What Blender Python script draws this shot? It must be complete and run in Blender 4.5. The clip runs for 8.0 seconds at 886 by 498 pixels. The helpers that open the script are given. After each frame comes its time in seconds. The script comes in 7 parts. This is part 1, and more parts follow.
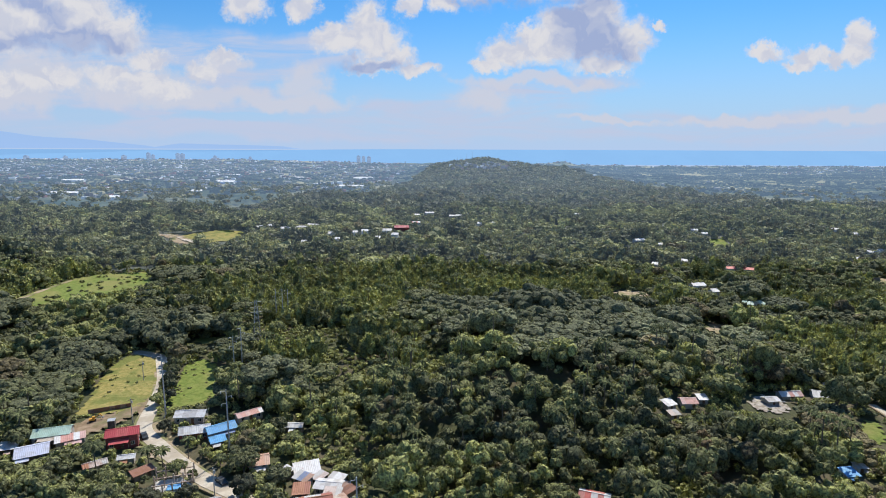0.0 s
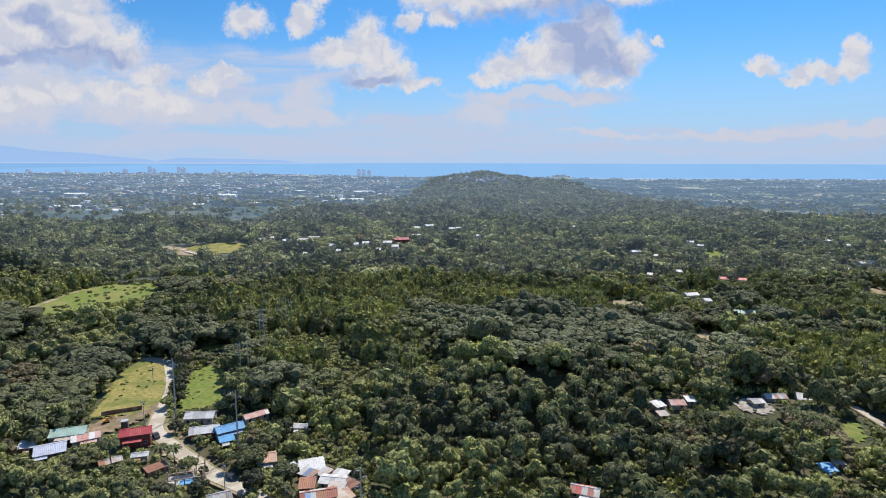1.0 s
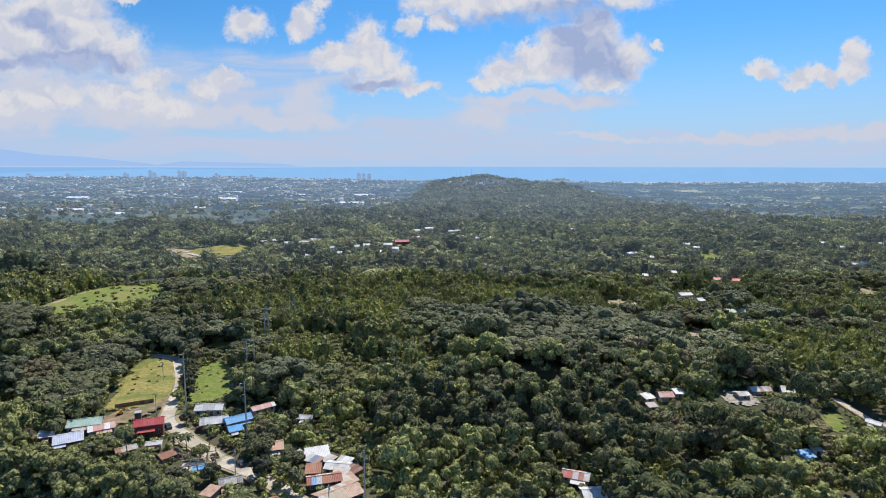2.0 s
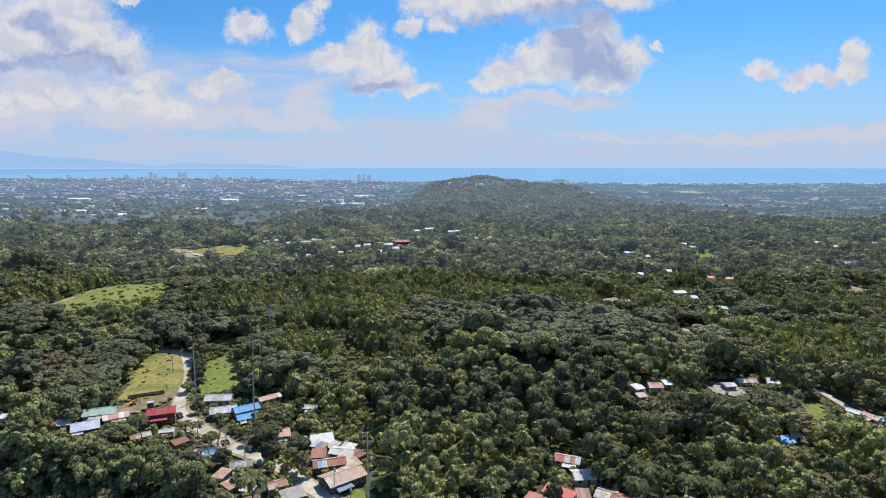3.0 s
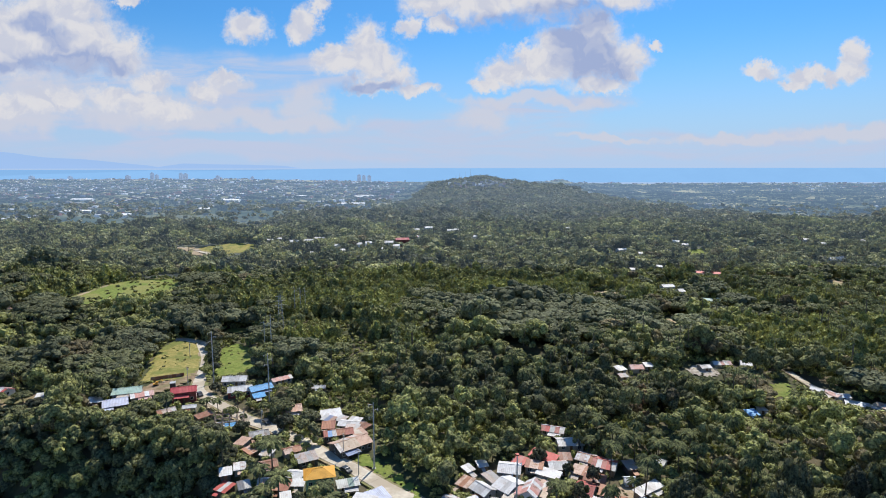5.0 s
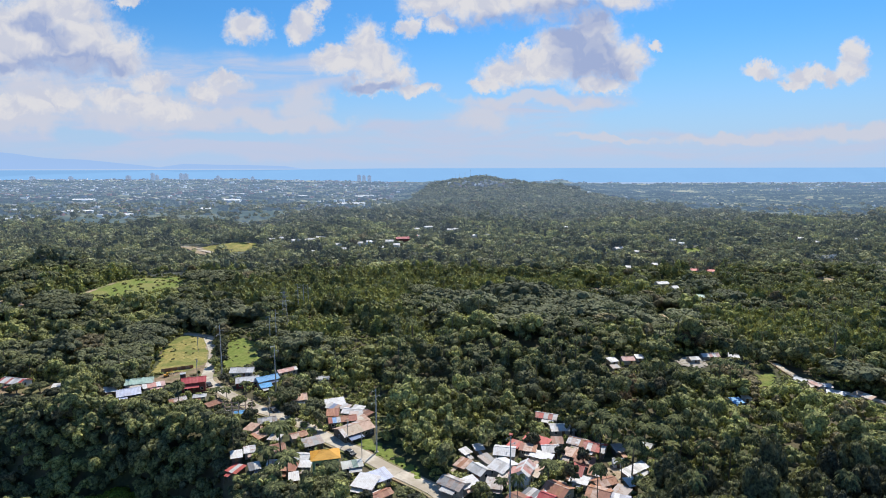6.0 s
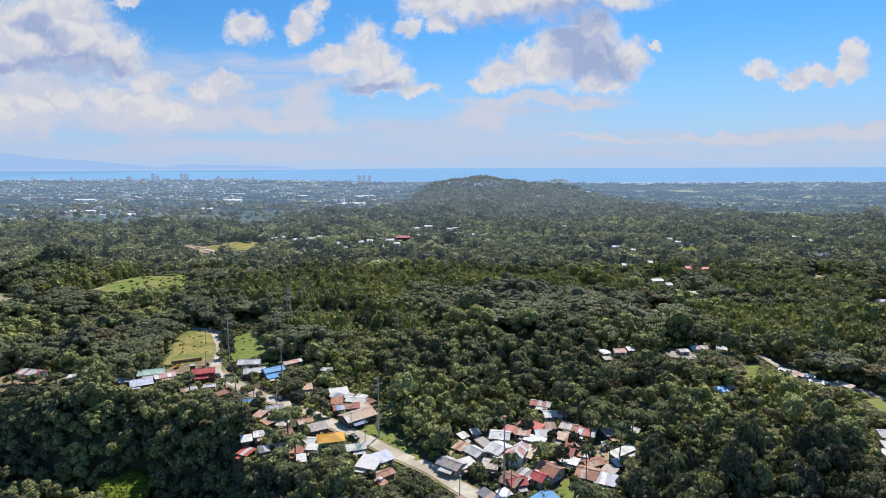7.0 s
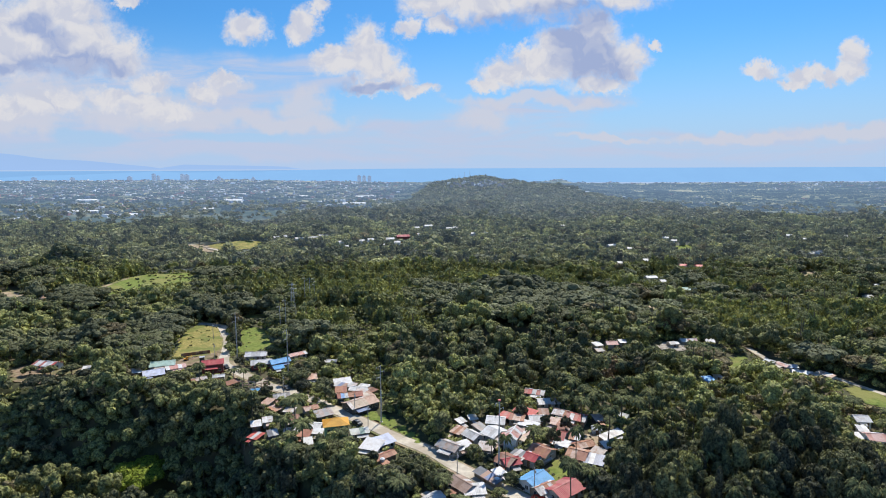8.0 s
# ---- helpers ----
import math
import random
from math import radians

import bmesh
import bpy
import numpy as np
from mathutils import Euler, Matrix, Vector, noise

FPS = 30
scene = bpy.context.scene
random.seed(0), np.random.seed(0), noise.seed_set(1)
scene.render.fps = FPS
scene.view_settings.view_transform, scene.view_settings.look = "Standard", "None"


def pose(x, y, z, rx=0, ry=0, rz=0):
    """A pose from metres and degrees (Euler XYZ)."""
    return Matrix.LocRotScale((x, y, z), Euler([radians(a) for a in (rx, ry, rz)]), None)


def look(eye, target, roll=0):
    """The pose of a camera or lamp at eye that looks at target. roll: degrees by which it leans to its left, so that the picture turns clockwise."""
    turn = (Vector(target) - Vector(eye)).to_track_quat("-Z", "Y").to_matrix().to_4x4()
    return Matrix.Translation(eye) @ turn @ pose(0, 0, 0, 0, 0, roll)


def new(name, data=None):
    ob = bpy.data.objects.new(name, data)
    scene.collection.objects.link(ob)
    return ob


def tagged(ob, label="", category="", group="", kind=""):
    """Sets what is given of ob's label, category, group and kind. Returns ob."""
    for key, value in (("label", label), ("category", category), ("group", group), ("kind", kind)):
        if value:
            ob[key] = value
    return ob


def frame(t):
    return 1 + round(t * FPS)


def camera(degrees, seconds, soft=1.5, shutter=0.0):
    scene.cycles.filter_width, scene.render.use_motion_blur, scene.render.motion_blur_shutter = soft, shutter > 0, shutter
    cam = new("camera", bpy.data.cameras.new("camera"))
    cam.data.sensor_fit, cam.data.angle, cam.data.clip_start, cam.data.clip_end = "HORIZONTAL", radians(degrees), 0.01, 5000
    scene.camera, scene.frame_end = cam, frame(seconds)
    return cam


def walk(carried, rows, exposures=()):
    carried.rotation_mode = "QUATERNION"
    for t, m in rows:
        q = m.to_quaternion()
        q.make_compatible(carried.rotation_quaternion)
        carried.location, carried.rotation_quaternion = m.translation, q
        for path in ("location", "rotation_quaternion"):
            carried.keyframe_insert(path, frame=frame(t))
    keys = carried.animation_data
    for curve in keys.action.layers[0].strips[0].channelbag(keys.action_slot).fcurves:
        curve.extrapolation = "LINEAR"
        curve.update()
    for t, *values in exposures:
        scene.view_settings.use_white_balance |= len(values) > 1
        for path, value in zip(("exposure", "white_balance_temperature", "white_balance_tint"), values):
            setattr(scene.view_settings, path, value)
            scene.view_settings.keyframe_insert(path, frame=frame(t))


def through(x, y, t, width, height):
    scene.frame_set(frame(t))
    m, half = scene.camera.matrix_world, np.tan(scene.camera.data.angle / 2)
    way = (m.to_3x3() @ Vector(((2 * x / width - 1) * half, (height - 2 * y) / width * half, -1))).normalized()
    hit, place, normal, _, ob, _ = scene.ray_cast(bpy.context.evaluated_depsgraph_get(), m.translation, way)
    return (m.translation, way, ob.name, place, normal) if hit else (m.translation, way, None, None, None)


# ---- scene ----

cam = camera(74.0, 8.0, soft=1.0)
# seconds, eye x, y, z, pitch, lean
PATH = [
    (0, 0.624, -1.249, 79.977, -9.990, -0.235),
    (0.25, 0.736, -3.735, 79.947, -9.585, -0.221),
    (0.5, 0.848, -6.205, 79.917, -9.180, -0.207),
    (0.75, 0.960, -8.663, 79.888, -8.930, -0.193),
    (1, 1.072, -11.108, 79.858, -8.681, -0.179),
    (1.25, 1.184, -13.544, 79.828, -8.537, -0.165),
    (1.5, 1.296, -15.971, 79.798, -8.393, -0.151),
    (1.75, 1.408, -18.390, 79.769, -8.365, -0.138),
    (2, 1.520, -20.805, 79.739, -8.337, -0.124),
    (2.5, 1.744, -25.623, 79.679, -8.280, -0.096),
    (3, 1.968, -30.440, 79.620, -8.220, -0.068),
    (3.5, 2.192, -35.266, 79.561, -8.214, -0.040),
    (4, 2.416, -40.116, 79.501, -8.208, -0.012),
    (4.5, 2.640, -45.002, 79.442, -8.202, 0.016),
    (5, 2.864, -49.937, 79.382, -8.196, 0.044),
    (5.5, 3.088, -54.934, 79.323, -8.190, 0.072),
    (6, 3.312, -60.005, 79.263, -8.184, 0.100),
    (6.5, 3.536, -65.163, 79.204, -8.178, 0.128),
    (7, 3.760, -70.421, 79.144, -8.172, 0.155),
    (7.5, 3.984, -75.793, 79.085, -8.166, 0.183),
    (8, 4.208, -81.290, 79.026, -8.160, 0.211),
]
walk(cam, [(t, pose(x, y, z, 90 + p, 0, 0) @ pose(0, 0, 0, 0, 0, -r)) for t, x, y, z, p, r in PATH])

# ---------------------------------------------------------------- world, sun
SUN_EL, SUN_AZ = 52.0, 22.0           # azimuth measured from +y towards +x
sun = new("sun", bpy.data.lights.new("sun", "SUN"))
sun.data.energy, sun.data.angle, sun.data.color = 5.0, radians(0.53), (1.0, 0.95, 0.86)
sd = Vector((math.sin(radians(SUN_AZ)) * math.cos(radians(SUN_EL)), math.cos(radians(SUN_AZ)) * math.cos(radians(SUN_EL)), math.sin(radians(SUN_EL))))
sun.matrix_world = look(sd * 500, (0, 0, 0))
scene.view_settings.exposure = 0.0


class Graph:
    """Short hand for shader node trees."""

    def __init__(self, tree):
        self.t = tree

    def node(self, kind, **props):
        n = self.t.nodes.new(kind)
        for k, v in props.items():
            setattr(n, k, v)
        return n

    def put(self, socket, v):
        if isinstance(v, bpy.types.NodeSocket):
            self.t.links.new(v, socket)
        else:
            socket.default_value = v

    def math(self, op, a, b=0.0, c=0.0, clamp=False):
        n = self.node("ShaderNodeMath", operation=op, use_clamp=clamp)
        for s, v in zip(n.inputs, (a, b, c)):
            self.put(s, v)
        return n.outputs[0]

    def vec(self, op, a, b=(0, 0, 0), out=0):
        n = self.node("ShaderNodeVectorMath", operation=op)
        self.put(n.inputs[0], a)
        self.put(n.inputs[1], b)
        return n.outputs[out]

    def ramp(self, v, a, b, lo=0.0, hi=1.0, smooth=True):
        n = self.node("ShaderNodeMapRange", interpolation_type="SMOOTHSTEP" if smooth else "LINEAR")
        for s, x in zip(n.inputs, (v, a, b, lo, hi)):
            self.put(s, x)
        return n.outputs[0]

    def noise(self, v, scale, detail=4.0, rough=0.55, warp=0.0, kind="3D", colour=False):
        n = self.node("ShaderNodeTexNoise", noise_dimensions=kind)
        self.put(n.inputs["Vector"], v)
        n.inputs["Scale"].default_value, n.inputs["Detail"].default_value = scale, detail
        n.inputs["Roughness"].default_value, n.inputs["Distortion"].default_value = rough, warp
        return n.outputs["Color" if colour else 0]

    def mix(self, f, a, b, blend="MIX"):
        n = self.node("ShaderNodeMix", data_type="RGBA", blend_type=blend)
        self.put(n.inputs[0], f)
        self.put(n.inputs[6], a if isinstance(a, bpy.types.NodeSocket) else (*a[:3], 1.0))
        self.put(n.inputs[7], b if isinstance(b, bpy.types.NodeSocket) else (*b[:3], 1.0))
        return n.outputs[2]


world = bpy.data.worlds.new("sky")
scene.world = world
world.use_nodes = True
world.node_tree.nodes.clear()
g = Graph(world.node_tree)
sky = g.node("ShaderNodeTexSky", sky_type="NISHITA", sun_disc=False, sun_elevation=radians(SUN_EL), sun_rotation=radians(SUN_AZ))
sky.altitude, sky.air_density, sky.dust_density, sky.ozone_density = 300.0, 1.0, 0.6, 2.5
way = g.node("ShaderNodeTexCoord").outputs["Generated"]
xyz = g.node("ShaderNodeSeparateXYZ")
g.put(xyz.inputs[0], way)
fwd = g.math("MAXIMUM", xyz.outputs[1], 0.05)
flat = g.node("ShaderNodeCombineXYZ")
g.put(flat.inputs[0], g.math("DIVIDE", xyz.outputs[0], fwd))
g.put(flat.inputs[1], g.math("DIVIDE", xyz.outputs[2], fwd))
P = flat.outputs[0]                    # the sky as seen due ahead: x across, y up, in tangents
mild = g.vec("ADD", P, g.vec("MULTIPLY", g.vec("SUBTRACT", g.noise(P, 20.0, 3.0, 0.5, colour=True), (0.5, 0.5, 0.5)), (0.07, 0.06, 0.0)))
swirl = g.vec("SUBTRACT", g.noise(P, 20.0, 9.0, 0.68, colour=True), (0.5, 0.5, 0.5))
curl = g.vec("SUBTRACT", g.noise(P, 70.0, 5.0, 0.6, colour=True), (0.5, 0.5, 0.5))
puff = g.vec("ADD", g.vec("ADD", P, g.vec("MULTIPLY", swirl, (0.080, 0.066, 0.0))), g.vec("MULTIPLY", curl, (0.015, 0.014, 0.0)))
soft = g.vec("ADD", P, g.vec("MULTIPLY", g.vec("SUBTRACT", g.noise(P, 5.0, 5.0, 0.6, colour=True), (0.5, 0.5, 0.5)), (0.30, 0.07, 0.0)))


def heap(at, blobs, k=0.25):
    """Union of soft ellipses (x, y, half width, half height): about 1 in the middle, 0 at the rim."""
    total = None
    for x, y, rx, ry in blobs:
        d = g.vec("LENGTH", g.vec("MULTIPLY", g.vec("SUBTRACT", at, (x, y, 0)), (1 / rx, 1 / ry, 0)), out=1)
        one = g.math("SUBTRACT", 1.0, d)
        total = one if total is None else g.math("SMOOTH_MAX", total, one, k)
    return total


SKY_STRENGTH = 0.10
SKY_GAIN = (0.36, 0.84, 1.24)
LOW_SKY = (4.6, 6.0, 8.5)
VEIL_WHITE = (5.2, 5.9, 7.7)
BANK_WHITE = (6.1, 6.3, 7.3)
CLOUD_WHITE = (7.2, 7.2, 7.6)
CLOUD_GREY = (3.5, 4.3, 6.6)
CLOUDS = {}                            # soft ellipses: x, y, half width, half height
CLOUDS["left"] = [(-0.685, 0.214, 0.088, 0.066), (-0.585, 0.196, 0.083, 0.053), (-0.526, 0.178, 0.046, 0.040), (-0.617, 0.249, 0.083, 0.039), (-0.726, 0.179, 0.074, 0.040), (-0.483, 0.133, 0.042, 0.020), (-0.648, 0.301, 0.109, 0.043)]
CLOUDS["leftlow"] = [(-0.640, 0.106, 0.056, 0.024), (-0.546, 0.110, 0.047, 0.020), (-0.495, 0.101, 0.033, 0.020), (-0.707, 0.097, 0.056, 0.020), (-0.454, 0.087, 0.056, 0.016)]
CLOUDS["small"] = [(-0.320, 0.220, 0.042, 0.025), (-0.223, 0.230, 0.024, 0.026), (-0.237, 0.217, 0.022, 0.019), (-0.197, 0.252, 0.020, 0.016), (-0.510, 0.270, 0.027, 0.012), (-0.362, 0.141, 0.037, 0.013), (-0.396, 0.119, 0.028, 0.018)]
CLOUDS["mid"] = [(-0.127, 0.199, 0.033, 0.037), (-0.109, 0.172, 0.051, 0.036), (-0.160, 0.168, 0.048, 0.029), (-0.077, 0.145, 0.037, 0.022), (-0.040, 0.124, 0.037, 0.012), (-0.183, 0.181, 0.028, 0.018), (-0.115, 0.131, 0.056, 0.014)]
CLOUDS["top"] = [(-0.020, 0.264, 0.055, 0.030), (0.062, 0.273, 0.082, 0.050), (0.162, 0.281, 0.100, 0.053), (0.290, 0.281, 0.073, 0.036), (-0.058, 0.225, 0.024, 0.018), (-0.002, 0.225, 0.028, 0.019)]
CLOUDS["big"] = [(0.242, 0.211, 0.055, 0.048), (0.248, 0.166, 0.079, 0.037), (0.165, 0.162, 0.065, 0.038), (0.109, 0.149, 0.051, 0.027), (0.299, 0.166, 0.039, 0.037), (0.072, 0.135, 0.034, 0.014), (0.201, 0.193, 0.056, 0.037), (0.136, 0.183, 0.037, 0.020), (0.259, 0.130, 0.056, 0.013)]
CLOUDS["right"] = [(0.523, 0.152, 0.035, 0.014), (0.594, 0.145, 0.035, 0.018), (0.576, 0.134, 0.030, 0.011), (0.636, 0.140, 0.037, 0.014), (0.673, 0.147, 0.030, 0.023), (0.672, 0.178, 0.024, 0.027), (0.347, 0.189, 0.015, 0.008)]
CLOUDS["veil"] = [(-0.643, 0.079, 0.245, 0.068), (-0.404, 0.142, 0.280, 0.049), (-0.207, 0.150, 0.130, 0.029), (-0.079, 0.053, 0.397, 0.046), (-0.332, 0.087, 0.075, 0.064), (-0.673, 0.152, 0.149, 0.080), (-0.456, 0.059, 0.283, 0.037), (0.166, 0.099, 0.159, 0.022), (0.442, 0.026, 0.284, 0.024), (0.677, 0.046, 0.246, 0.031), (0.016, 0.030, 0.853, 0.028)]
CLOUDS["bank"] = [(-0.513, 0.094, 0.130, 0.034), (-0.417, 0.074, 0.150, 0.025), (-0.667, 0.112, 0.110, 0.050), (-0.273, 0.070, 0.150, 0.018), (-0.700, 0.073, 0.080, 0.026), (-0.360, 0.128, 0.060, 0.016), (-0.230, 0.105, 0.050, 0.040), (0.50, 0.040, 0.170, 0.010), (0.68, 0.048, 0.150, 0.015), (0.28, 0.044, 0.110, 0.008), (0.16, 0.106, 0.170, 0.012), (0.07, 0.078, 0.060, 0.030)]
CLOUDS["shade"] = [(0.229, 0.180, 0.060, 0.043), (0.258, 0.153, 0.070, 0.027), (0.210, 0.211, 0.037, 0.026), (0.246, 0.228, 0.046, 0.026), (0.156, 0.112, 0.056, 0.013), (0.090, 0.231, 0.101, 0.018), (0.209, 0.246, 0.092, 0.023), (-0.625, 0.169, 0.121, 0.021), (-0.709, 0.161, 0.074, 0.014), (-0.665, 0.223, 0.046, 0.019), (-0.115, 0.131, 0.084, 0.011), (-0.579, 0.055, 0.094, 0.018), (-0.630, 0.205, 0.037, 0.022), (-0.58, 0.160, 0.09, 0.018)]
CLOUDS["gaps"] = [(-0.125, 0.093, 0.160, 0.024), (-0.452, 0.116, 0.056, 0.016), (-0.584, 0.055, 0.104, 0.016), (-0.334, 0.045, 0.104, 0.009), (-0.417, 0.218, 0.120, 0.040), (-0.261, 0.195, 0.074, 0.023)]
heaps = [heap(puff, CLOUDS[k]) for k in ("left", "leftlow", "small", "mid", "top", "big", "right")]
mass = heaps[0]
for h in heaps[1:]:
    mass = g.math("MAXIMUM", mass, h)
fine = g.noise(P, 55.0, 6.0, 0.65)
cover = g.ramp(g.math("ADD", mass, g.math("MULTIPLY", g.math("SUBTRACT", fine, 0.5), 0.56)), -0.22, 0.48)
veil = g.ramp(heap(soft, CLOUDS["veil"], 0.4), -0.05, 0.42, 0.0, 0.95)
streak = g.noise(g.vec("MULTIPLY", P, (2.0, 14.0, 0.0)), 2.2, 6.0, 0.6, 0.6)
veil = g.math("MULTIPLY", veil, g.ramp(streak, 0.34, 0.62, 0.25, 1.0))
veil = g.math("MULTIPLY", veil, g.ramp(heap(soft, CLOUDS["gaps"], 0.3), -0.15, 0.45, 1.0, 0.12))
shade = g.ramp(heap(mild, CLOUDS["shade"], 0.3), -0.15, 0.65)
billow = g.noise(mild, 24.0, 5.0, 0.55)
above = g.noise(g.vec("ADD", mild, (0.007, 0.013, 0.0)), 24.0, 5.0, 0.55)
folds = g.ramp(g.math("SUBTRACT", above, billow), -0.10, 0.14, 0.0, 0.36)
dim = g.math("ADD", g.math("MULTIPLY", shade, 0.80), folds, clamp=True)
elev = xyz.outputs[2]
haze = g.ramp(elev, -0.04, 0.23, 0.0, 1.0)
blue = g.mix(1.0, sky.outputs[0], (SKY_GAIN[0], SKY_GAIN[1], SKY_GAIN[2]), "MULTIPLY")
low = g.mix(haze, LOW_SKY, blue)
bank = g.ramp(g.math("ADD", heap(mild, CLOUDS["bank"], 0.35), g.math("MULTIPLY", g.math("SUBTRACT", fine, 0.5), 0.7)), -0.10, 0.55, 0.0, 0.85)
bank = g.math("MULTIPLY", bank, g.ramp(heap(soft, CLOUDS["gaps"][2:3], 0.3), -0.1, 0.5, 1.0, 0.1))
clouded = g.mix(bank, g.mix(veil, low, VEIL_WHITE), BANK_WHITE)
white = g.mix(dim, CLOUD_WHITE, CLOUD_GREY)
ahead = g.math("MULTIPLY", g.ramp(xyz.outputs[1], 0.06, 0.2), g.ramp(elev, 0.30, 0.42, 1.0, 0.0))
full = g.mix(cover, clouded, white)
g_bg = g.node("ShaderNodeBackground")
g.put(g_bg.inputs[0], full)
g_bg.inputs[1].default_value = SKY_STRENGTH
g_far = g.node("ShaderNodeBackground")
drift = g.ramp(g.noise(way, 2.6, 5.0, 0.6), 0.48, 0.70, 0.0, 0.25)      # the thin broken cloud goes on overhead and behind
g.put(g_far.inputs[0], g.mix(drift, low, CLOUD_WHITE))
g_far.inputs[1].default_value = SKY_STRENGTH
pick = g.node("ShaderNodeMixShader")
g.put(pick.inputs[0], ahead)
g.put(pick.inputs[1], g_far.outputs[0])
g.put(pick.inputs[2], g_bg.outputs[0])
g.put(g.node("ShaderNodeOutputWorld").inputs[0], pick.outputs[0])


# ---------------------------------------------------------------- materials
def material(name, rough=0.8, metal=0.0):
    m = bpy.data.materials.new(name)
    m.use_nodes = True
    q = Graph(m.node_tree)
    b = m.node_tree.nodes["Principled BSDF"]
    b.inputs["Roughness"].default_value, b.inputs["Metallic"].default_value = rough, metal
    b.inputs["Specular IOR Level"].default_value = 0.3
    return m, q, b


def place(q):
    return q.node("ShaderNodeNewGeometry").outputs["Position"]


def bumped(q, b, height, strength, dist):
    n = q.node("ShaderNodeBump")
    n.inputs["Strength"].default_value, n.inputs["Distance"].default_value = strength, dist
    q.put(n.inputs["Height"], height)
    q.put(b.inputs["Normal"], n.outputs[0])


ASHEN = (0.122, 0.128, 0.080), (0.222, 0.228, 0.134)


def painted_haze(q, p, near, far, low, high):
    """Strength of haze painted into far materials as emission, growing with the distance north."""
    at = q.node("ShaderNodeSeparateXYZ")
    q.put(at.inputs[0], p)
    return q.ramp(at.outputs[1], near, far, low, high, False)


def leaf_material(name, dark, light, dry, through=0.35, grainy=1.0, distant=False):
    """Foliage: colour by plant (the tint attribute), by clump and by spot; part of the light passes through; distant
    paints haze on.
    """
    m, q, b = material(name, 0.75)
    p = place(q)
    tint = q.node("ShaderNodeAttribute", attribute_name="tint").outputs["Fac"]
    spread = q.math("MULTIPLY", q.math("SUBTRACT", q.node("ShaderNodeObjectInfo").outputs["Random"], 0.5), 0.5)
    c = q.mix(q.math("ADD", tint, spread, clamp=True), dark, light)
    c = q.mix(q.ramp(q.noise(p, 0.02, 3.0), 0.50, 0.72, 0.0, 0.22), c, dry)
    c = q.mix(q.ramp(tint, 1.6, 1.9), c, q.mix(q.math("SUBTRACT", tint, 2.0, clamp=True), ASHEN[0], ASHEN[1]))
    c = q.mix(q.ramp(tint, 3.3, 3.7), c, q.mix(q.math("SUBTRACT", tint, 4.0, clamp=True), (0.135, 0.112, 0.070), (0.27, 0.225, 0.13)))
    # noise varies leaf tone and paints shadowed gaps and lit leaves into it
    grain_shade = q.noise(p, 1.3 * grainy, 5.0, 0.78)
    c = q.mix(q.ramp(grain_shade, 0.42, 0.58), q.mix(1.0, c, (0.46, 0.48, 0.52), "MULTIPLY"), q.mix(1.0, c, (1.58, 1.60, 1.45), "MULTIPLY"))
    bumped(q, b, grain_shade, 0.45, 0.4 / grainy)
    q.put(b.inputs["Base Color"], c)
    b.inputs["Specular IOR Level"].default_value = 0.10
    t = q.node("ShaderNodeBsdfTranslucent")
    q.put(t.inputs[0], q.mix(1.0, c, (1.2, 1.15, 0.85), "MULTIPLY"))
    mix = q.node("ShaderNodeMixShader")
    mix.inputs[0].default_value = through
    q.put(mix.inputs[1], b.outputs[0])
    q.put(mix.inputs[2], t.outputs[0])
    # bluish emission paints haze over distant leaves, stronger further off
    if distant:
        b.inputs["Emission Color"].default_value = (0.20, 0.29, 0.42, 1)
        q.put(b.inputs["Emission Strength"], painted_haze(q, p, 430.0, 1700.0, 0.05, 0.39))
    q.put(m.node_tree.nodes["Material Output"].inputs[0], mix.outputs[0])
    return m


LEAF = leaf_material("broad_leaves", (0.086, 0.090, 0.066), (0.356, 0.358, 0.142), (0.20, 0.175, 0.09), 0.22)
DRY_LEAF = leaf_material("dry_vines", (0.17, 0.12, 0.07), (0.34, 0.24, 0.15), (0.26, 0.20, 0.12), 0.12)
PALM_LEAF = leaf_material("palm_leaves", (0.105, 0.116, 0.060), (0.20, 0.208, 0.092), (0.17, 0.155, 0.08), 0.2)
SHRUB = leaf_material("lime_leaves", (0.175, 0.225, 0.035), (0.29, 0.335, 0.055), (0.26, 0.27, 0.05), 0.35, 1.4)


def two_tone(name, a, b2, scale, rough=0.85, bump=0.3, dist=0.05, c=None, cscale=0.05, metal=0.0):
    m, q, b = material(name, rough, metal)
    p = place(q)
    n = q.noise(p, scale, 6.0, 0.6)
    col = q.mix(q.ramp(n, 0.35, 0.65), a, b2)
    if c:
        col = q.mix(q.ramp(q.noise(p, cscale, 4.0), 0.45, 0.62), col, c)
    q.put(b.inputs["Base Color"], col)
    if bump:
        bumped(q, b, n, bump, dist)
    return m


BARK = two_tone("bark", (0.14, 0.11, 0.08), (0.24, 0.20, 0.15), 3.0, 0.9)
EARTH = two_tone("bare_earth", (0.34, 0.25, 0.16), (0.46, 0.36, 0.25), 0.5, 0.95, 0.4, 0.1, (0.20, 0.20, 0.08), 0.12)
GRADED = two_tone("graded_brown_earth", (0.22, 0.15, 0.09), (0.34, 0.25, 0.165), 0.45, 0.95, 0.6, 0.25, (0.17, 0.16, 0.07), 0.10)
SOIL = two_tone("forest_floor", (0.055, 0.062, 0.030), (0.095, 0.100, 0.044), 0.6, 0.95, 0.7, 0.4, (0.12, 0.10, 0.06), 0.05)
GRASS = two_tone("dry_grass", (0.235, 0.215, 0.055), (0.38, 0.31, 0.11), 0.6, 0.95, 0.9, 0.5, (0.18, 0.195, 0.05), 0.10)
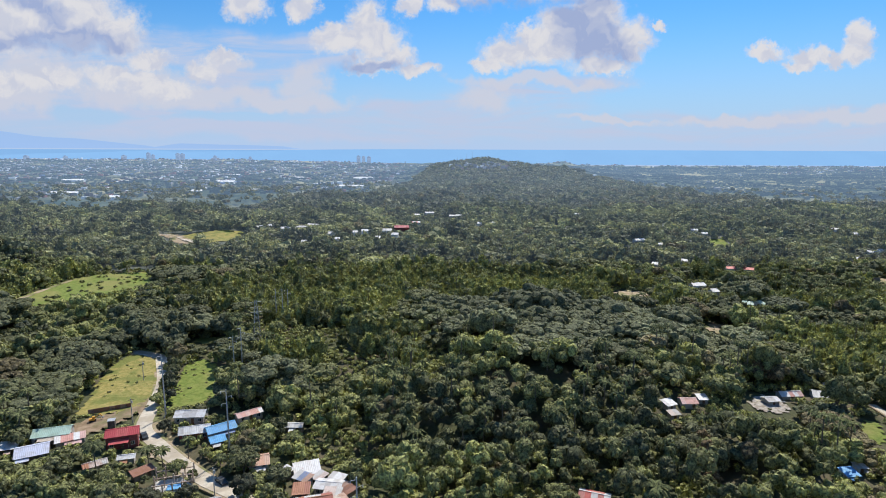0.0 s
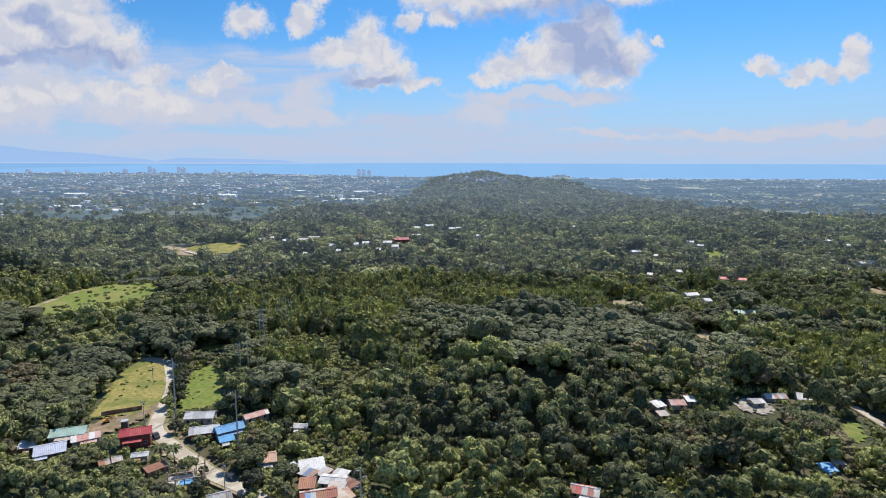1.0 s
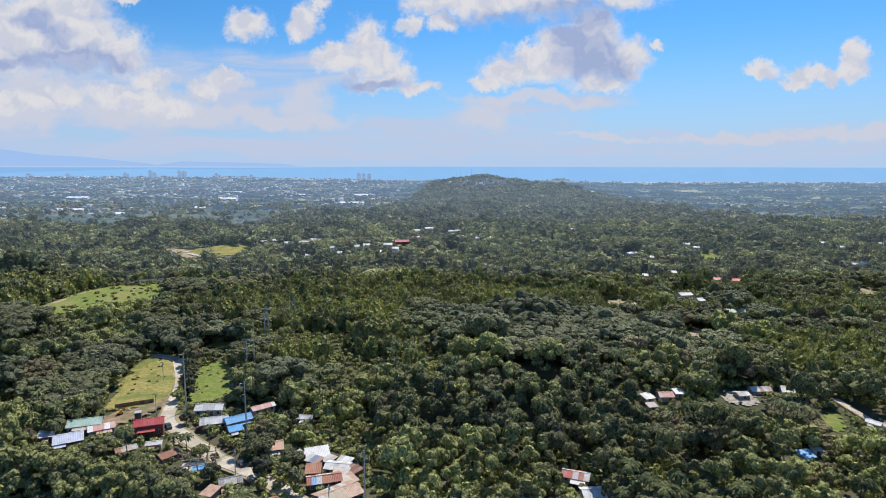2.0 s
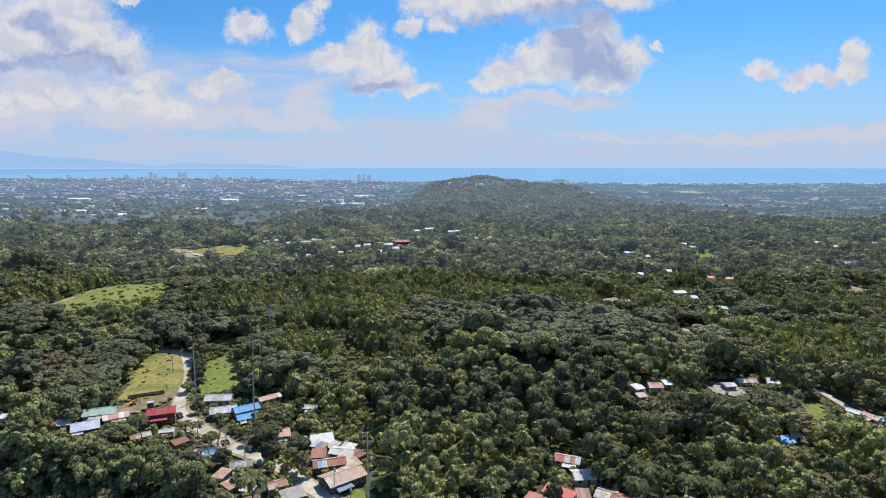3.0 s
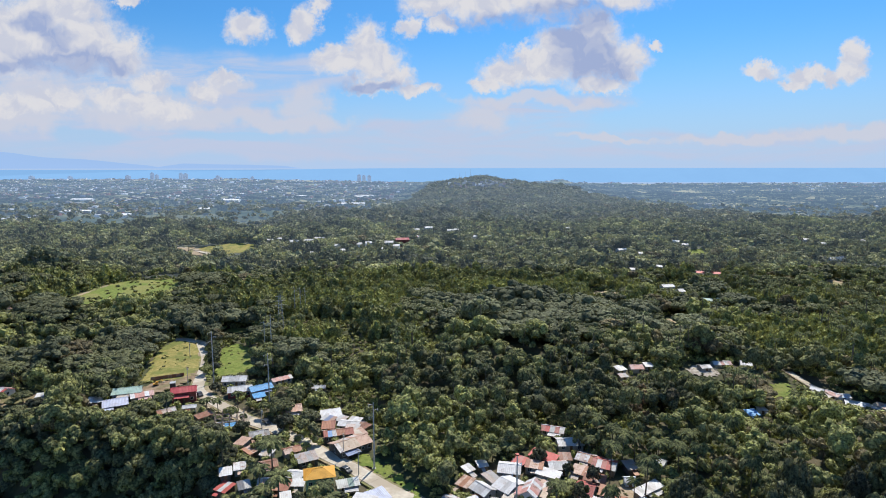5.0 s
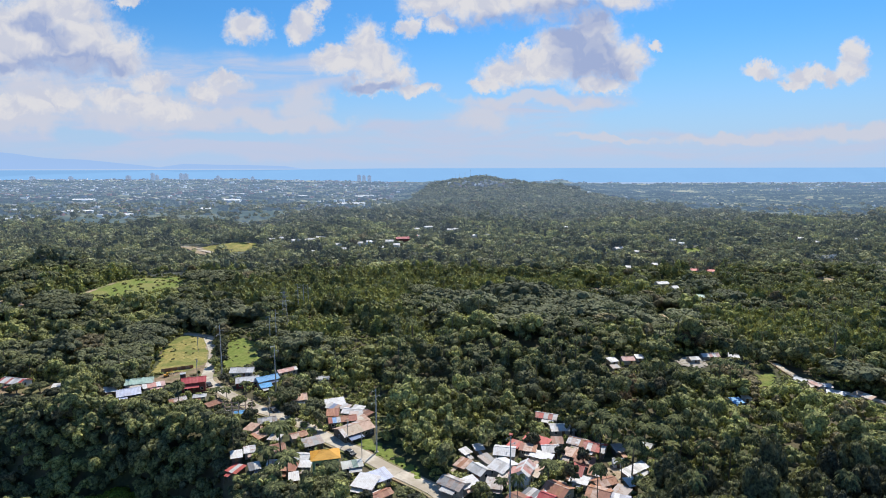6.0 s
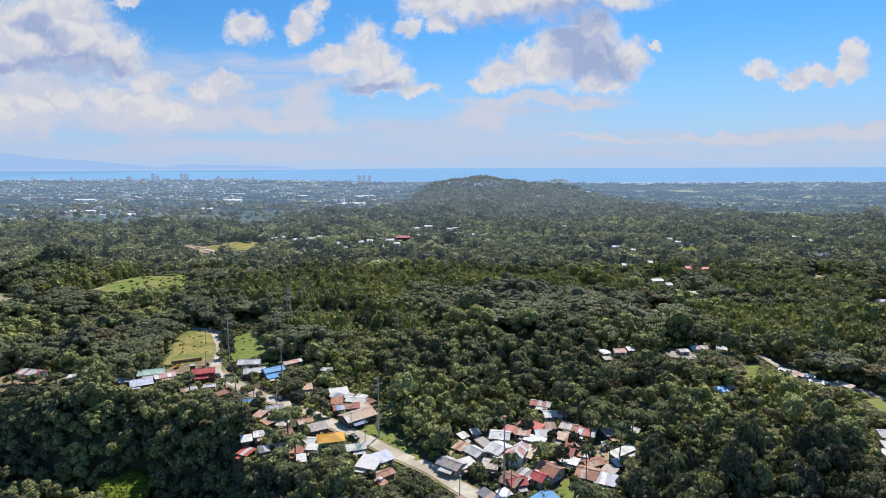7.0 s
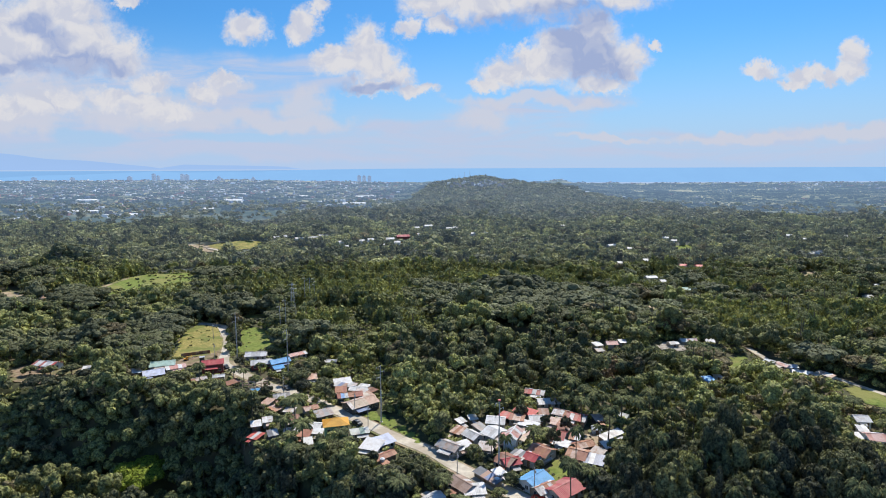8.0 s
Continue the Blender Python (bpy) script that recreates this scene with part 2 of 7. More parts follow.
GREEN = two_tone("green_grass", (0.125, 0.175, 0.03), (0.215, 0.25, 0.055), 0.5, 0.95, 0.8, 0.5, (0.24, 0.235, 0.07), 0.06)
SLAB = two_tone("road_concrete", (0.52, 0.455, 0.36), (0.64, 0.57, 0.46), 0.6, 0.9, 0.1, 0.02, (0.44, 0.37, 0.28), 0.12)
STEEL = two_tone("galvanised_steel", (0.40, 0.41, 0.42), (0.52, 0.53, 0.54), 2.0, 0.55, 0.0, metal=0.3)
RED_PAINT = two_tone("red_marker_paint", (0.45, 0.10, 0.07), (0.55, 0.16, 0.11), 2.0, 0.6, 0.0)
RUBBLE = two_tone("rubble", (0.26, 0.22, 0.17), (0.50, 0.45, 0.39), 0.9, 0.95, 0.6, 0.2)
GLASS = two_tone("dark_window_glass", (0.02, 0.025, 0.03), (0.035, 0.04, 0.045), 2.0, 0.12, 0.0)
CONCRETE = two_tone("raw_concrete", (0.46, 0.43, 0.39), (0.60, 0.57, 0.52), 1.4, 0.9, 0.2)
TIMBER = two_tone("raw_timber", (0.40, 0.28, 0.21), (0.58, 0.45, 0.36), 1.2, 0.9, 0.1)
WATER_TANK = two_tone("white_plastic", (0.75, 0.76, 0.78), (0.82, 0.82, 0.82), 2.0, 0.4, 0.0)
CAR_RED = two_tone("red_car_paint", (0.55, 0.06, 0.03), (0.60, 0.08, 0.04), 2.0, 0.3, 0.0)
CAR_DARK = two_tone("dark_car_paint", (0.04, 0.045, 0.05), (0.06, 0.065, 0.07), 2.0, 0.3, 0.0)
RUBBER = two_tone("tyre_rubber", (0.02, 0.02, 0.02), (0.03, 0.03, 0.03), 4.0, 0.9, 0.0)


def sheet_material(name, colours, rust=0.25, rough=0.55):
    """Corrugated roof sheets: each sheet takes one of the colours; rust streaks and dust over them."""
    m, q, b = material("roof_" + name, rough, 0.0)
    pick = q.node("ShaderNodeObjectInfo").outputs["Random"]
    p = place(q)
    col = None
    for i, c in enumerate(colours):
        col = c if col is None else q.mix(q.math("GREATER_THAN", pick, i / len(colours)), col, c)
    pos = q.vec("ADD", p, q.vec("MULTIPLY", q.node("ShaderNodeObjectInfo").outputs["Location"], (0.3, 0.2, 0.1)))
    stain = q.noise(pos, 0.55, 6.0, 0.7)
    if not isinstance(col, bpy.types.NodeSocket):
        col = q.mix(0.0, col, col)
    col = q.mix(q.ramp(stain, 0.62 - rust * 0.5, 0.80 - rust * 0.4, 0.0, 0.85), col, (0.30, 0.13, 0.065))
    col = q.mix(q.ramp(q.noise(pos, 2.6, 4.0), 0.4, 0.75, 0.0, 0.35), col, q.mix(1.0, col, (0.62, 0.60, 0.58), "MULTIPLY"))
    grime = q.ramp(q.noise(q.vec("MULTIPLY", pos, (1.0, 1.0, 3.0)), 0.35, 5.0, 0.65), 0.42, 0.70, 0.0, 0.55)
    col = q.mix(grime, col, q.mix(1.0, col, (0.66, 0.58, 0.50), "MULTIPLY"))
    q.put(b.inputs["Base Color"], col)
    ribs = q.node("ShaderNodeTexWave", wave_type="BANDS", bands_direction="X")
    q.put(ribs.inputs["Vector"], q.node("ShaderNodeTexCoord").outputs["Object"])
    ribs.inputs["Scale"].default_value = 1.6
    bumped(q, b, ribs.outputs[1], 0.25, 0.03)
    return m


WHITE, PALE, GREY = (0.72, 0.71, 0.70), (0.56, 0.55, 0.54), (0.36, 0.35, 0.34)
RUSTC, RUSTD, TANC = (0.42, 0.19, 0.11), (0.24, 0.12, 0.085), (0.52, 0.41, 0.31)
ROOFS = {
    "white": sheet_material("white", [WHITE, PALE, WHITE], 0.08),
    "grey": sheet_material("grey", [GREY, PALE, (0.45, 0.38, 0.34)], 0.25),
    "rust": sheet_material("rust", [RUSTC, (0.50, 0.25, 0.15), (0.36, 0.15, 0.10), (0.58, 0.42, 0.34)], 0.35),
    "rustdark": sheet_material("rustdark", [RUSTD, (0.32, 0.16, 0.11), (0.36, 0.24, 0.19)], 0.3),
    "rustwhite": sheet_material("rustwhite", [RUSTC, WHITE, (0.60, 0.50, 0.45), PALE], 0.3),
    "redwhite": sheet_material("redwhite", [(0.55, 0.12, 0.10), WHITE, (0.50, 0.20, 0.17), PALE], 0.15),
    "red": sheet_material("red", [(0.66, 0.13, 0.11), (0.70, 0.17, 0.14)], 0.05),
    "redpaint": sheet_material("redpaint", [(0.50, 0.075, 0.085), (0.54, 0.11, 0.11)], 0.05),
    "darkred": sheet_material("darkred", [(0.34, 0.07, 0.06), (0.40, 0.11, 0.09)], 0.2),
    "maroon": sheet_material("maroon", [(0.42, 0.075, 0.085), (0.46, 0.11, 0.11), (0.50, 0.20, 0.18)], 0.12),
    "pinkwhite": sheet_material("pinkwhite", [(0.64, 0.42, 0.38), WHITE, (0.62, 0.33, 0.28)], 0.15),
    "blue": sheet_material("blue", [(0.13, 0.37, 0.66), (0.16, 0.41, 0.70)], 0.02),
    "paleblue": sheet_material("paleblue", [(0.50, 0.60, 0.72), WHITE], 0.05),
    "bluerust": sheet_material("bluerust", [(0.25, 0.42, 0.70), RUSTC, (0.40, 0.14, 0.10), PALE], 0.15),
    "peach": sheet_material("peach", [(0.68, 0.40, 0.28), (0.66, 0.43, 0.32)], 0.06),
    "yellow": sheet_material("yellow", [(0.74, 0.36, 0.045), (0.78, 0.40, 0.06)], 0.03),
    "palegreen": sheet_material("palegreen", [(0.42, 0.58, 0.49), (0.45, 0.60, 0.52)], 0.03),
    "lavender": sheet_material("lavender", [(0.56, 0.60, 0.74), (0.60, 0.63, 0.76)], 0.04),
    "greygreen": sheet_material("greygreen", [(0.24, 0.32, 0.27), (0.55, 0.56, 0.53)], 0.1),
    "tan": sheet_material("tan", [TANC, (0.60, 0.52, 0.43), (0.55, 0.36, 0.27), (0.62, 0.58, 0.54)], 0.22),
    "brown": sheet_material("brown", [(0.36, 0.25, 0.19), (0.42, 0.30, 0.24), PALE], 0.2),
    "stripe": sheet_material("stripe", [(0.48, 0.50, 0.58), WHITE, (0.40, 0.41, 0.48)], 0.08),
    "patch": sheet_material("patch", [(0.16, 0.17, 0.19), PALE, (0.42, 0.27, 0.20), (0.22, 0.28, 0.42)], 0.15),
}
WALLS = {
    "block": two_tone("wall_bare_block", (0.38, 0.35, 0.31), (0.50, 0.47, 0.42), 0.8, 0.9, 0.2),
    "white": two_tone("wall_white_paint", (0.72, 0.72, 0.70), (0.80, 0.80, 0.78), 0.7, 0.8, 0.1),
    "wood": two_tone("wall_weathered_board", (0.24, 0.18, 0.13), (0.36, 0.29, 0.22), 1.5, 0.9, 0.2),
    "dark": two_tone("wall_dark_board", (0.09, 0.075, 0.065), (0.15, 0.13, 0.11), 1.2, 0.9, 0.2),
    "green": two_tone("wall_green_paint", (0.28, 0.46, 0.27), (0.34, 0.52, 0.32), 0.8, 0.8, 0.1),
    "darkred": two_tone("wall_dark_red_paint", (0.20, 0.05, 0.045), (0.26, 0.08, 0.07), 0.8, 0.8, 0.1),
}
DOOR = two_tone("door_wood", (0.16, 0.09, 0.05), (0.24, 0.15, 0.09), 2.0, 0.7, 0.1)
FRAME = two_tone("window_frame_paint", (0.55, 0.54, 0.50), (0.66, 0.65, 0.62), 2.0, 0.6, 0.0)


def hazed_material(name, a, b2, scale, glow, strength, c=None, cscale=0.004):
    """Land and sea kilometres off, a backdrop: haze is painted over it as emission."""
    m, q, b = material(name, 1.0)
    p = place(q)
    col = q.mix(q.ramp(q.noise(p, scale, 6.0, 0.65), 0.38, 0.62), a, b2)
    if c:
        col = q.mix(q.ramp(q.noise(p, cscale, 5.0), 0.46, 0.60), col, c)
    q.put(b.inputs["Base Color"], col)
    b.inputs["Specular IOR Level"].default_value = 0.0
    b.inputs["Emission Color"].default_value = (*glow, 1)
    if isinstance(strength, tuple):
        q.put(b.inputs["Emission Strength"], painted_haze(q, p, 1000.0, 3200.0, *strength))
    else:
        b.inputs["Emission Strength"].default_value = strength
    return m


# the emission of these surfaces is painted haze; none of them is a lamp
FAR_WOOD = hazed_material("far_woods", (0.035, 0.052, 0.030), (0.085, 0.10, 0.058), 0.02, (0.20, 0.30, 0.46), (0.44, 0.72), (0.24, 0.22, 0.125), 0.004)
FAR_TOWN = hazed_material("far_town", (0.30, 0.28, 0.28), (0.72, 0.69, 0.67), 0.03, (0.29, 0.39, 0.57), (0.28, 0.56))
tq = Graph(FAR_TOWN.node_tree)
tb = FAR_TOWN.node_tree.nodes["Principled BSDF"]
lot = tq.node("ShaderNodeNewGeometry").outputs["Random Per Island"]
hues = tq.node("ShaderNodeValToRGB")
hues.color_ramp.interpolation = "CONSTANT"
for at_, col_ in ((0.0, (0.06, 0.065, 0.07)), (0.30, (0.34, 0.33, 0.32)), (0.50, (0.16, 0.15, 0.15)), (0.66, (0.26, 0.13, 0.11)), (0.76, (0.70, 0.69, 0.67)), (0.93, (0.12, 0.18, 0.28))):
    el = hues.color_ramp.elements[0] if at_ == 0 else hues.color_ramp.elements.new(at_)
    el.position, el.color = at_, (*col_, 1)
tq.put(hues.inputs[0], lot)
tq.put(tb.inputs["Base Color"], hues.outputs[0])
FAR_ROOF = hazed_material("far_hall_roof", (0.66, 0.65, 0.64), (0.78, 0.77, 0.75), 0.02, (0.29, 0.39, 0.57), (0.22, 0.50))
# even blue-grey glow painted on for haze; towers and masts are unlit
HAZED_TOWER = hazed_material("hazed_tower", (0.12, 0.15, 0.20), (0.18, 0.21, 0.26), 0.02, (0.30, 0.42, 0.62), 0.68)
FAR_SEA = hazed_material("far_sea", (0.03, 0.06, 0.10), (0.04, 0.075, 0.115), 0.003, (0.31, 0.58, 0.96), 0.80)
FAR_ISLE = hazed_material("far_island", (0.02, 0.03, 0.05), (0.03, 0.04, 0.06), 0.002, (0.375, 0.565, 0.90), 0.93)
# haze put into these leaves: paler base colours plus distance emission
HAZED_MID_WOOD = leaf_material("hazed_mid_woods", (0.118, 0.121, 0.100), (0.290, 0.278, 0.175), (0.15, 0.14, 0.10), 0.18, 0.35, True)
HAZED_HILL_LEAF = leaf_material("hazed_hill_leaves", (0.132, 0.134, 0.100), (0.415, 0.405, 0.205), (0.23, 0.20, 0.11), 0.22, 0.6, True)
HAZED_PALM = leaf_material("hazed_palm_leaves", (0.125, 0.135, 0.078), (0.24, 0.24, 0.12), (0.17, 0.155, 0.08), 0.2, 1.0, True)

# ---------------------------------------------------------------- shared makers
def smooth(v, a, b):
    k = np.clip((v - a) / (b - a), 0, 1)
    return k * k * (3 - 2 * k)


def swell(x, y, size, seed=0):
    """Gentle rolling relief between about -1 and 1."""
    rng = np.random.RandomState(seed)
    total = 0
    for i in range(7):
        a, s, f = rng.uniform(0, 6.28), rng.uniform(0, 6.28), rng.uniform(0.6, 1.9) / size
        total = total + np.sin((x * np.cos(a) + y * np.sin(a)) * f * 6.28 + s) / 2.6
    return total


# brow of the slope that falls towards the flight below the village: x and y
BROW_X = (-400, -220, -160, -130, -110, -86, -68, -59, -50, -42, -25, -8, 10, 40, 200)
BROW_Y = (185, 166, 146, 136, 131, 126, 118, 107, 96, 87, 78, 64, 48, 20, -80)
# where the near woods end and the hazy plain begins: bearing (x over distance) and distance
EDGE_U = (-0.9, -0.6, -0.3, -0.14, -0.07, -0.03, 0.0, 0.15, 0.22, 0.30, 0.45, 0.60, 0.9)
EDGE_D = (910, 985, 1110, 1330, 1700, 2450, 2850, 2850, 2400, 1750, 1300, 1070, 930)


def woods_edge(x, y):
    return np.interp(x / (np.maximum(y, 1) + 40), EDGE_U, EDGE_D)


def land(x, y):
    """Height of the ground."""
    x, y = np.asarray(x, float), np.asarray(y, float)
    q = np.maximum(y - 180, 0)
    z = -9.5 - 0.022 * np.minimum(q, 1450) - 0.006 * np.maximum(q - 1450, 0)
    away = smooth(np.hypot(x * 0.8, y - 110), 190, 520)
    z = z + away * (4.5 * swell(x, y, 230, 3) + 2.0 * swell(x, y, 95, 4) * (1 - smooth(y, 900, 1500)) + 6.0 * swell(x, y, 700, 5) * smooth(y, 500, 1200) * (1 - 0.6 * smooth(y, 1500, 2200)))
    # the slope below the village, the gully beyond it, the wooded knoll and the hollow to the west
    z = z - 28 * smooth((np.interp(x, BROW_X, BROW_Y) - y) * 0.88, -1, 19)
    z = z - 8.0 * np.exp(-((x - 2) / 32) ** 2 - ((y - 158) / 17) ** 2) - 4.0 * np.exp(-((x + 34) / 17) ** 2 - ((y - 200) / 34) ** 2)
    z = z + 9.0 * np.exp(-((x - 46) / 42) ** 2) * smooth(y, 168, 206) * (1 - smooth(y, 262, 350))
    z = z - 9.0 * np.exp(-((x + 205) / 42) ** 2 - ((y - 228) / 26) ** 2)
    z = z + 3.0 * np.exp(-((x - 80) / 24) ** 2 - ((y - 183) / 20) ** 2) + 2.6 * np.exp(-((x - 120) / 26) ** 2 - ((y - 191) / 20) ** 2) + 1.6 * np.exp(-((x - 112) / 18) ** 2 - ((y - 146) / 16) ** 2)
    # the wooded hill with its shoulder, the lower plain past the woods, and the rise of the coast
    z = z + 50 * np.exp(-np.abs((x - 125) / 200) ** 2.4 - ((y - 2620) / 330) ** 2) + 5 * swell(x, y, 160, 12) * np.exp(-((x - 160) / 260) ** 2 - ((y - 2620) / 400) ** 2)
    z = z + 28 * np.exp(-((x - 450) / 330) ** 2 - ((y - 2500) / 420) ** 2)
    z = z + 13 * np.exp(-((x - 330) / 300) ** 2 - ((y - 1700) / 260) ** 2)
    z = z + 22 * smooth(-x, 300, 1800) * smooth(y, 3600, 4500)
    z = z - 15 * smooth(y - woods_edge(x, y), 0, 320) * smooth(x / (np.maximum(y, 1) + 40), 0.16, 0.30)
    z = z + 26 * np.exp(-((x - 930) / 85) ** 2) * smooth(y, 4450, 4620)
    return z


def np_mesh(name, verts, quads, mats, index=None, tint=None, shade=False):
    """A mesh from arrays of corners and quads."""
    me = bpy.data.meshes.new(name)
    quads = np.asarray(quads, np.int32)
    side = quads.shape[1]
    me.vertices.add(len(verts))
    me.vertices.foreach_set("co", np.asarray(verts, np.float32).ravel())
    me.loops.add(quads.size)
    me.loops.foreach_set("vertex_index", quads.ravel())
    me.polygons.add(len(quads))
    me.polygons.foreach_set("loop_start", np.arange(0, quads.size, side, dtype=np.int32))
    if index is not None:
        me.polygons.foreach_set("material_index", np.asarray(index, np.int32))
    me.polygons.foreach_set("use_smooth", np.full(len(quads), shade))
    if tint is not None:
        me.attributes.new("tint", "FLOAT", "POINT").data.foreach_set("value", np.asarray(tint, np.float32))
    for m in mats:
        me.materials.append(m)
    me.update(calc_edges=True)
    return me


def part(name, me, parent=None, m=None, label=""):
    ob = new(name, me)
    if parent:
        ob.parent = parent
    if m is not None:
        ob.matrix_basis = m
    return tagged(ob, label) if label else ob


def bm_mesh(name, bm, mat):
    me = bpy.data.meshes.new(name)
    bm.normal_update()
    bm.to_mesh(me)
    bm.free()
    for one in (mat if isinstance(mat, (list, tuple)) else [mat]):
        me.materials.append(one)
    return me


def add_box(bm, lo, hi, bevel=0.0):
    v = bmesh.ops.create_cube(bm, size=1.0)["verts"]
    for p in v:
        p.co = [lo[i] + (p.co[i] + 0.5) * (hi[i] - lo[i]) for i in range(3)]
    if bevel:
        bmesh.ops.bevel(bm, geom=list({e for p in v for e in p.link_edges}), offset=bevel, segments=1, affect="EDGES")
    return v


def box_mesh(name, lo, hi, mat, bevel=0.0):
    bm = bmesh.new()
    add_box(bm, lo, hi, bevel)
    return bm_mesh(name, bm, mat)


def tube(bm, a, b, r1, r2, sides=8):
    a, b = Vector(a), Vector(b)
    m = Matrix.Translation((a + b) / 2) @ (b - a).to_track_quat("Z", "Y").to_matrix().to_4x4()
    bmesh.ops.create_cone(bm, cap_ends=True, segments=sides, radius1=r1, radius2=r2, depth=(b - a).length, matrix=m)


def inside(poly, x, y):
    x, y = np.asarray(x, float), np.asarray(y, float)
    hit = np.zeros(x.shape, bool)
    for (x1, y1), (x2, y2) in zip(poly, poly[1:] + poly[:1]):
        cross = ((y1 > y) != (y2 > y)) & (x < (x2 - x1) * (y - y1) / (y2 - y1 + 1e-9) + x1)
        hit ^= cross
    return hit


# ---------------------------------------------------------------- the ground, one sheet to the coast
def steps(first, last, start, grow):
    out = [first]
    while out[-1] < last:
        out.append(out[-1] + max(start, (out[-1] - 250) * grow))
    return np.array(out)


gy = np.concatenate([np.arange(-260, 0, 20.0), steps(0, 4690, 4.2, 0.024)])
gy[-1] = 4700
gx = np.sinh(np.linspace(-4.2, 4.2, 301)) / np.sinh(4.2) * 4200
GX, GY = np.meshgrid(gx, gy)
cols = len(gx)
idx = np.arange(len(gy) * cols).reshape(len(gy), cols)
quads = np.stack([idx[:-1, :-1], idx[:-1, 1:], idx[1:, 1:], idx[1:, :-1]], -1).reshape(-1, 4)
GZ = land(GX, GY)
plain = GY > woods_edge(GX, GY) + 60 * swell(GX, GY, 300, 33)
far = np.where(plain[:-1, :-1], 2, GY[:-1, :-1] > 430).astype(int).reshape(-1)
ground = new("ground", np_mesh("ground", np.stack([GX, GY, GZ], -1).reshape(-1, 3), quads, [SOIL, HAZED_MID_WOOD, FAR_WOOD], far, shade=True))
tagged(ground, "wooded rolling land falling away to the coast", "ground", kind="structure")

# the sea beyond the coast
sy = np.linspace(0, 1, 9)
sx = np.linspace(-4400, 4400, 45)
SX, SV = np.meshgrid(sx, sy)
SY = 4640 + 250 * SV
# west edge sunk so the pale sky above it stands in for haze
SZ = -64 + (48 - 11 * smooth(-SX, 300, 1700) + 64) * SV
idx = np.arange(SX.size).reshape(SX.shape)
quads = np.stack([idx[:-1, :-1], idx[:-1, 1:], idx[1:, 1:], idx[1:, :-1]], -1).reshape(-1, 4)
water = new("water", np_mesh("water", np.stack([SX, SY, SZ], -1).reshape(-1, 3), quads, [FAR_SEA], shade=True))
tagged(water, "pale blue hazy sea along the horizon", "sea", kind="structure")


def island(x1, x2, high, seed, lean, label):
    """A far island on the horizon: a ridge with two flanks."""
    n = 80
    u = np.linspace(0, 1, n)
    x = x1 + (x2 - x1) * u
    top = high * np.clip((1 - u) ** lean, 0, 1) * np.clip(u * 5 + (1 if lean > 0.6 else 0), 0, 1) + high * 0.07 * swell(x, x * 0, 700, seed) * (1 - u)
    top = np.maximum(top, 0) * np.minimum(1, (1 - u) * 8)
    v = np.concatenate([np.stack([x, np.full(n, 4894.0), np.full(n, 46.0)], -1), np.stack([x, np.full(n, 4900.0), 47 + top], -1),
                        np.stack([x, np.full(n, 4912.0), np.full(n, 46.0)], -1)])
    i = np.arange(n - 1)
    q = np.concatenate([np.stack([i + k * n, i + 1 + k * n, i + 1 + (k + 1) * n, i + (k + 1) * n], -1) for k in (0, 1)])
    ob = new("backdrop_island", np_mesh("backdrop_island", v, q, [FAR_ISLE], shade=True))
    tagged(ob, label, "island", kind="structure")


island(-4200, -2200, 165, 2, 0.9, "blue-grey mountainous island across the sea")
island(-2420, -1150, 42, 4, 0.35, "low blue-grey island across the sea")


# ---------------------------------------------------------------- clearings, fields and roads
CLEAR = []                             # outlines kept free of trees


def patch(name, outline, mat, label, category, lift=0.07, step=1.2, free=True):
    mx, my = np.mean([p[0] for p in outline]), np.mean([p[1] for p in outline])
    wide = 1.0 + (2.6 / max(8.0, max(p[0] for p in outline) - min(p[0] for p in outline)) if name in ("meadow", "lawn") else 0.0)
    rim = [(mx + (p[0] - mx) * wide, my + (p[1] - my) * wide) for p in outline]
    xs, ys = [p[0] for p in rim], [p[1] for p in rim]
    gx_, gy_ = np.arange(min(xs), max(xs) + step, step), np.arange(min(ys), max(ys) + step, step)
    X, Y = np.meshgrid(gx_, gy_)
    X = X + 0.35 * step * swell(X, Y, 5, 8)
    Y = Y + 0.35 * step * swell(Y, X, 5, 9)
    i = np.arange(X.size).reshape(X.shape)
    q = np.stack([i[:-1, :-1], i[:-1, 1:], i[1:, 1:], i[1:, :-1]], -1).reshape(-1, 4)
    U, V = X[:-1, :-1] + step / 2, Y[:-1, :-1] + step / 2
    keep = inside(rim, U + 1.0 * swell(U, V, 4, 14), V + 1.0 * swell(V, U, 4, 15)).reshape(-1)
    q = q[keep]
    used = np.unique(q)
    remap = np.zeros(X.size, int)
    remap[used] = np.arange(len(used))
    Z = land(X, Y) + 0.16 + lift + 0.05 * swell(X, Y, 9, 1)
    v = np.stack([X, Y, Z], -1).reshape(-1, 3)[used]
    ob = new(name, np_mesh(name, v, remap[q], [mat], shade=True))
    if free:
        CLEAR.append(outline)
    return tagged(ob, label, category, kind="structure")


patch("meadow", [(-121.6, 183.3), (-125.1, 197.3), (-134.5, 222.8), (-136.2, 236.3), (-134.4, 249.3), (-121.5, 243.3), (-111.8, 219.8), (-105.0, 198.8), (-106.4, 189.3), (-111.8, 186.8)], GRASS, "sloping meadow of dry yellow-green grass", "meadow", 0.07, 0.55)
patch("meadow", [(-93.3, 189.8), (-98.5, 205.8), (-104.6, 229.8), (-100.9, 236.3), (-89.0, 224.8), (-82.7, 205.8), (-85.0, 194.3)], GREEN, "bright green grass clearing between trees", "meadow", 0.07, 0.55)
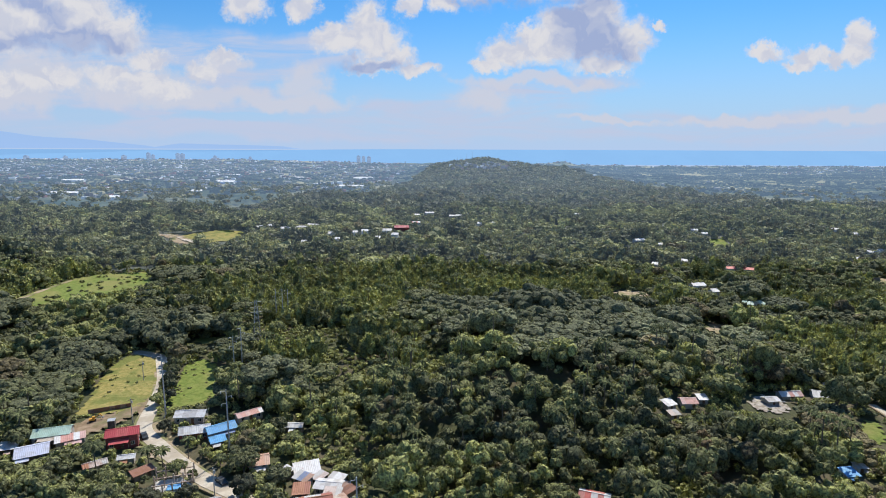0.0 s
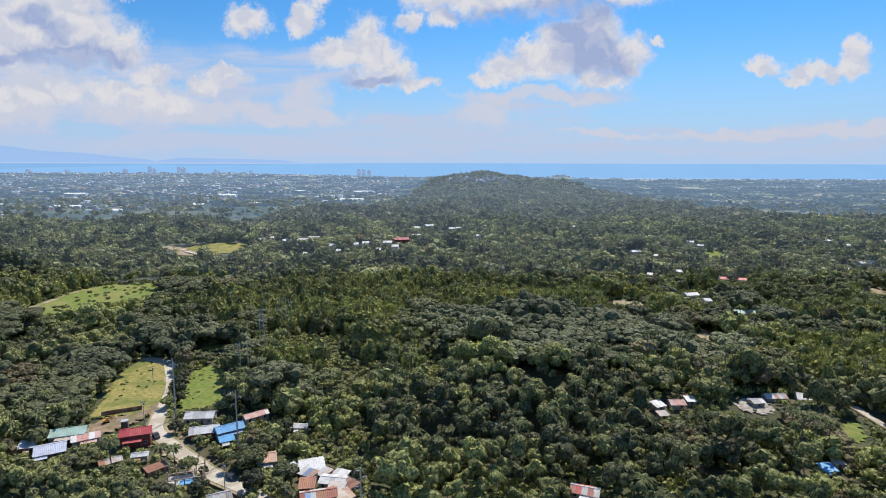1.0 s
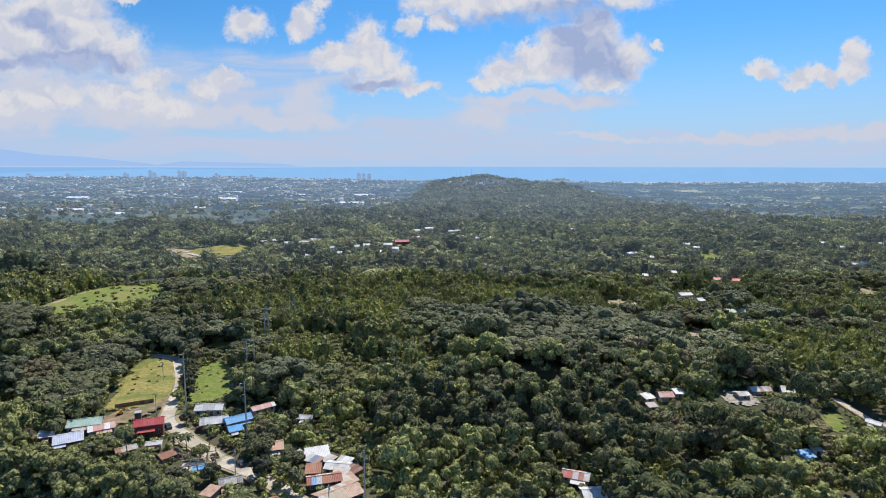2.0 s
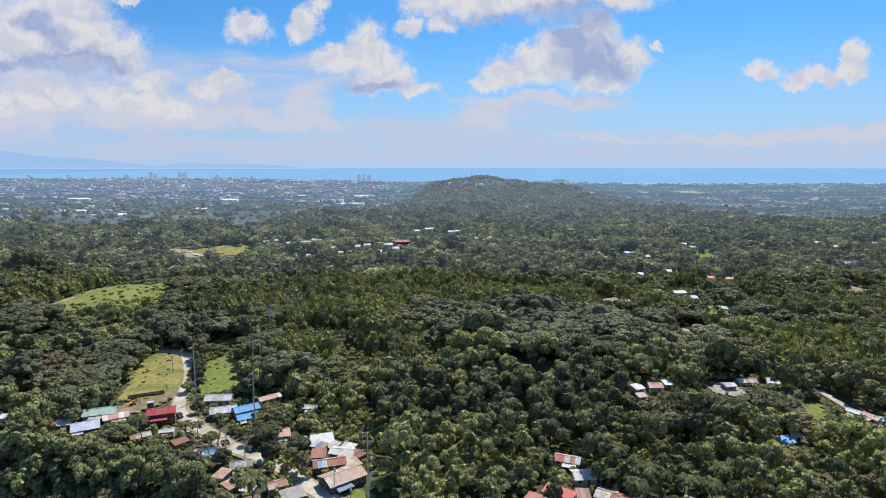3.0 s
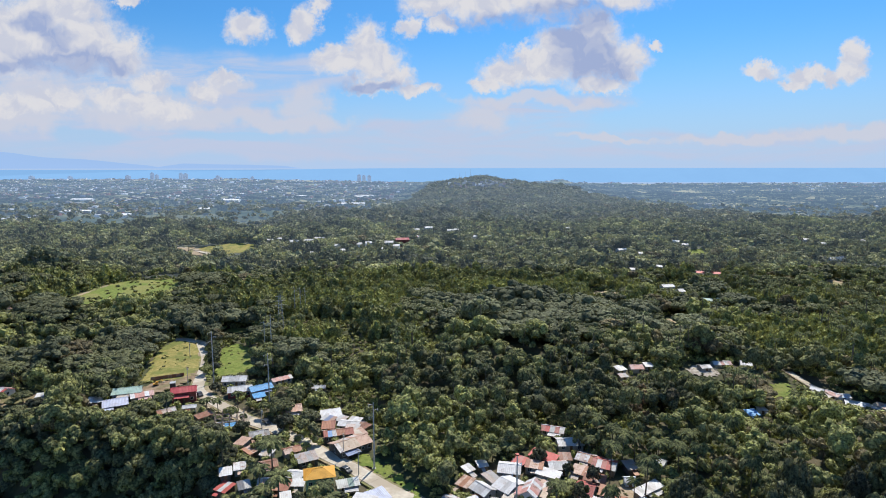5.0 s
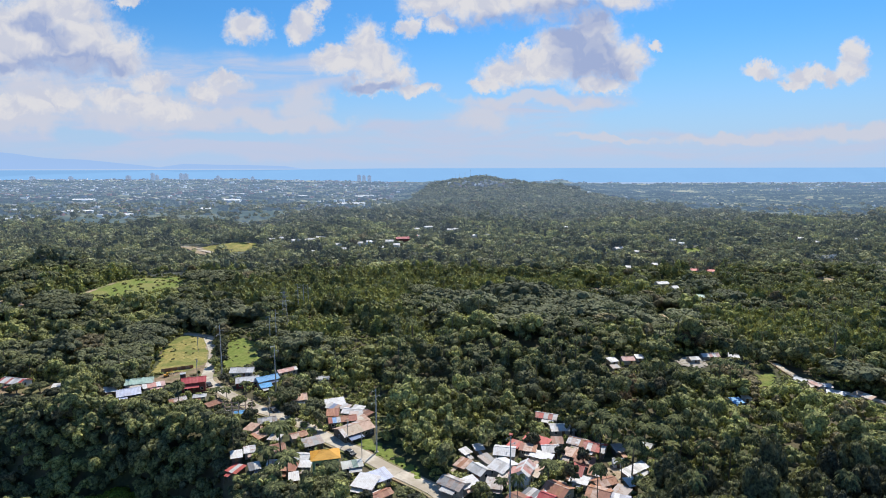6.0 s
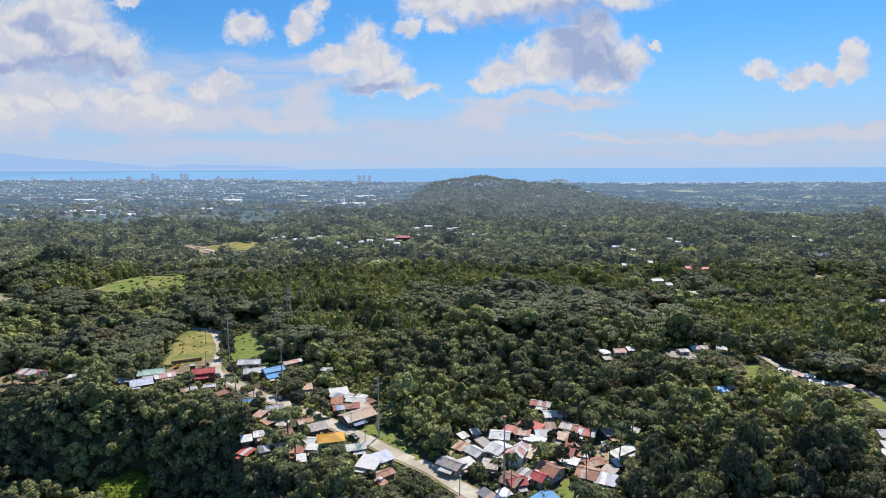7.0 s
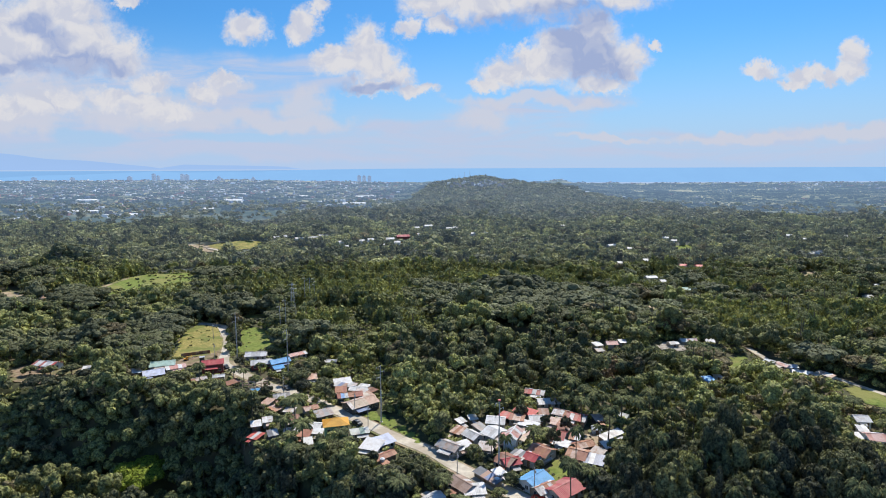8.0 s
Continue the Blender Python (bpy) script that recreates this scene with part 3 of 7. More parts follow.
patch("meadow", [(-253.5, 332.7), (-255.7, 373.2), (-251.3, 408.2), (-223.1, 431.2), (-202.2, 407.2), (-200.4, 370.7), (-223.5, 345.2), (-234.5, 327.7)], GREEN, "wide bright green hillside field", "meadow", 0.15, 2.5)
patch("bare_ground", [(-116.9, 169.8), (-119.2, 176.3), (-110.4, 184.3), (-105.8, 188.3), (-104.5, 197.8), (-99.9, 186.8), (-102.6, 183.8), (-103.8, 177.3), (-110.6, 168.8)], GRADED, "graded bare brown earth beside the road", "ground", 0.12, 0.55)
patch("bare_ground", [(-185.9, 167.2), (-182.4, 172.2), (-154.4, 168.7), (-148.8, 157.7), (-163.2, 148.7), (-175.3, 152.7)], GRADED, "bare earth yard round a lone house", "ground", 0.07, 0.55)
patch("bare_ground", [(49.8, 99.2), (55.0, 107.7), (57.1, 102.7), (55.8, 95.2), (50.6, 90.2)], EARTH, "trodden earth yard beside small huts", "ground", 0.07, 0.55)
patch("road_apron", [(-99.5, 180.0), (-93.5, 181.5), (-86.0, 169.5), (-77.0, 159.5), (-66.0, 150.0), (-69.5, 146.0), (-80.0, 153.5), (-90.5, 163.0), (-96.5, 172.0)], EARTH, "pale dusty earth beside the road bend", "ground", -0.06, 0.55)
patch("lawn", [(33.1, 75.2), (37.0, 83.2), (41.3, 85.2), (39.7, 77.7), (36.0, 73.7)], GREEN, "small green grass yard", "grass", 0.07, 0.55)
patch("grass_verge", [(-25.1, 118.2), (-20.6, 121.2), (-13.6, 113.6), (-5.6, 103.4), (-2.4, 95.4), (-9.5, 102.7)], GREEN, "green grass verge below the road", "grass", 0.09, 0.55)
patch("bare_ground", [(104.5, 184.3), (109.5, 192.5), (116.4, 194.8), (117.6, 190.3), (118.5, 185.0), (113.0, 180.5), (108.0, 181.5)], RUBBLE, "pale rubble and debris slope in a clearing", "rubble", 0.1, 0.55)
patch("lawn", [(128.3, 164.2), (136.6, 176.2), (142.5, 178.7), (138.0, 167.7)], GREEN, "grass clearing on the hillside", "grass", 0.07, 0.55)
patch("lawn", [(163.9, 140.7), (171.3, 141.7), (172.4, 131.7), (166.0, 123.2), (162.1, 128.7)], GREEN, "grass clearing beside the lane", "grass", 0.07, 0.55)
patch("sports_ground", [(-286.5, 628.7), (-245.1, 580.2), (-209.1, 557.2), (-220.1, 655.7), (-239.2, 649.2), (-275.0, 649.7)], GRASS, "wide pale yellow cleared field", "field", 0.4, 3.0)
patch("bare_ground", [(-314.4, 642.2), (-312.1, 661.7), (-269.3, 616.2), (-238.5, 569.2), (-249.8, 573.7), (-289.2, 615.2)], EARTH, "pale bare strip along the cleared field", "ground", 0.5, 3.0)
patch("meadow", [(-122.4, 726.7), (-96.0, 812.2), (-90.5, 792.7), (-110.5, 688.2)], GREEN, "far green clearing beside buildings", "meadow", 0.4, 3.0)
patch("bare_ground", [(302.3, 402.2), (312.8, 411.7), (314.3, 396.7), (308.9, 385.2), (302.0, 390.2)], EARTH, "far pale sand clearing", "ground", 0.4, 2.0)
patch("meadow", [(294.2, 645.7), (312.4, 647.2), (304.0, 613.7), (284.1, 602.7)], GREEN, "far light green clearing", "meadow", 0.4, 3.0)
patch("bare_ground", [(109.8, 365.3), (120.3, 375.8), (134.5, 368.3), (124.4, 349.3), (112.7, 350.8)], EARTH, "far brown clearing on the hillside", "ground", 0.3, 2.0)
patch("bare_ground", [(133.0, 288.8), (144.3, 299.8), (147.0, 290.8), (137.5, 276.8)], EARTH, "brown earth gap in the woods", "ground", 0.2, 1.6)
patch("meadow", [(-115.6, 262.8), (-114.4, 269.8), (-106.3, 268.3), (-104.4, 261.3), (-109.6, 257.8)], GRASS, "small dry grass gap in the woods", "meadow", 0.2, 2.0)
patch("bare_ground", [(-315.6, 334.2), (-312.9, 341.7), (-294.1, 329.7), (-287.4, 317.2), (-303.7, 318.2)], EARTH, "pale earth beside a far track", "ground", 0.3, 2.0)


LANES = []                             # centre lines kept free of trees


def curve_points(pts, step):
    """A smooth line through points, at even steps."""
    pts = [np.array(p, float) for p in pts]
    ext = [2 * pts[0] - pts[1]] + pts + [2 * pts[-1] - pts[-2]]
    fine = []
    for a, b, c, d in zip(ext, ext[1:], ext[2:], ext[3:]):
        for u in np.linspace(0, 1, 24, endpoint=False):
            fine.append(0.5 * (2 * b + (c - a) * u + (2 * a - 5 * b + 4 * c - d) * u * u + (3 * b - a - 3 * c + d) * u ** 3))
    fine.append(pts[-1])
    fine = np.array(fine)
    run = np.concatenate([[0], np.cumsum(np.hypot(*np.diff(fine, axis=0).T))])
    s = np.linspace(0, run[-1], max(2, int(run[-1] / step) + 1))
    return np.stack([np.interp(s, run, fine[:, i]) for i in (0, 1)], -1)


def lane(name, pts, width, mat, label, slab=4.5):
    """A concrete lane: a bed with cast slabs on it, each its own piece."""
    line = curve_points(pts, slab)
    way_ = np.gradient(line, axis=0)
    way_ /= np.hypot(*way_.T)[:, None]
    side = np.stack([-way_[:, 1], way_[:, 0]], -1) * width / 2
    LANES.append((curve_points(pts, 1.6), width))
    rows = [line + side * k for k in (-1.36, 1.36)]
    n = len(line)
    v = np.concatenate([np.stack([r[:, 0], r[:, 1], land(r[:, 0], r[:, 1]) + 0.22], -1) for r in rows] +
                       [np.stack([r[:, 0], r[:, 1], land(r[:, 0], r[:, 1]) - 0.5], -1) for r in rows])
    i = np.arange(n - 1)
    q = np.concatenate([np.stack([i, i + 1, i + 1 + n, i + n], -1)[:, ::-1], np.stack([i, i + 2 * n, i + 1 + 2 * n, i + 1], -1), np.stack([i + n, i + n + 1, i + 3 * n + 1, i + 3 * n], -1)])
    road = new(name, np_mesh(name, v, q, [EARTH]))
    tagged(road, label, "road", kind="structure")
    for k in range(n - 1):
        a, b = line[k], line[k + 1]
        gap = (b - a) * 0.004
        top = [a - side[k] + gap, a + side[k] + gap, b + side[k + 1] - gap, b - side[k + 1] - gap]
        z = float(max(land(p[0], p[1]) for p in top))
        bm = bmesh.new()
        hi = [bm.verts.new((p[0], p[1], z + 0.32)) for p in top]
        lo = [bm.verts.new((p[0], p[1], z + 0.12)) for p in top]
        bm.faces.new(hi[::-1])
        for j in range(4):
            bm.faces.new([hi[j], hi[(j + 1) % 4], lo[(j + 1) % 4], lo[j]])
        bmesh.ops.recalc_face_normals(bm, faces=bm.faces)
        part("slab", bm_mesh("slab", bm, mat), road)
    return road


MAIN = [(-121, 241), (-107, 213), (-100, 191), (-96.5, 178), (-93, 171), (-86, 164), (-74, 153), (-63, 144), (-51.5, 137), (-41, 128), (-34, 121), (-24.5, 113), (-11.6, 100.7), (0, 91), (6.7, 82.8), (14.5, 74.8), (21.8, 67.9), (30, 60), (44, 46), (60, 28)]
lane("road", MAIN, 4.7, SLAB, "pale concrete village road curving along the ridge")
lane("road", [(-150, 250), (-133, 247), (-121, 241)], 4.4, SLAB, "pale concrete road along the top of the meadow")
lane("track", [(151, 192), (151, 175), (156, 163), (166, 154), (169, 148), (175, 134), (186, 120)], 2.5, SLAB, "narrow pale concrete lane through the trees")
lane("track", [(-287.4, 296.2), (-269.5, 302.7), (-261.8, 320.2), (-253.5, 332.7), (-252.1, 355.2), (-253.1, 389.2)], 3.5, EARTH, "pale track along the hillside field", 8.0)
lane("track", [(-319.6, 654.2), (-287.9, 628.7), (-257.6, 594.2), (-236.5, 563.7)], 5.0, SLAB, "far pale road along the cleared field", 10.0)


# the ground sheet dips a little under the clearings and lanes laid on it
dip = np.zeros(GX.size, bool)
for poly in CLEAR:
    dip |= inside(poly, GX.ravel(), GY.ravel())
for line, width in LANES:
    for p in line[::2]:
        dip |= np.hypot(GX.ravel() - p[0], GY.ravel() - p[1]) < width
sunk = np.stack([GX, GY, GZ], -1).reshape(-1, 3)
sunk[dip, 2] -= 0.45
ground.data.vertices.foreach_set("co", sunk.astype(np.float32).ravel())
ground.data.update()


# ---------------------------------------------------------------- houses
FOOT = []                              # x, y, turn, half width, half depth, eave: what trees must not stand in or hide
SHEETS = {}


def sheet_mesh(width, run, mat):
    """One corrugated roof sheet, from x 0 to width and y 0 to run."""
    key = (round(width, 2), round(run, 2), mat.name)
    if key not in SHEETS:
        bm = bmesh.new()
        prof = [(width * i / 6, 0.035 if i % 2 else 0.0) for i in range(7)]
        rows = [[bm.verts.new((x, y, z)) for x, z in prof] for y in (0, run)]
        low = [[bm.verts.new((x, y, z - 0.03)) for x, z in (prof[0], prof[-1])] for y in (0, run)]
        for i in range(6):
            bm.faces.new((rows[0][i], rows[0][i + 1], rows[1][i + 1], rows[1][i]))
        bm.faces.new((low[0][0], low[1][0], low[1][1], low[0][1]))
        bm.faces.new((*rows[0][::-1], low[0][0], low[0][1]))
        bm.faces.new((*rows[1], low[1][1], low[1][0]))
        SHEETS[key] = bm_mesh("roof_sheet", bm, mat)
    return SHEETS[key]


def add_slope(parent, x0, x1, y0, z0, y1, z1, mat, rng, turn=Matrix.Identity(4)):
    """Lays sheets side by side over one slope, from the eave (y0, z0) up to (y1, z1)."""
    n = max(2, int(round((x1 - x0) / 1.5)))
    wide = (x1 - x0) / n
    run, tilt = math.hypot(y1 - y0, z1 - z0), math.degrees(math.atan2(z1 - z0, abs(y1 - y0)))
    for i in range(n):
        me = sheet_mesh(wide * 1.03, run, mat)
        if y1 > y0:
            m = pose(x0 + i * wide, y0, z0 + rng.uniform(0, 0.05), tilt + rng.uniform(-0.5, 0.5), 0, 0)
        else:
            m = pose(x0 + (i + 1) * wide, y0, z0 + rng.uniform(0, 0.05), 0, 0, 180) @ pose(0, 0, 0, tilt + rng.uniform(-0.5, 0.5), 0, 0)
        part("roof_sheet", me, parent, turn @ m)


def add_window(parent, m, w, h):
    bm = bmesh.new()
    for lo, hi in (((-w / 2 - 0.07, -0.06, -0.07), (-w / 2, 0.0, h + 0.07)), ((w / 2, -0.06, -0.07), (w / 2 + 0.07, 0.0, h + 0.07)),
                   ((-w / 2, -0.06, h), (w / 2, 0.0, h + 0.07)), ((-w / 2 - 0.1, -0.10, -0.09), (w / 2 + 0.1, 0.0, 0.0)), ((-0.03, -0.05, 0), (0.03, -0.01, h))):
        add_box(bm, lo, hi)
    win = part("window", bm_mesh("window", bm, FRAME), parent, m)
    part("pane", box_mesh("pane", (-w / 2, -0.03, 0), (w / 2, -0.012, h), GLASS), win)


def add_door(parent, m, w=0.9, h=2.05):
    bm = bmesh.new()
    add_box(bm, (-w / 2, -0.06, 0), (w / 2, -0.01, h), 0.01)
    door = part("door", bm_mesh("door", bm, DOOR), parent, m)
    part("door_handle", box_mesh("door_handle", (w / 2 - 0.14, -0.10, 0.95), (w / 2 - 0.08, -0.06, 1.08), STEEL), door)


def house(name, x, y, rot, w, d, h, rise, kind, roof, wall, label):
    rng = random.Random(int(x * 31 + y * 17))
    z = float(land(x, y))
    FOOT.append((x, y, rot, w / 2 + 0.4, d / 2 + 0.4, h))
    base = new(name)
    base.matrix_basis = pose(x, y, z, 0, 0, rot)
    tagged(base, label, name.replace("_", " ").replace("village ", ""))
    if kind == "gabled":               # ridge runs away from the road: turn the house a quarter
        base.matrix_basis = pose(x, y, z, 0, 0, rot + 90)
        w, d, kind = d, w, "gable"
    a, b, over = w / 2, d / 2, 0.38
    mat = ROOFS[roof]
    # walls, up to the underside of the roof
    bm = bmesh.new()
    tops = {"gable": (h, h), "hip": (h, h), "shed": (h, h + rise)}[kind]
    front = [bm.verts.new(p) for p in ((-a, -b, -0.6), (a, -b, -0.6), (a, -b, tops[0]), (-a, -b, tops[0]))]
    back = [bm.verts.new(p) for p in ((-a, b, -0.6), (a, b, -0.6), (a, b, tops[1]), (-a, b, tops[1]))]
    bm.faces.new(front)
    bm.faces.new(back[::-1])
    if kind == "gable":
        l, r = bm.verts.new((-a, 0, h + rise - 0.05)), bm.verts.new((a, 0, h + rise - 0.05))
        bm.faces.new((front[0], front[3], l, back[3], back[0]))
        bm.faces.new((front[1], back[1], back[2], r, front[2]))
        bm.faces.new((front[3], front[2], r, l))
        bm.faces.new((l, r, back[2], back[3]))
    else:
        bm.faces.new((front[0], front[3], back[3], back[0]))
        bm.faces.new((front[1], back[1], back[2], front[2]))
        bm.faces.new((front[3], front[2], back[2], back[3]))
    bmesh.ops.recalc_face_normals(bm, faces=bm.faces)
    part("wall", bm_mesh("wall", bm, WALLS[wall]), base)
    # roof
    if kind == "gable":
        k = rise / b
        add_slope(base, -a - over, a + over, -b - over, h - over * k + 0.06, 0.02, h + rise + 0.06, mat, rng)
        add_slope(base, -a - over, a + over, b + over, h - over * k + 0.06, -0.02, h + rise + 0.06, mat, rng)
        part("ridge_cap", box_mesh("ridge_cap", (-a - over, -0.18, h + rise + 0.09), (a + over, 0.18, h + rise + 0.14), mat, 0.02), base)
    elif kind == "shed":
        k = rise / d
        add_slope(base, -a - over, a + over, -b - over * 1.6, h - over * 1.6 * k + 0.06, b + over, h + rise + over * k + 0.06, mat, rng)
    else:
        e, r = over + 0.25, max(a - b, 0.6)
        for name_, pts in (("roof_slope", ((-a - e, -b - e), (a + e, -b - e), (r, 0), (-r, 0))), ("roof_slope", ((a + e, b + e), (-a - e, b + e), (-r, 0), (r, 0))),
                           ("roof_slope", ((a + e, -b - e), (a + e, b + e), (r, 0))), ("roof_slope", ((-a - e, b + e), (-a - e, -b - e), (-r, 0)))):
            bm = bmesh.new()
            vs = [bm.verts.new((p[0], p[1], h + (rise if abs(p[1]) < 0.01 else -0.15) + 0.05)) for p in pts]
            bm.faces.new(vs)
            got = bmesh.ops.extrude_face_region(bm, geom=list(bm.faces))
            for v in got["geom"]:
                if isinstance(v, bmesh.types.BMVert):
                    v.co.z += 0.09
            bmesh.ops.recalc_face_normals(bm, faces=bm.faces)
            part(name_, bm_mesh(name_, bm, mat), base)
        part("ridge_cap", box_mesh("ridge_cap", (-r - 0.1, -0.12, h + rise + 0.12), (r + 0.1, 0.12, h + rise + 0.2), mat, 0.02), base)
    # door, windows and eave boards on the two long faces and the ends
    for storey in range(2 if h > 6 else 1):
        z0 = 3.1 * storey
        n = max(1, int(w / 2.2))
        for i in range(n):
            px = -a + (i + 0.5) * w / n
            if i == n // 2 and storey == 0:
                add_door(base, pose(px, -b, 0.05), 0.9, min(2.05, h - 0.15))
            elif w > 3.4 and h > 2.1:
                add_window(base, pose(px, -b, z0 + 1.0), 0.9, 1.0)
        if d > 4 and h > 2.1:
            add_window(base, pose(a, 0, z0 + 1.0, 0, 0, 90), 0.9, 1.0)
            add_window(base, pose(-a, 0, z0 + 1.0, 0, 0, -90), 0.9, 1.0)
    if y < 176 and rng.random() < 0.75:
        for k in range(rng.choice((1, 1, 2))):
            aw, ad, ah = rng.uniform(0.35, 0.7) * w, rng.uniform(1.4, 2.6), h * rng.uniform(0.72, 0.9)
            ax, s = rng.uniform(-a, a - aw), (-1 if k == 0 else 1)
            extra = ROOFS[rng.choice((roof, roof, "white", "grey", "rust", "tan", "patch", "rustwhite"))]
            m = pose(ax if s < 0 else ax + aw, s * (b + ad), ah - 0.35, 0, 0, 0 if s < 0 else 180) @ pose(0, 0, 0, math.degrees(math.atan2(0.35, ad)), 0, rng.uniform(-3, 3))
            awning = part("awning", sheet_mesh(aw, ad, extra), base, m)
            for px in (0.1, aw - 0.1):
                part("post", box_mesh("post", (px - 0.05, 0.1, -ah), (px + 0.05, 0.2, -0.04), BARK), awning)
    part("eave_board", box_mesh("eave_board", (-a - 0.3, -b - 0.09, h - 0.18), (a + 0.3, -b - 0.03, h - 0.04), FRAME), base)
    return base


house("village_house", 6.1, 90.6, -37, 7.1, 5.2, 2.34, 0.98, "gable", "grey", "block", "patched grey corrugated-iron roof house by the road")
house("village_house", 10.1, 91.0, 33, 5.2, 3.7, 2.03, 0.45, "shed", "white", "block", "pale grey sheet metal lean-to roof beside the road")
house("village_house", 13.6, 97.7, -50, 5.4, 4.5, 2.34, 1.05, "gable", "white", "block", "white-roofed small house with plain walls")
house("shack", 9.0, 101.4, -37, 3.3, 3.7, 2.03, 0.6, "shed", "rust", "wood", "rust-red roofed low shack")
house("village_house", 20.8, 99.5, -46, 5.3, 7.4, 2.5, 1.12, "gable", "white", "block", "long white-roofed house among the village roofs")
house("village_house", 22.0, 108.5, -12, 5.9, 6.0, 2.5, 1.05, "gable", "white", "block", "large white sheet-roofed house at the village edge")
house("village_house", 26.0, 94.0, -24, 4.0, 6.7, 4.4, 1.35, "gabled", "pinkwhite", "white", "white house with faded pink gabled roof")
house("village_house", 33.0, 115.5, -37, 7.8, 3.0, 2.34, 0.68, "shed", "red", "block", "long bright red roofed row house")
house("village_house", 36.2, 110.7, -0, 5.0, 5.2, 2.18, 0.9, "gable", "redwhite", "block", "small house with patched red and white roof")
house("shed", 32.9, 106.5, -30, 6.3, 3.0, 1.87, 0.38, "shed", "paleblue", "block", "low pale blue roofed shed")
house("village_house", 39.4, 135.0, -21, 7.1, 4.5, 2.18, 0.9, "gable", "redwhite", "block", "pink and white roofed house at the forest edge")
house("village_house", 42.7, 125.3, 3, 7.6, 5.2, 2.18, 0.9, "gable", "white", "block", "grey-white roofed house at the forest edge")
house("village_house", 45.6, 115.2, -32, 4.6, 5.2, 2.18, 0.9, "gable", "rustwhite", "wood", "house with patched rust and white iron roof")
house("village_house", 50.3, 111.5, -27, 6.2, 6.0, 2.18, 0.98, "gable", "redwhite", "wood", "house with dark red and white iron roof")
house("shack", 45.5, 104.0, -24, 5.4, 4.5, 2.03, 0.75, "gable", "rust", "wood", "shack with orange rusted iron roof")
house("village_house", 41.3, 97.8, -27, 4.4, 6.7, 2.34, 0.98, "gable", "darkred", "block", "house with dark red painted iron roof")
house("shed", 41.2, 92.7, -30, 4.5, 3.0, 1.87, 0.38, "shed", "white", "block", "low white-roofed shed among rusty roofs")
house("village_house", 34.0, 86.9, -41, 6.1, 6.7, 2.5, 1.2, "gable", "rust", "block", "house with heavily rusted orange gabled roof")
house("shed", 33.3, 85.5, 38, 5.9, 3.7, 2.03, 0.6, "shed", "white", "block", "white-roofed annex beside the rusted roof")
house("village_house", 23.0, 81.7, -41, 5.3, 6.7, 2.34, 1.12, "gable", "rustdark", "block", "house with dark rust-brown iron roof")
house("village_house", 23.7, 80.7, 20, 4.7, 4.5, 2.34, 1.05, "gable", "redpaint", "block", "house with red painted roof and grey walls")
house("village_house", 30.6, 83.2, -38, 3.6, 4.5, 2.34, 0.98, "gable", "redpaint", "block", "small house with red iron roof")
house("village_house", 29.4, 70.5, 44, 7.4, 6.7, 2.34, 1.35, "gable", "blue", "white", "white house with bright blue gabled roof")
house("shack", 31.3, 66.7, 32, 6.3, 4.5, 2.18, 0.9, "gable", "rustwhite", "wood", "shack with patched rusty and grey roof")
house("village_house", 36.5, 66.0, 38, 8.8, 6.7, 2.34, 1.12, "gable", "maroon", "block", "house with large maroon painted iron roof")
house("village_house", 44.6, 85.1, -29, 5.5, 6.7, 2.34, 1.12, "gable", "rust", "wood", "house with rust-orange patched iron roof")
house("village_house", 47.5, 91.0, 21, 6.2, 3.7, 2.34, 0.75, "gable", "rust", "wood", "small house with a rusted iron roof")
house("village_house", 48.7, 81.5, -24, 5.1, 4.5, 2.18, 0.6, "shed", "stripe", "block", "house with grey striped sheet roof")
house("hut", 54.8, 103.3, -0, 2.6, 2.3, 1.87, 0.68, "gable", "white", "white", "small white hut on bare earth")
house("shed", 58.5, 98.8, 34, 9.1, 2.3, 1.72, 0.38, "shed", "white", "wood", "long low white-roofed pig shed")
house("shed", 55.0, 91.3, 16, 2.5, 3.0, 1.87, 0.45, "shed", "pinkwhite", "wood", "small pale shed beside the trees")
house("hut", 67.2, 113.1, -43, 2.5, 3.0, 1.87, 0.6, "gable", "white", "white", "small white hut among palms")
house("market_stall", 16.6, 73.3, -50, 8.7, 2.3, 1.87, 0.38, "shed", "patch", "wood", "roadside stall with patched dark roof")
house("shed", 19.8, 75.4, 36, 2.9, 2.3, 1.87, 0.38, "shed", "white", "block", "small white roadside shed")
house("village_house", 9.4, 68.4, -49, 7.0, 5.2, 2.34, 1.05, "gable", "brown", "block", "house with brown sheet roof beside the road")
house("shed", 12.4, 65.6, 7, 5.3, 3.7, 2.18, 0.6, "shed", "white", "block", "white-roofed shed beside the brown roof")
house("village_house", 1.5, 62.2, 43, 4.2, 3.7, 2.18, 0.75, "gable", "white", "block", "white-roofed house below the road")
house("hut", 10.0, 109.1, 39, 2.5, 2.3, 1.87, 0.45, "shed", "white", "wood", "white-roofed hut at the forest edge")
house("hut", 14.2, 111.7, 18, 2.5, 2.3, 1.87, 0.45, "shed", "white", "wood", "pale hut at the forest edge")
house("village_house", -30.7, 99.1, 14, 7.2, 5.2, 6.2, 1.35, "hip", "yellow", "green", "two-storey green house with yellow-orange hipped roof")
house("village_house", -23.3, 100.5, 18, 5.5, 3.0, 2.34, 0.3, "shed", "greygreen", "block", "small house with grey-green flat roof")
house("village_house", -18.0, 90.9, -20, 5.8, 5.2, 2.34, 0.75, "shed", "white", "block", "house with wide white roof")
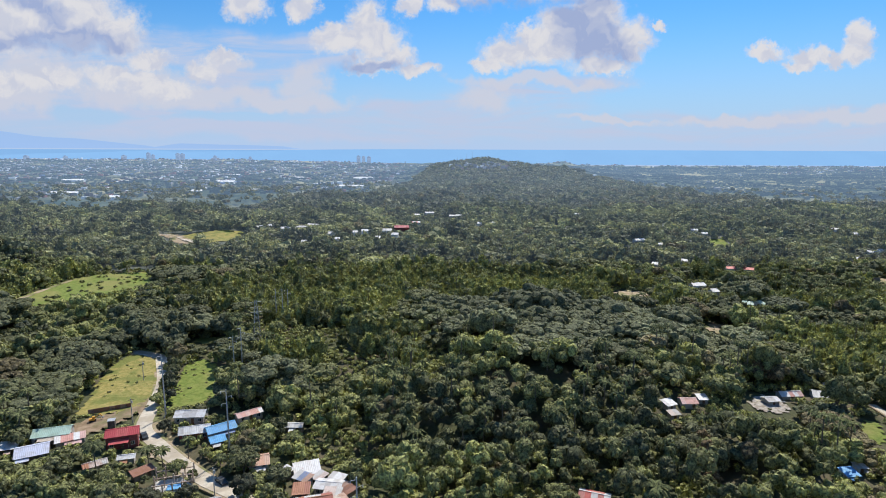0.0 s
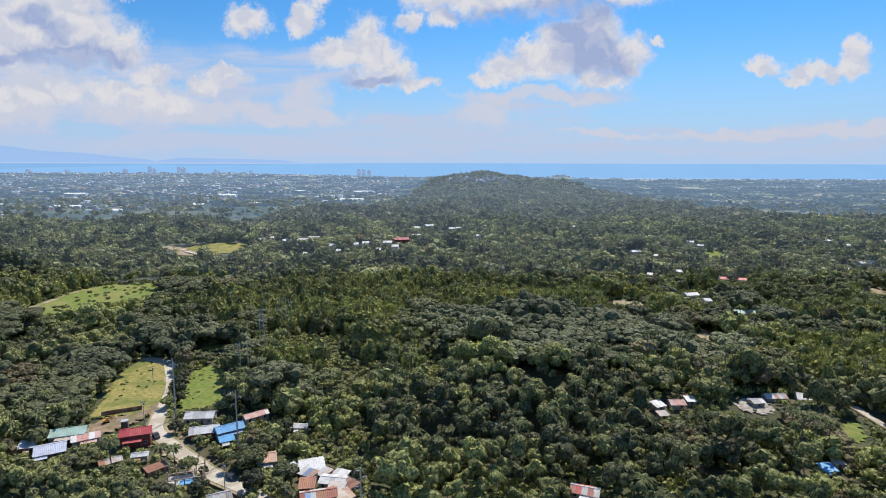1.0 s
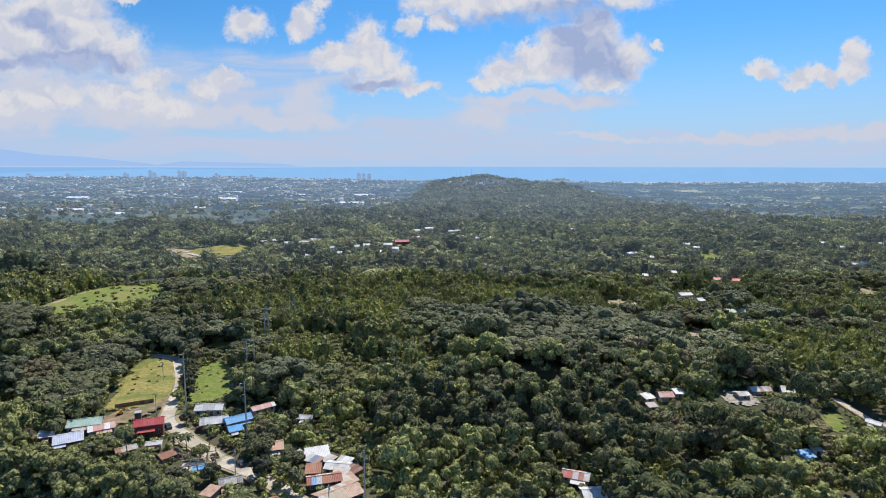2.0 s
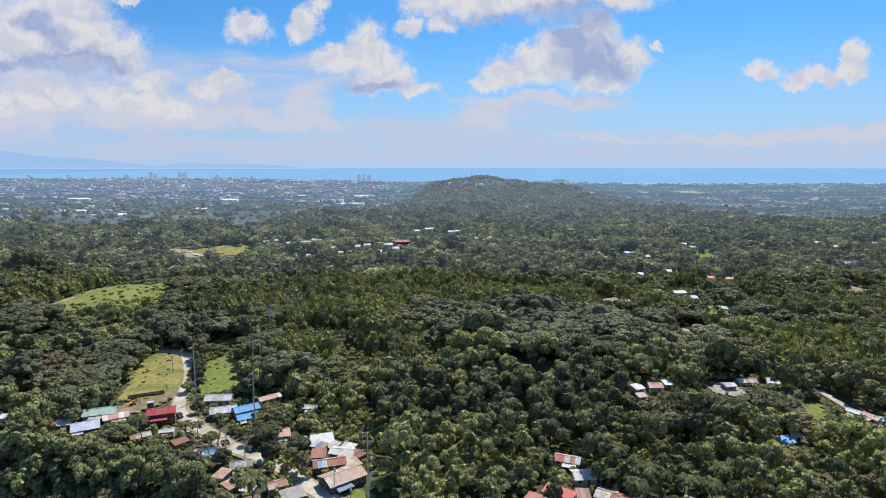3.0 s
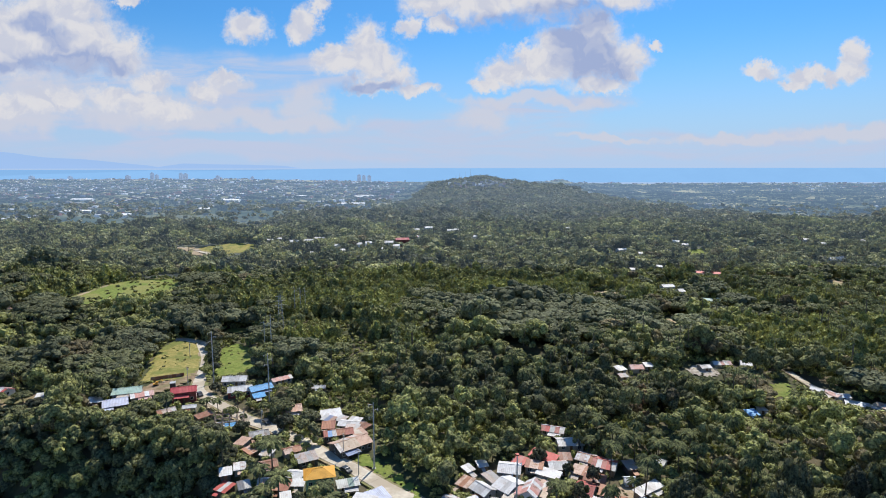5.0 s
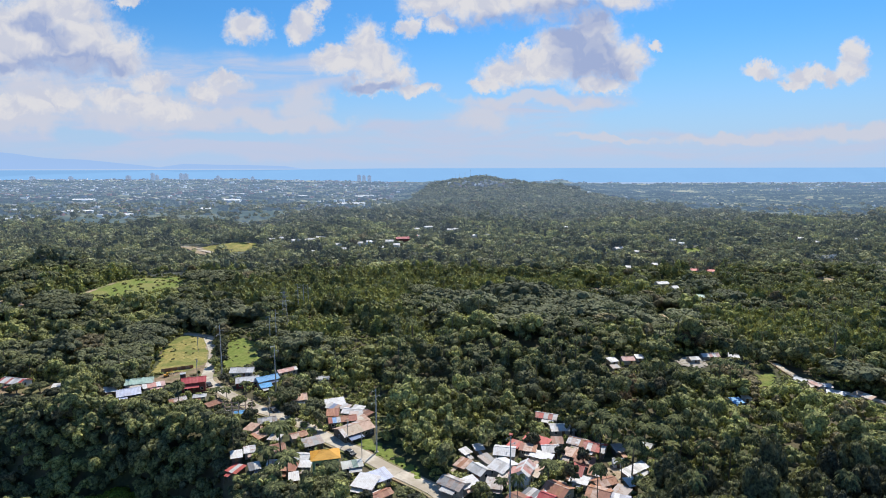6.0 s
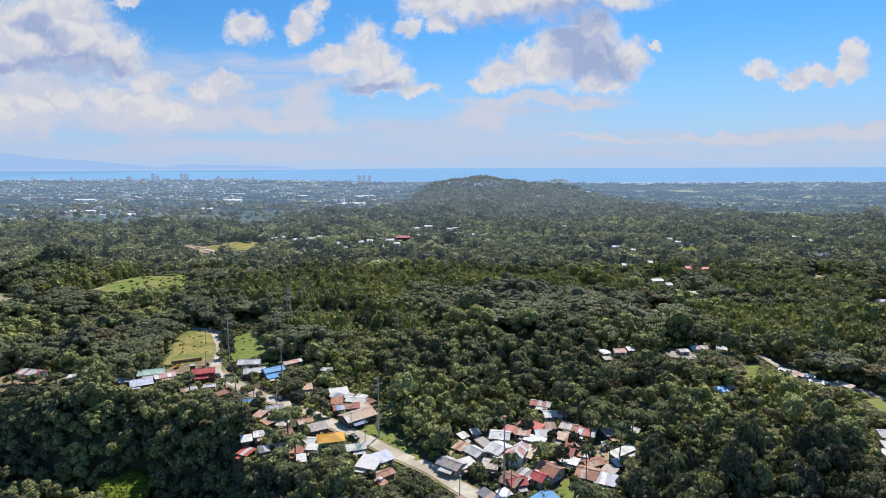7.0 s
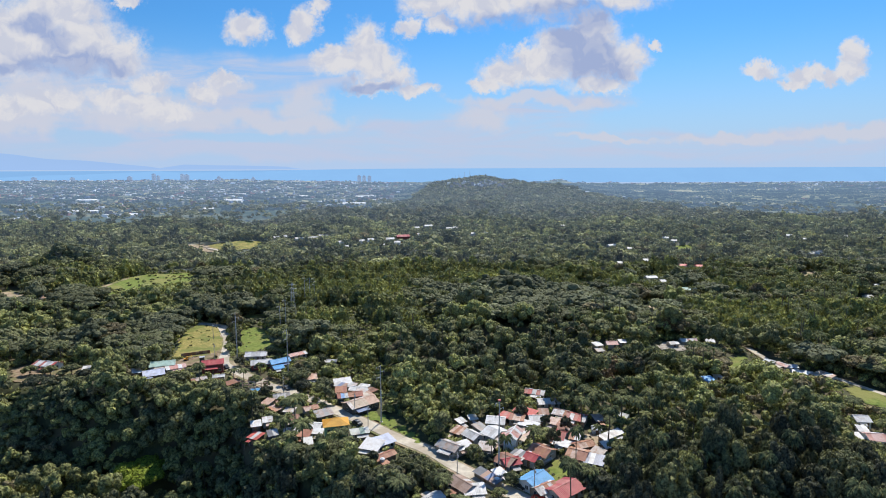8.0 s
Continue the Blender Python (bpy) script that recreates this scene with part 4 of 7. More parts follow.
house("village_house", -15.2, 93.6, 36, 6.8, 4.5, 2.34, 0.6, "shed", "lavender", "block", "house with pale lavender roof beside the road")
house("shack", -14.1, 84.8, 41, 7.5, 3.0, 2.03, 0.6, "gable", "rust", "wood", "low rusted roof shack on the slope")
house("village_house", -26.2, 124.0, 39, 11.0, 7.4, 2.65, 1.2, "gable", "tan", "dark", "long house with tan weathered iron roof by the road")
house("village_house", -31.5, 132.1, 16, 9.0, 4.5, 2.5, 0.9, "gable", "bluerust", "dark", "house with blue and rust-red sheet roof")
house("shack", -37.3, 150.2, 19, 6.6, 4.5, 2.34, 0.6, "shed", "white", "block", "white-roofed shack in the roadside cluster")
house("village_house", -29.3, 141.3, -9, 6.8, 4.5, 2.34, 0.68, "gable", "white", "block", "white-roofed house in the roadside cluster")
house("shack", -35.8, 137.8, 7, 3.8, 3.7, 2.34, 0.6, "shed", "rust", "wood", "rusted roof shack in the roadside cluster")
house("shed", -28.2, 146.7, -23, 4.0, 3.0, 2.03, 0.38, "shed", "white", "block", "low white shed in the roadside cluster")
house("village_house", -51.2, 152.0, 18, 5.1, 6.0, 2.5, 1.2, "gable", "peach", "block", "house with peach painted roof among trees")
house("village_house", -56.9, 130.1, 24, 5.6, 3.7, 2.65, 0.9, "gable", "grey", "dark", "house with grey roof and dark walls")
house("shed", -56.3, 120.2, 56, 3.4, 3.0, 1.87, 0.6, "shed", "rust", "wood", "small rust-red roofed lean-to")
house("village_house", -43.8, 120.4, 32, 4.7, 3.7, 2.03, 0.68, "gable", "rust", "block", "rust-red roofed low house beside the palms")
house("village_house", -37.9, 114.7, 30, 5.6, 3.7, 2.34, 0.68, "shed", "grey", "dark", "grey-roofed house with dark open front")
house("shack", -48.4, 111.7, 25, 4.4, 4.5, 2.03, 0.68, "gable", "rustdark", "wood", "brown rusted roof shack")
house("shack", -39.0, 105.9, -5, 4.2, 3.7, 2.18, 0.6, "gable", "white", "block", "white-roofed shack behind the yellow roof")
house("shed", -37.2, 101.5, -0, 3.1, 2.3, 1.87, 0.38, "shed", "paleblue", "block", "low pale blue-white shed")
house("hut", -46.2, 102.2, 10, 3.9, 3.7, 2.03, 0.6, "gable", "tan", "wood", "tan roofed hut among palms")
house("hut", -38.9, 94.3, 18, 2.5, 3.0, 1.87, 0.6, "shed", "white", "wood", "tilted white sheet-roof hut")
house("village_house", -95.6, 163.5, 20, 8.5, 5.2, 4.2, 1.2, "gable", "redpaint", "darkred", "dark red house with pink-red gabled roof")
house("shed", -118.6, 166.3, 18, 9.7, 6.0, 2.81, 1.2, "gable", "palegreen", "block", "long shed with pale green metal roof")
house("shed", -117.3, 155.3, 29, 7.7, 7.4, 2.65, 1.35, "gable", "lavender", "dark", "shed with pale lavender metal roof")
house("shed", -126.2, 158.0, 19, 4.2, 3.7, 2.34, 0.6, "shed", "white", "dark", "low pale roof at the end of the sheds")
house("shed", -111.8, 163.7, 31, 7.4, 3.0, 2.03, 0.45, "shed", "pinkwhite", "block", "low pink rusted roof beside the green shed")
house("village_house", -81.7, 179.2, 5, 9.1, 5.2, 2.65, 1.12, "gable", "white", "block", "grey-white roofed house beside the road")
house("village_house", -76.1, 168.5, 18, 8.5, 5.2, 2.5, 1.2, "gable", "white", "darkred", "white-roofed house with a red gable side")
house("village_house", -68.5, 169.5, 35, 8.2, 5.2, 2.81, 1.05, "gable", "blue", "block", "long building with blue metal roof")
house("shed", -67.1, 163.3, 30, 4.0, 3.0, 2.03, 0.38, "shed", "blue", "dark", "low blue sheet roof beside the long building")
house("village_house", -63.5, 180.9, 39, 7.9, 3.7, 2.34, 0.68, "gable", "pinkwhite", "block", "low house with pink and white roof")
house("shack", -96.0, 149.3, 38, 5.5, 3.0, 2.03, 0.68, "gable", "rustwhite", "wood", "rusted shack roof among palms")
house("shed", -89.3, 153.4, 15, 4.2, 2.3, 1.87, 0.52, "gable", "white", "block", "small white-roofed shed on grass")
house("shed", -81.1, 146.0, 49, 5.2, 2.3, 1.87, 0.38, "shed", "rustdark", "wood", "narrow rusted roof lean-to")
house("hut", -46.8, 175.2, -3, 4.9, 3.0, 2.34, 0.6, "gable", "white", "wood", "small white hut hidden in the trees")
house("village_house", -170.4, 168.4, -16, 10.5, 6.0, 2.3, 1.12, "gable", "redwhite", "white", "lone house with red and white roof on bare earth")
house("shed", -150.5, 163.8, 17, 2.5, 2.3, 1.87, 0.38, "shed", "white", "white", "small white shed on bare earth")
house("hut", 75.3, 181.2, 23, 3.6, 3.0, 1.6, 0.6, "shed", "white", "block", "white-roofed hut in a forest clearing")
house("village_house", 82.2, 182.8, 1, 4.8, 4.5, 1.6, 0.9, "gable", "pinkwhite", "block", "house with a faded pinkish-white roof in a forest clearing")
house("hut", 88.2, 185.5, 1, 2.8, 3.0, 1.6, 0.45, "shed", "paleblue", "block", "small pale blue-white roofed hut in the clearing")
house("hut", 75.1, 176.2, 13, 2.9, 2.3, 1.6, 0.38, "shed", "grey", "block", "low grey sheet-roof hut in the clearing")
house("village_house", 122.2, 193.1, 4, 7.4, 3.7, 1.6, 0.9, "gable", "pinkwhite", "block", "house with long faded pink roof beside the rubble")
house("hut", 112.8, 187.9, 11, 4.1, 3.7, 1.6, 0.6, "gable", "white", "block", "white-roofed hut beside the rubble")
house("shed", 144.8, 206.5, -24, 2.5, 2.3, 1.6, 0.38, "shed", "white", "block", "small white shed behind the rubble")
house("hut", 110.2, 144.3, 8, 3.4, 3.0, 1.6, 0.52, "shed", "blue", "white", "blue-roofed hut with white tank block")
house("hut", 115.6, 147.9, -1, 2.5, 2.3, 1.6, 0.15, "shed", "white", "white", "small flat white block hut")
house("village_house", 149.0, 169.4, -53, 4.0, 3.0, 1.6, 0.6, "gable", "white", "block", "white-roofed house along the far lane")
house("village_house", 152.4, 165.2, -71, 5.5, 3.0, 1.6, 0.6, "gable", "pinkwhite", "block", "pink-roofed house along the far lane")
house("village_house", 154.8, 163.6, -9, 4.2, 3.7, 1.6, 0.68, "gable", "paleblue", "white", "pale blue roofed house along the far lane")
house("village_house", 154.7, 155.3, -27, 6.9, 2.3, 1.6, 0.45, "shed", "white", "block", "white-roofed long house along the far lane")
house("village_house", 161.0, 150.2, -66, 6.4, 2.3, 2.73, 0.45, "shed", "tan", "block", "tan-roofed house along the far lane")
house("village_house", 145.7, 108.3, -5, 4.4, 5.2, 2.65, 1.12, "gable", "white", "white", "white house with white gabled roof among palms")
house("shed", 141.5, 101.2, -15, 2.5, 3.0, 2.18, 0.45, "shed", "white", "white", "small white shed among palms")
house("shed", 137.3, 96.3, 7, 2.5, 3.0, 2.18, 0.38, "shed", "white", "wood", "low pale shed among palms")
house("village_house", 141.0, 94.7, -7, 5.6, 6.0, 2.65, 1.05, "gable", "pinkwhite", "white", "long white-roofed building among palms")
house("village_house", -211.3, 672.7, -16, 8.6, 9.0, 5.2, 1.4, "gable", "white", "white", "white-roofed house among the far woods")
house("village_house", -196.7, 675.2, -19, 10.1, 9.0, 5.2, 1.4, "gable", "white", "white", "white-roofed house among the far woods")
house("village_house", -177.5, 656.2, 21, 9.9, 9.0, 5.2, 1.4, "gable", "white", "white", "white-roofed house among the far woods")
house("village_house", -163.3, 672.2, -4, 11.5, 9.0, 5.2, 1.4, "gable", "white", "white", "white-roofed house among the far woods")
house("village_house", -155.5, 701.7, -21, 15.0, 9.0, 5.2, 1.4, "gable", "white", "white", "white-roofed house among the far woods")
house("village_house", -121.4, 627.2, -25, 6.1, 9.0, 5.2, 1.4, "gable", "white", "white", "white-roofed house among the far woods")
house("village_house", -92.0, 612.7, 5, 5.3, 9.0, 5.2, 1.4, "gable", "white", "white", "white-roofed house among the far woods")
house("village_house", -82.2, 614.2, 10, 6.6, 9.0, 5.2, 1.4, "gable", "white", "white", "white-roofed house among the far woods")
house("village_house", -108.6, 598.7, 9, 4.5, 9.0, 5.2, 1.4, "gable", "white", "white", "white-roofed house among the far woods")
house("village_house", -58.6, 613.2, 5, 9.3, 9.0, 5.2, 1.4, "gable", "white", "white", "white-roofed house among the far woods")
house("village_house", -48.1, 589.2, -4, 6.4, 9.0, 5.2, 1.4, "gable", "white", "white", "white-roofed house among the far woods")
house("village_house", -65.0, 583.7, 7, 4.4, 9.0, 5.2, 1.4, "gable", "white", "white", "white-roofed house among the far woods")
house("village_house", -41.1, 883.7, 20, 11.1, 9.0, 5.2, 1.4, "gable", "white", "white", "white-roofed house among the far woods")
house("village_house", -21.1, 897.7, 24, 13.1, 9.0, 5.2, 1.4, "gable", "white", "white", "white-roofed house among the far woods")
house("village_house", 14.2, 852.2, -10, 10.7, 9.0, 5.2, 1.4, "gable", "white", "white", "white-roofed house among the far woods")
house("village_house", 23.1, 850.2, 10, 7.1, 9.0, 5.2, 1.4, "gable", "white", "white", "white-roofed house among the far woods")
house("village_house", -141.6, 593.2, -5, 4.5, 9.0, 5.2, 1.4, "gable", "white", "white", "white-roofed house among the far woods")
house("village_house", 201.5, 877.2, 11, 8.3, 6.5, 3.2, 1.2, "gable", "white", "white", "white-roofed house among the far woods")
house("village_house", 193.2, 570.2, 20, 10.6, 6.5, 3.2, 1.2, "gable", "white", "white", "white-roofed house among the far woods")
house("village_house", 206.2, 551.7, -20, 6.0, 6.5, 3.2, 1.2, "gable", "white", "white", "white-roofed house among the far woods")
house("village_house", 272.3, 723.7, -15, 6.9, 6.5, 3.2, 1.2, "gable", "white", "white", "white-roofed house among the far woods")
house("village_house", 296.7, 685.7, -15, 7.3, 6.5, 3.2, 1.2, "gable", "white", "white", "white-roofed house among the far woods")
house("village_house", 300.6, 667.2, -10, 6.4, 6.5, 3.2, 1.2, "gable", "white", "white", "white-roofed house among the far woods")
house("village_house", 170.1, 380.7, 10, 8.8, 6.5, 3.2, 1.2, "gable", "white", "white", "white-roofed house among the far woods")
house("village_house", 173.0, 363.2, 7, 4.2, 6.5, 3.2, 1.2, "gable", "white", "white", "white-roofed house among the far woods")
house("village_house", 429.4, 636.2, -25, 6.2, 6.5, 3.2, 1.2, "gable", "white", "white", "white-roofed house among the far woods")
house("village_house", 430.5, 604.2, -15, 5.2, 6.5, 3.2, 1.2, "gable", "white", "white", "white-roofed house among the far woods")
house("village_house", 522.4, 691.2, -15, 5.9, 6.5, 3.2, 1.2, "gable", "white", "white", "white-roofed house among the far woods")
house("village_house", 525.5, 673.7, -25, 5.8, 6.5, 3.2, 1.2, "gable", "white", "white", "white-roofed house among the far woods")
house("village_house", 538.6, 659.7, -1, 6.4, 6.5, 3.2, 1.2, "gable", "white", "white", "white-roofed house among the far woods")
house("village_house", 385.2, 520.7, 5, 5.2, 6.5, 3.2, 1.2, "gable", "white", "white", "white-roofed house among the far woods")
house("village_house", 391.6, 517.2, 10, 5.1, 6.5, 3.2, 1.2, "gable", "white", "white", "white-roofed house among the far woods")
house("village_house", 544.7, 702.7, -25, 4.5, 6.5, 3.2, 1.2, "gable", "white", "white", "white-roofed house among the far woods")
house("village_house", 165.0, 445.7, -25, 4.0, 6.5, 3.2, 1.2, "gable", "white", "white", "white-roofed house among the far woods")
house("village_house", 191.4, 455.7, -10, 4.1, 6.5, 3.2, 1.2, "gable", "white", "white", "white-roofed house among the far woods")
house("village_house", 278.4, 284.2, 17, 5.6, 6.5, 3.2, 1.2, "gable", "white", "white", "white-roofed house among the far woods")
house("village_house", 286.1, 300.2, -10, 4.0, 6.5, 3.2, 1.2, "gable", "white", "white", "white-roofed house among the far woods")
house("village_house", 356.8, 497.2, -20, 4.0, 6.5, 3.2, 1.2, "gable", "white", "white", "white-roofed house among the far woods")
house("village_house", 392.0, 1218.2, -10, 6.2, 6.5, 3.2, 1.2, "gable", "white", "white", "white-roofed house among the far woods")
house("village_house", 134.0, 195.2, -20, 4.0, 6.5, 1.6, 1.2, "gable", "white", "white", "white-roofed house among the far woods")
house("village_house", 319.0, 337.2, -5, 4.0, 6.5, 3.2, 1.2, "gable", "white", "white", "white-roofed house among the far woods")
house("village_house", 64.5, 741.7, -5, 4.7, 9.0, 5.2, 1.4, "gable", "white", "white", "white-roofed house among the far woods")
house("village_house", 46.4, 730.2, -9, 4.7, 9.0, 5.2, 1.4, "gable", "white", "white", "white-roofed house among the far woods")
house("village_house", -43.8, 616.7, 9, 14.6, 16, 8.0, 1.4, "gable", "maroon", "darkred", "large red-brown building with a red roof")
house("village_house", -37.9, 814.2, 20, 12.0, 12, 6.0, 1.4, "gable", "redwhite", "white", "red-roofed building beside the clearing")
house("village_house", 217.5, 433.7, -13, 5.6, 6.5, 3.2, 1.2, "gable", "red", "white", "far house with a bright red roof")
house("village_house", 230.0, 431.0, -23, 6.4, 6.5, 3.2, 1.2, "gable", "red", "white", "far house with a bright red roof")
house("village_house", 177.6, 329.8, -15, 5.0, 6.5, 3.2, 1.2, "gable", "palegreen", "white", "far shed with a pale green roof")
house("village_house", 186.2, 330.8, 10, 4.4, 6.5, 3.2, 1.2, "gable", "palegreen", "white", "far shed with a pale green roof")
house("village_house", -279.7, 306.2, -15, 8.1, 6.5, 3.2, 1.2, "gable", "white", "white", "long white-roofed house beside a far track")
house("village_house", -266.1, 311.2, 0, 6.0, 6.5, 3.2, 1.2, "gable", "tan", "white", "tan-roofed house beside a far track")



# trees and palms in the village yards: x, y, height, crown radius
WEST_YARD_TREES = [(-86.7, 170.8, 4.9, 2.6), (-101.6, 140.0, 8.9, 4.6), (-85.4, 137.3, 7.9, 4.0), (-125.5, 161.0, 7.9, 4.1), (-98.0, 190.8, 5.9, 3.0), (-160.3, 145.2, 7.0, 4.8), (-153.1, 145.2, 5.9, 4.4), (-147.4, 147.0, 5.9, 4.0), (-145.8, 154.2, 5.9, 3.6), (-157.5, 158.2, 3.4, 2.5), (-166.7, 160.5, 3.4, 2.3), (-101.2, 208.0, 7.6, 3.2), (-98.4, 201.0, 7.2, 3.0), (-95.8, 194.0, 6.0, 2.7), (-103.8, 215.5, 7.8, 3.2), (-106.5, 223.0, 7.6, 3.0), (-110.0, 230.0, 7.0, 2.8), (-172.5, 160.0, 5.2, 3.4), (-163.5, 159.5, 5.6, 3.2), (-155.0, 160.5, 6.0, 3.6)]
ROAD_TREES = [(-55.8, 152.2, 7.5, 5.4), (-43.1, 143.5, 6.4, 4.3), (-64.0, 134.2, 5.9, 3.1), (-72.3, 130.2, 6.9, 4.5), (-71.7, 146.2, 6.0, 2.8), (-55.1, 90.2, 8.8, 4.9), (-63.4, 107.0, 7.9, 4.5), (-42.8, 80.0, 8.9, 4.7), (-61.5, 116.0, 6.0, 3.2), (-54.1, 148.0, 7.9, 4.3), (-50.3, 136.5, 7.8, 4.0), (-52.8, 159.0, 8.9, 4.6), (-50.8, 169.5, 7.9, 3.9), (-66.8, 144.5, 3.9, 1.7)]
EAST_YARD_TREES = [(-29.4, 87.5, 6.9, 3.9), (-24.0, 93.7, 4.4, 2.0), (-10.8, 72.0, 6.8, 4.4), (-2.8, 75.5, 6.5, 3.9), (3.7, 71.7, 5.4, 2.9), (-24.4, 68.7, 9.0, 4.3), (-16.6, 81.2, 6.4, 2.2), (13.3, 87.7, 4.8, 2.8), (16.1, 83.2, 4.4, 2.1), (38.6, 91.7, 9.0, 2.6), (32.3, 80.2, 3.5, 1.4), (22.9, 70.5, 5.3, 2.8), (31.3, 114.2, 6.7, 2.8), (30.0, 132.0, 7.9, 4.9), (44.4, 101.5, 8.2, 2.2), (58.0, 86.5, 6.8, 4.2), (53.1, 78.0, 5.9, 3.1), (45.2, 122.2, 9.3, 2.8), (38.6, 107.5, 5.2, 1.8), (40.1, 82.2, 4.0, 1.6), (19.2, 64.7, 3.9, 2.0)]
GARDEN_TREES = WEST_YARD_TREES + ROAD_TREES + EAST_YARD_TREES
GARDEN_PALMS = [(-7.7, 62.7, 7.0, 3.3), (-46.7, 109.2, 9.6, 4.1), (-39.7, 91.7, 8.9, 3.4), (-47.1, 99.5, 7.1, 2.8), (32.3, 91.7, 6.9, 2.7), (21.9, 77.2, 10.4, 1.9), (37.1, 61.5, 10.9, 2.9), (43.1, 81.5, 10.7, 2.3), (56.7, 115.2, 8.9, 3.4), (57.0, 95.7, 11.1, 3.1), (50.8, 107.2, 9.4, 2.9), (64.9, 109.7, 9.0, 3.1), (70.0, 107.7, 9.0, 3.1), (76.5, 115.5, 9.0, 3.2), (51.7, 126.7, 8.9, 3.2), (18.6, 85.0, 5.9, 1.9), (4.1, 65.0, 5.8, 2.5), (53.4, 95.0, 5.9, 2.0), (-94.8, 147.5, 8.0, 2.6), (-82.5, 151.8, 5.0, 2.4), (-78.2, 151.3, 4.9, 2.3), (-72.4, 155.3, 6.0, 2.1), (-60.4, 148.0, 4.9, 1.7)]

# small sheds and lean-tos crowded between the houses
def clear_of(x, y, r):
    yards = all(math.hypot(x - g[0], y - g[1]) > r + 1.6 for g in GARDEN_TREES + GARDEN_PALMS)
    return yards and all(math.hypot(x - f[0], y - f[1]) > r + 0.75 * max(f[3], f[4]) for f in FOOT)


crowd = random.Random(23)
for outline, wanted in (([(2, 88), (10, 106), (24, 116), (45, 128), (58, 112), (62, 92), (48, 76), (30, 82), (18, 84)], 12), ([(-62, 128), (-40, 118), (-34, 104), (-46, 92), (-60, 104)], 7),
                        ([(-44, 150), (-26, 146), (-20, 128), (-30, 130)], 6)):
    xs, ys = [q[0] for q in outline], [q[1] for q in outline]
    made = tries = 0
    while made < wanted and tries < 900:
        tries += 1
        x, y = crowd.uniform(min(xs), max(xs)), crowd.uniform(min(ys), max(ys))
        near_road = min(np.min(np.hypot(line[:, 0] - x, line[:, 1] - y)) for line, _ in LANES[:1]) < 5.5
        if near_road or not inside(outline, np.array([x]), np.array([y]))[0] or not clear_of(x, y, 1.9):
            continue
        made += 1
        roof = crowd.choice(("white", "grey", "rust", "rustdark", "tan", "rustwhite", "patch", "stripe", "redwhite"))
        tone = {"white": "white", "grey": "grey", "rust": "rust-orange", "rustdark": "dark rusty", "tan": "tan", "rustwhite": "rust and white", "patch": "patched", "stripe": "grey striped", "redwhite": "red and white"}[roof]
        house("shed", x, y, crowd.uniform(-50, 40), crowd.uniform(2.6, 4.6), crowd.uniform(2.6, 4.2), crowd.uniform(1.9, 2.4), 0.4, "shed", roof, crowd.choice(("wood", "block", "dark")), "small lean-to shed with a " + tone + " sheet roof")


# ---------------------------------------------------------------- unfinished frame, poles, vehicles, tanks
def unfinished_frame(x, y, rot):
    z = float(land(x, y))
    FOOT.append((x, y, rot, 5.5, 4.5, 2.0))
    base = new("unfinished_building")
    base.matrix_basis = pose(x, y, z, 0, 0, rot)
    tagged(base, "unfinished house frame of bare brown posts and beams", "building")
    part("floor_slab", box_mesh("floor_slab", (-5, -4, -0.4), (5, 4, 0.15), CONCRETE, 0.02), base)
    for i in range(5):
        for j in range(3):
            part("column", box_mesh("column", (-4.8 + i * 2.35, -3.8 + j * 3.7, 0.15), (-4.6 + i * 2.35 + 0.1, -3.8 + j * 3.7 + 0.3, 3.2 + 0.5 * ((i * 3 + j) % 3)), TIMBER, 0.015), base)
    for j in range(3):
        part("beam", box_mesh("beam", (-4.9, -3.78 + j * 3.7, 2.75), (4.9, -3.54 + j * 3.7, 3.0), TIMBER, 0.01), base)
    part("tarpaulin", box_mesh("tarpaulin", (-1.5, -3.0, 0.9), (2.2, 0.2, 0.96), ROOFS["blue"], 0.01), base, label="blue plastic sheet")


unfinished_frame(-70.5, 141.5, 18)


def power_pole(x, y, high, label, marker=False, arms=3, face=35.0):
    z = float(land(x, y)) - 0.3
    base = new("power_pole")
    base.matrix_basis = pose(x, y, z, 0, 0, face)
    tagged(base, label, "utility pole")
    bm = bmesh.new()
    tube(bm, (0, 0, 0), (0, 0, high), 0.29, 0.14, 12)
    part("shaft", bm_mesh("shaft", bm, STEEL), base)
    bm = bmesh.new()
    tube(bm, (0, 0, 0.1), (0, 0, 0.7), 0.62, 0.58, 12)
    part("footing", bm_mesh("footing", bm, CONCRETE), base)
    for i in range(arms):
        zz, s = high - 0.6 - 1.9 * i, (1 if i % 2 else -1)
        bm = bmesh.new()
        tube(bm, (0, 0, zz), (s * 1.5, 0, zz + 0.25), 0.07, 0.05, 6)
        arm = part("cross_arm", bm_mesh("cross_arm", bm, STEEL), base)
        bm = bmesh.new()
        for j in range(4):
            tube(bm, (s * 1.45, 0, zz + 0.15 - 0.16 * j), (s * 1.45, 0, zz + 0.05 - 0.16 * j), 0.07, 0.12, 8)
        part("insulator", bm_mesh("insulator", bm, FRAME), arm)
    if marker:
        bm = bmesh.new()
        tube(bm, (0, 0, high), (0, 0, high + 0.35), 0.5, 0.5, 10)
        part("top_cap", bm_mesh("top_cap", bm, RED_PAINT), base, label="faded red marker cap")


for px, py, ph, mk in ((20.3, 79.9, 21.5, True), (-17.4, 112.2, 21.0, False), (-61.4, 157.5, 21.0, False), (-91.5, 182.0, 22.0, False)):
    power_pole(px, py, ph, "tall tapered grey steel power pole" + (" with a faded red cap" if mk else ""), mk)
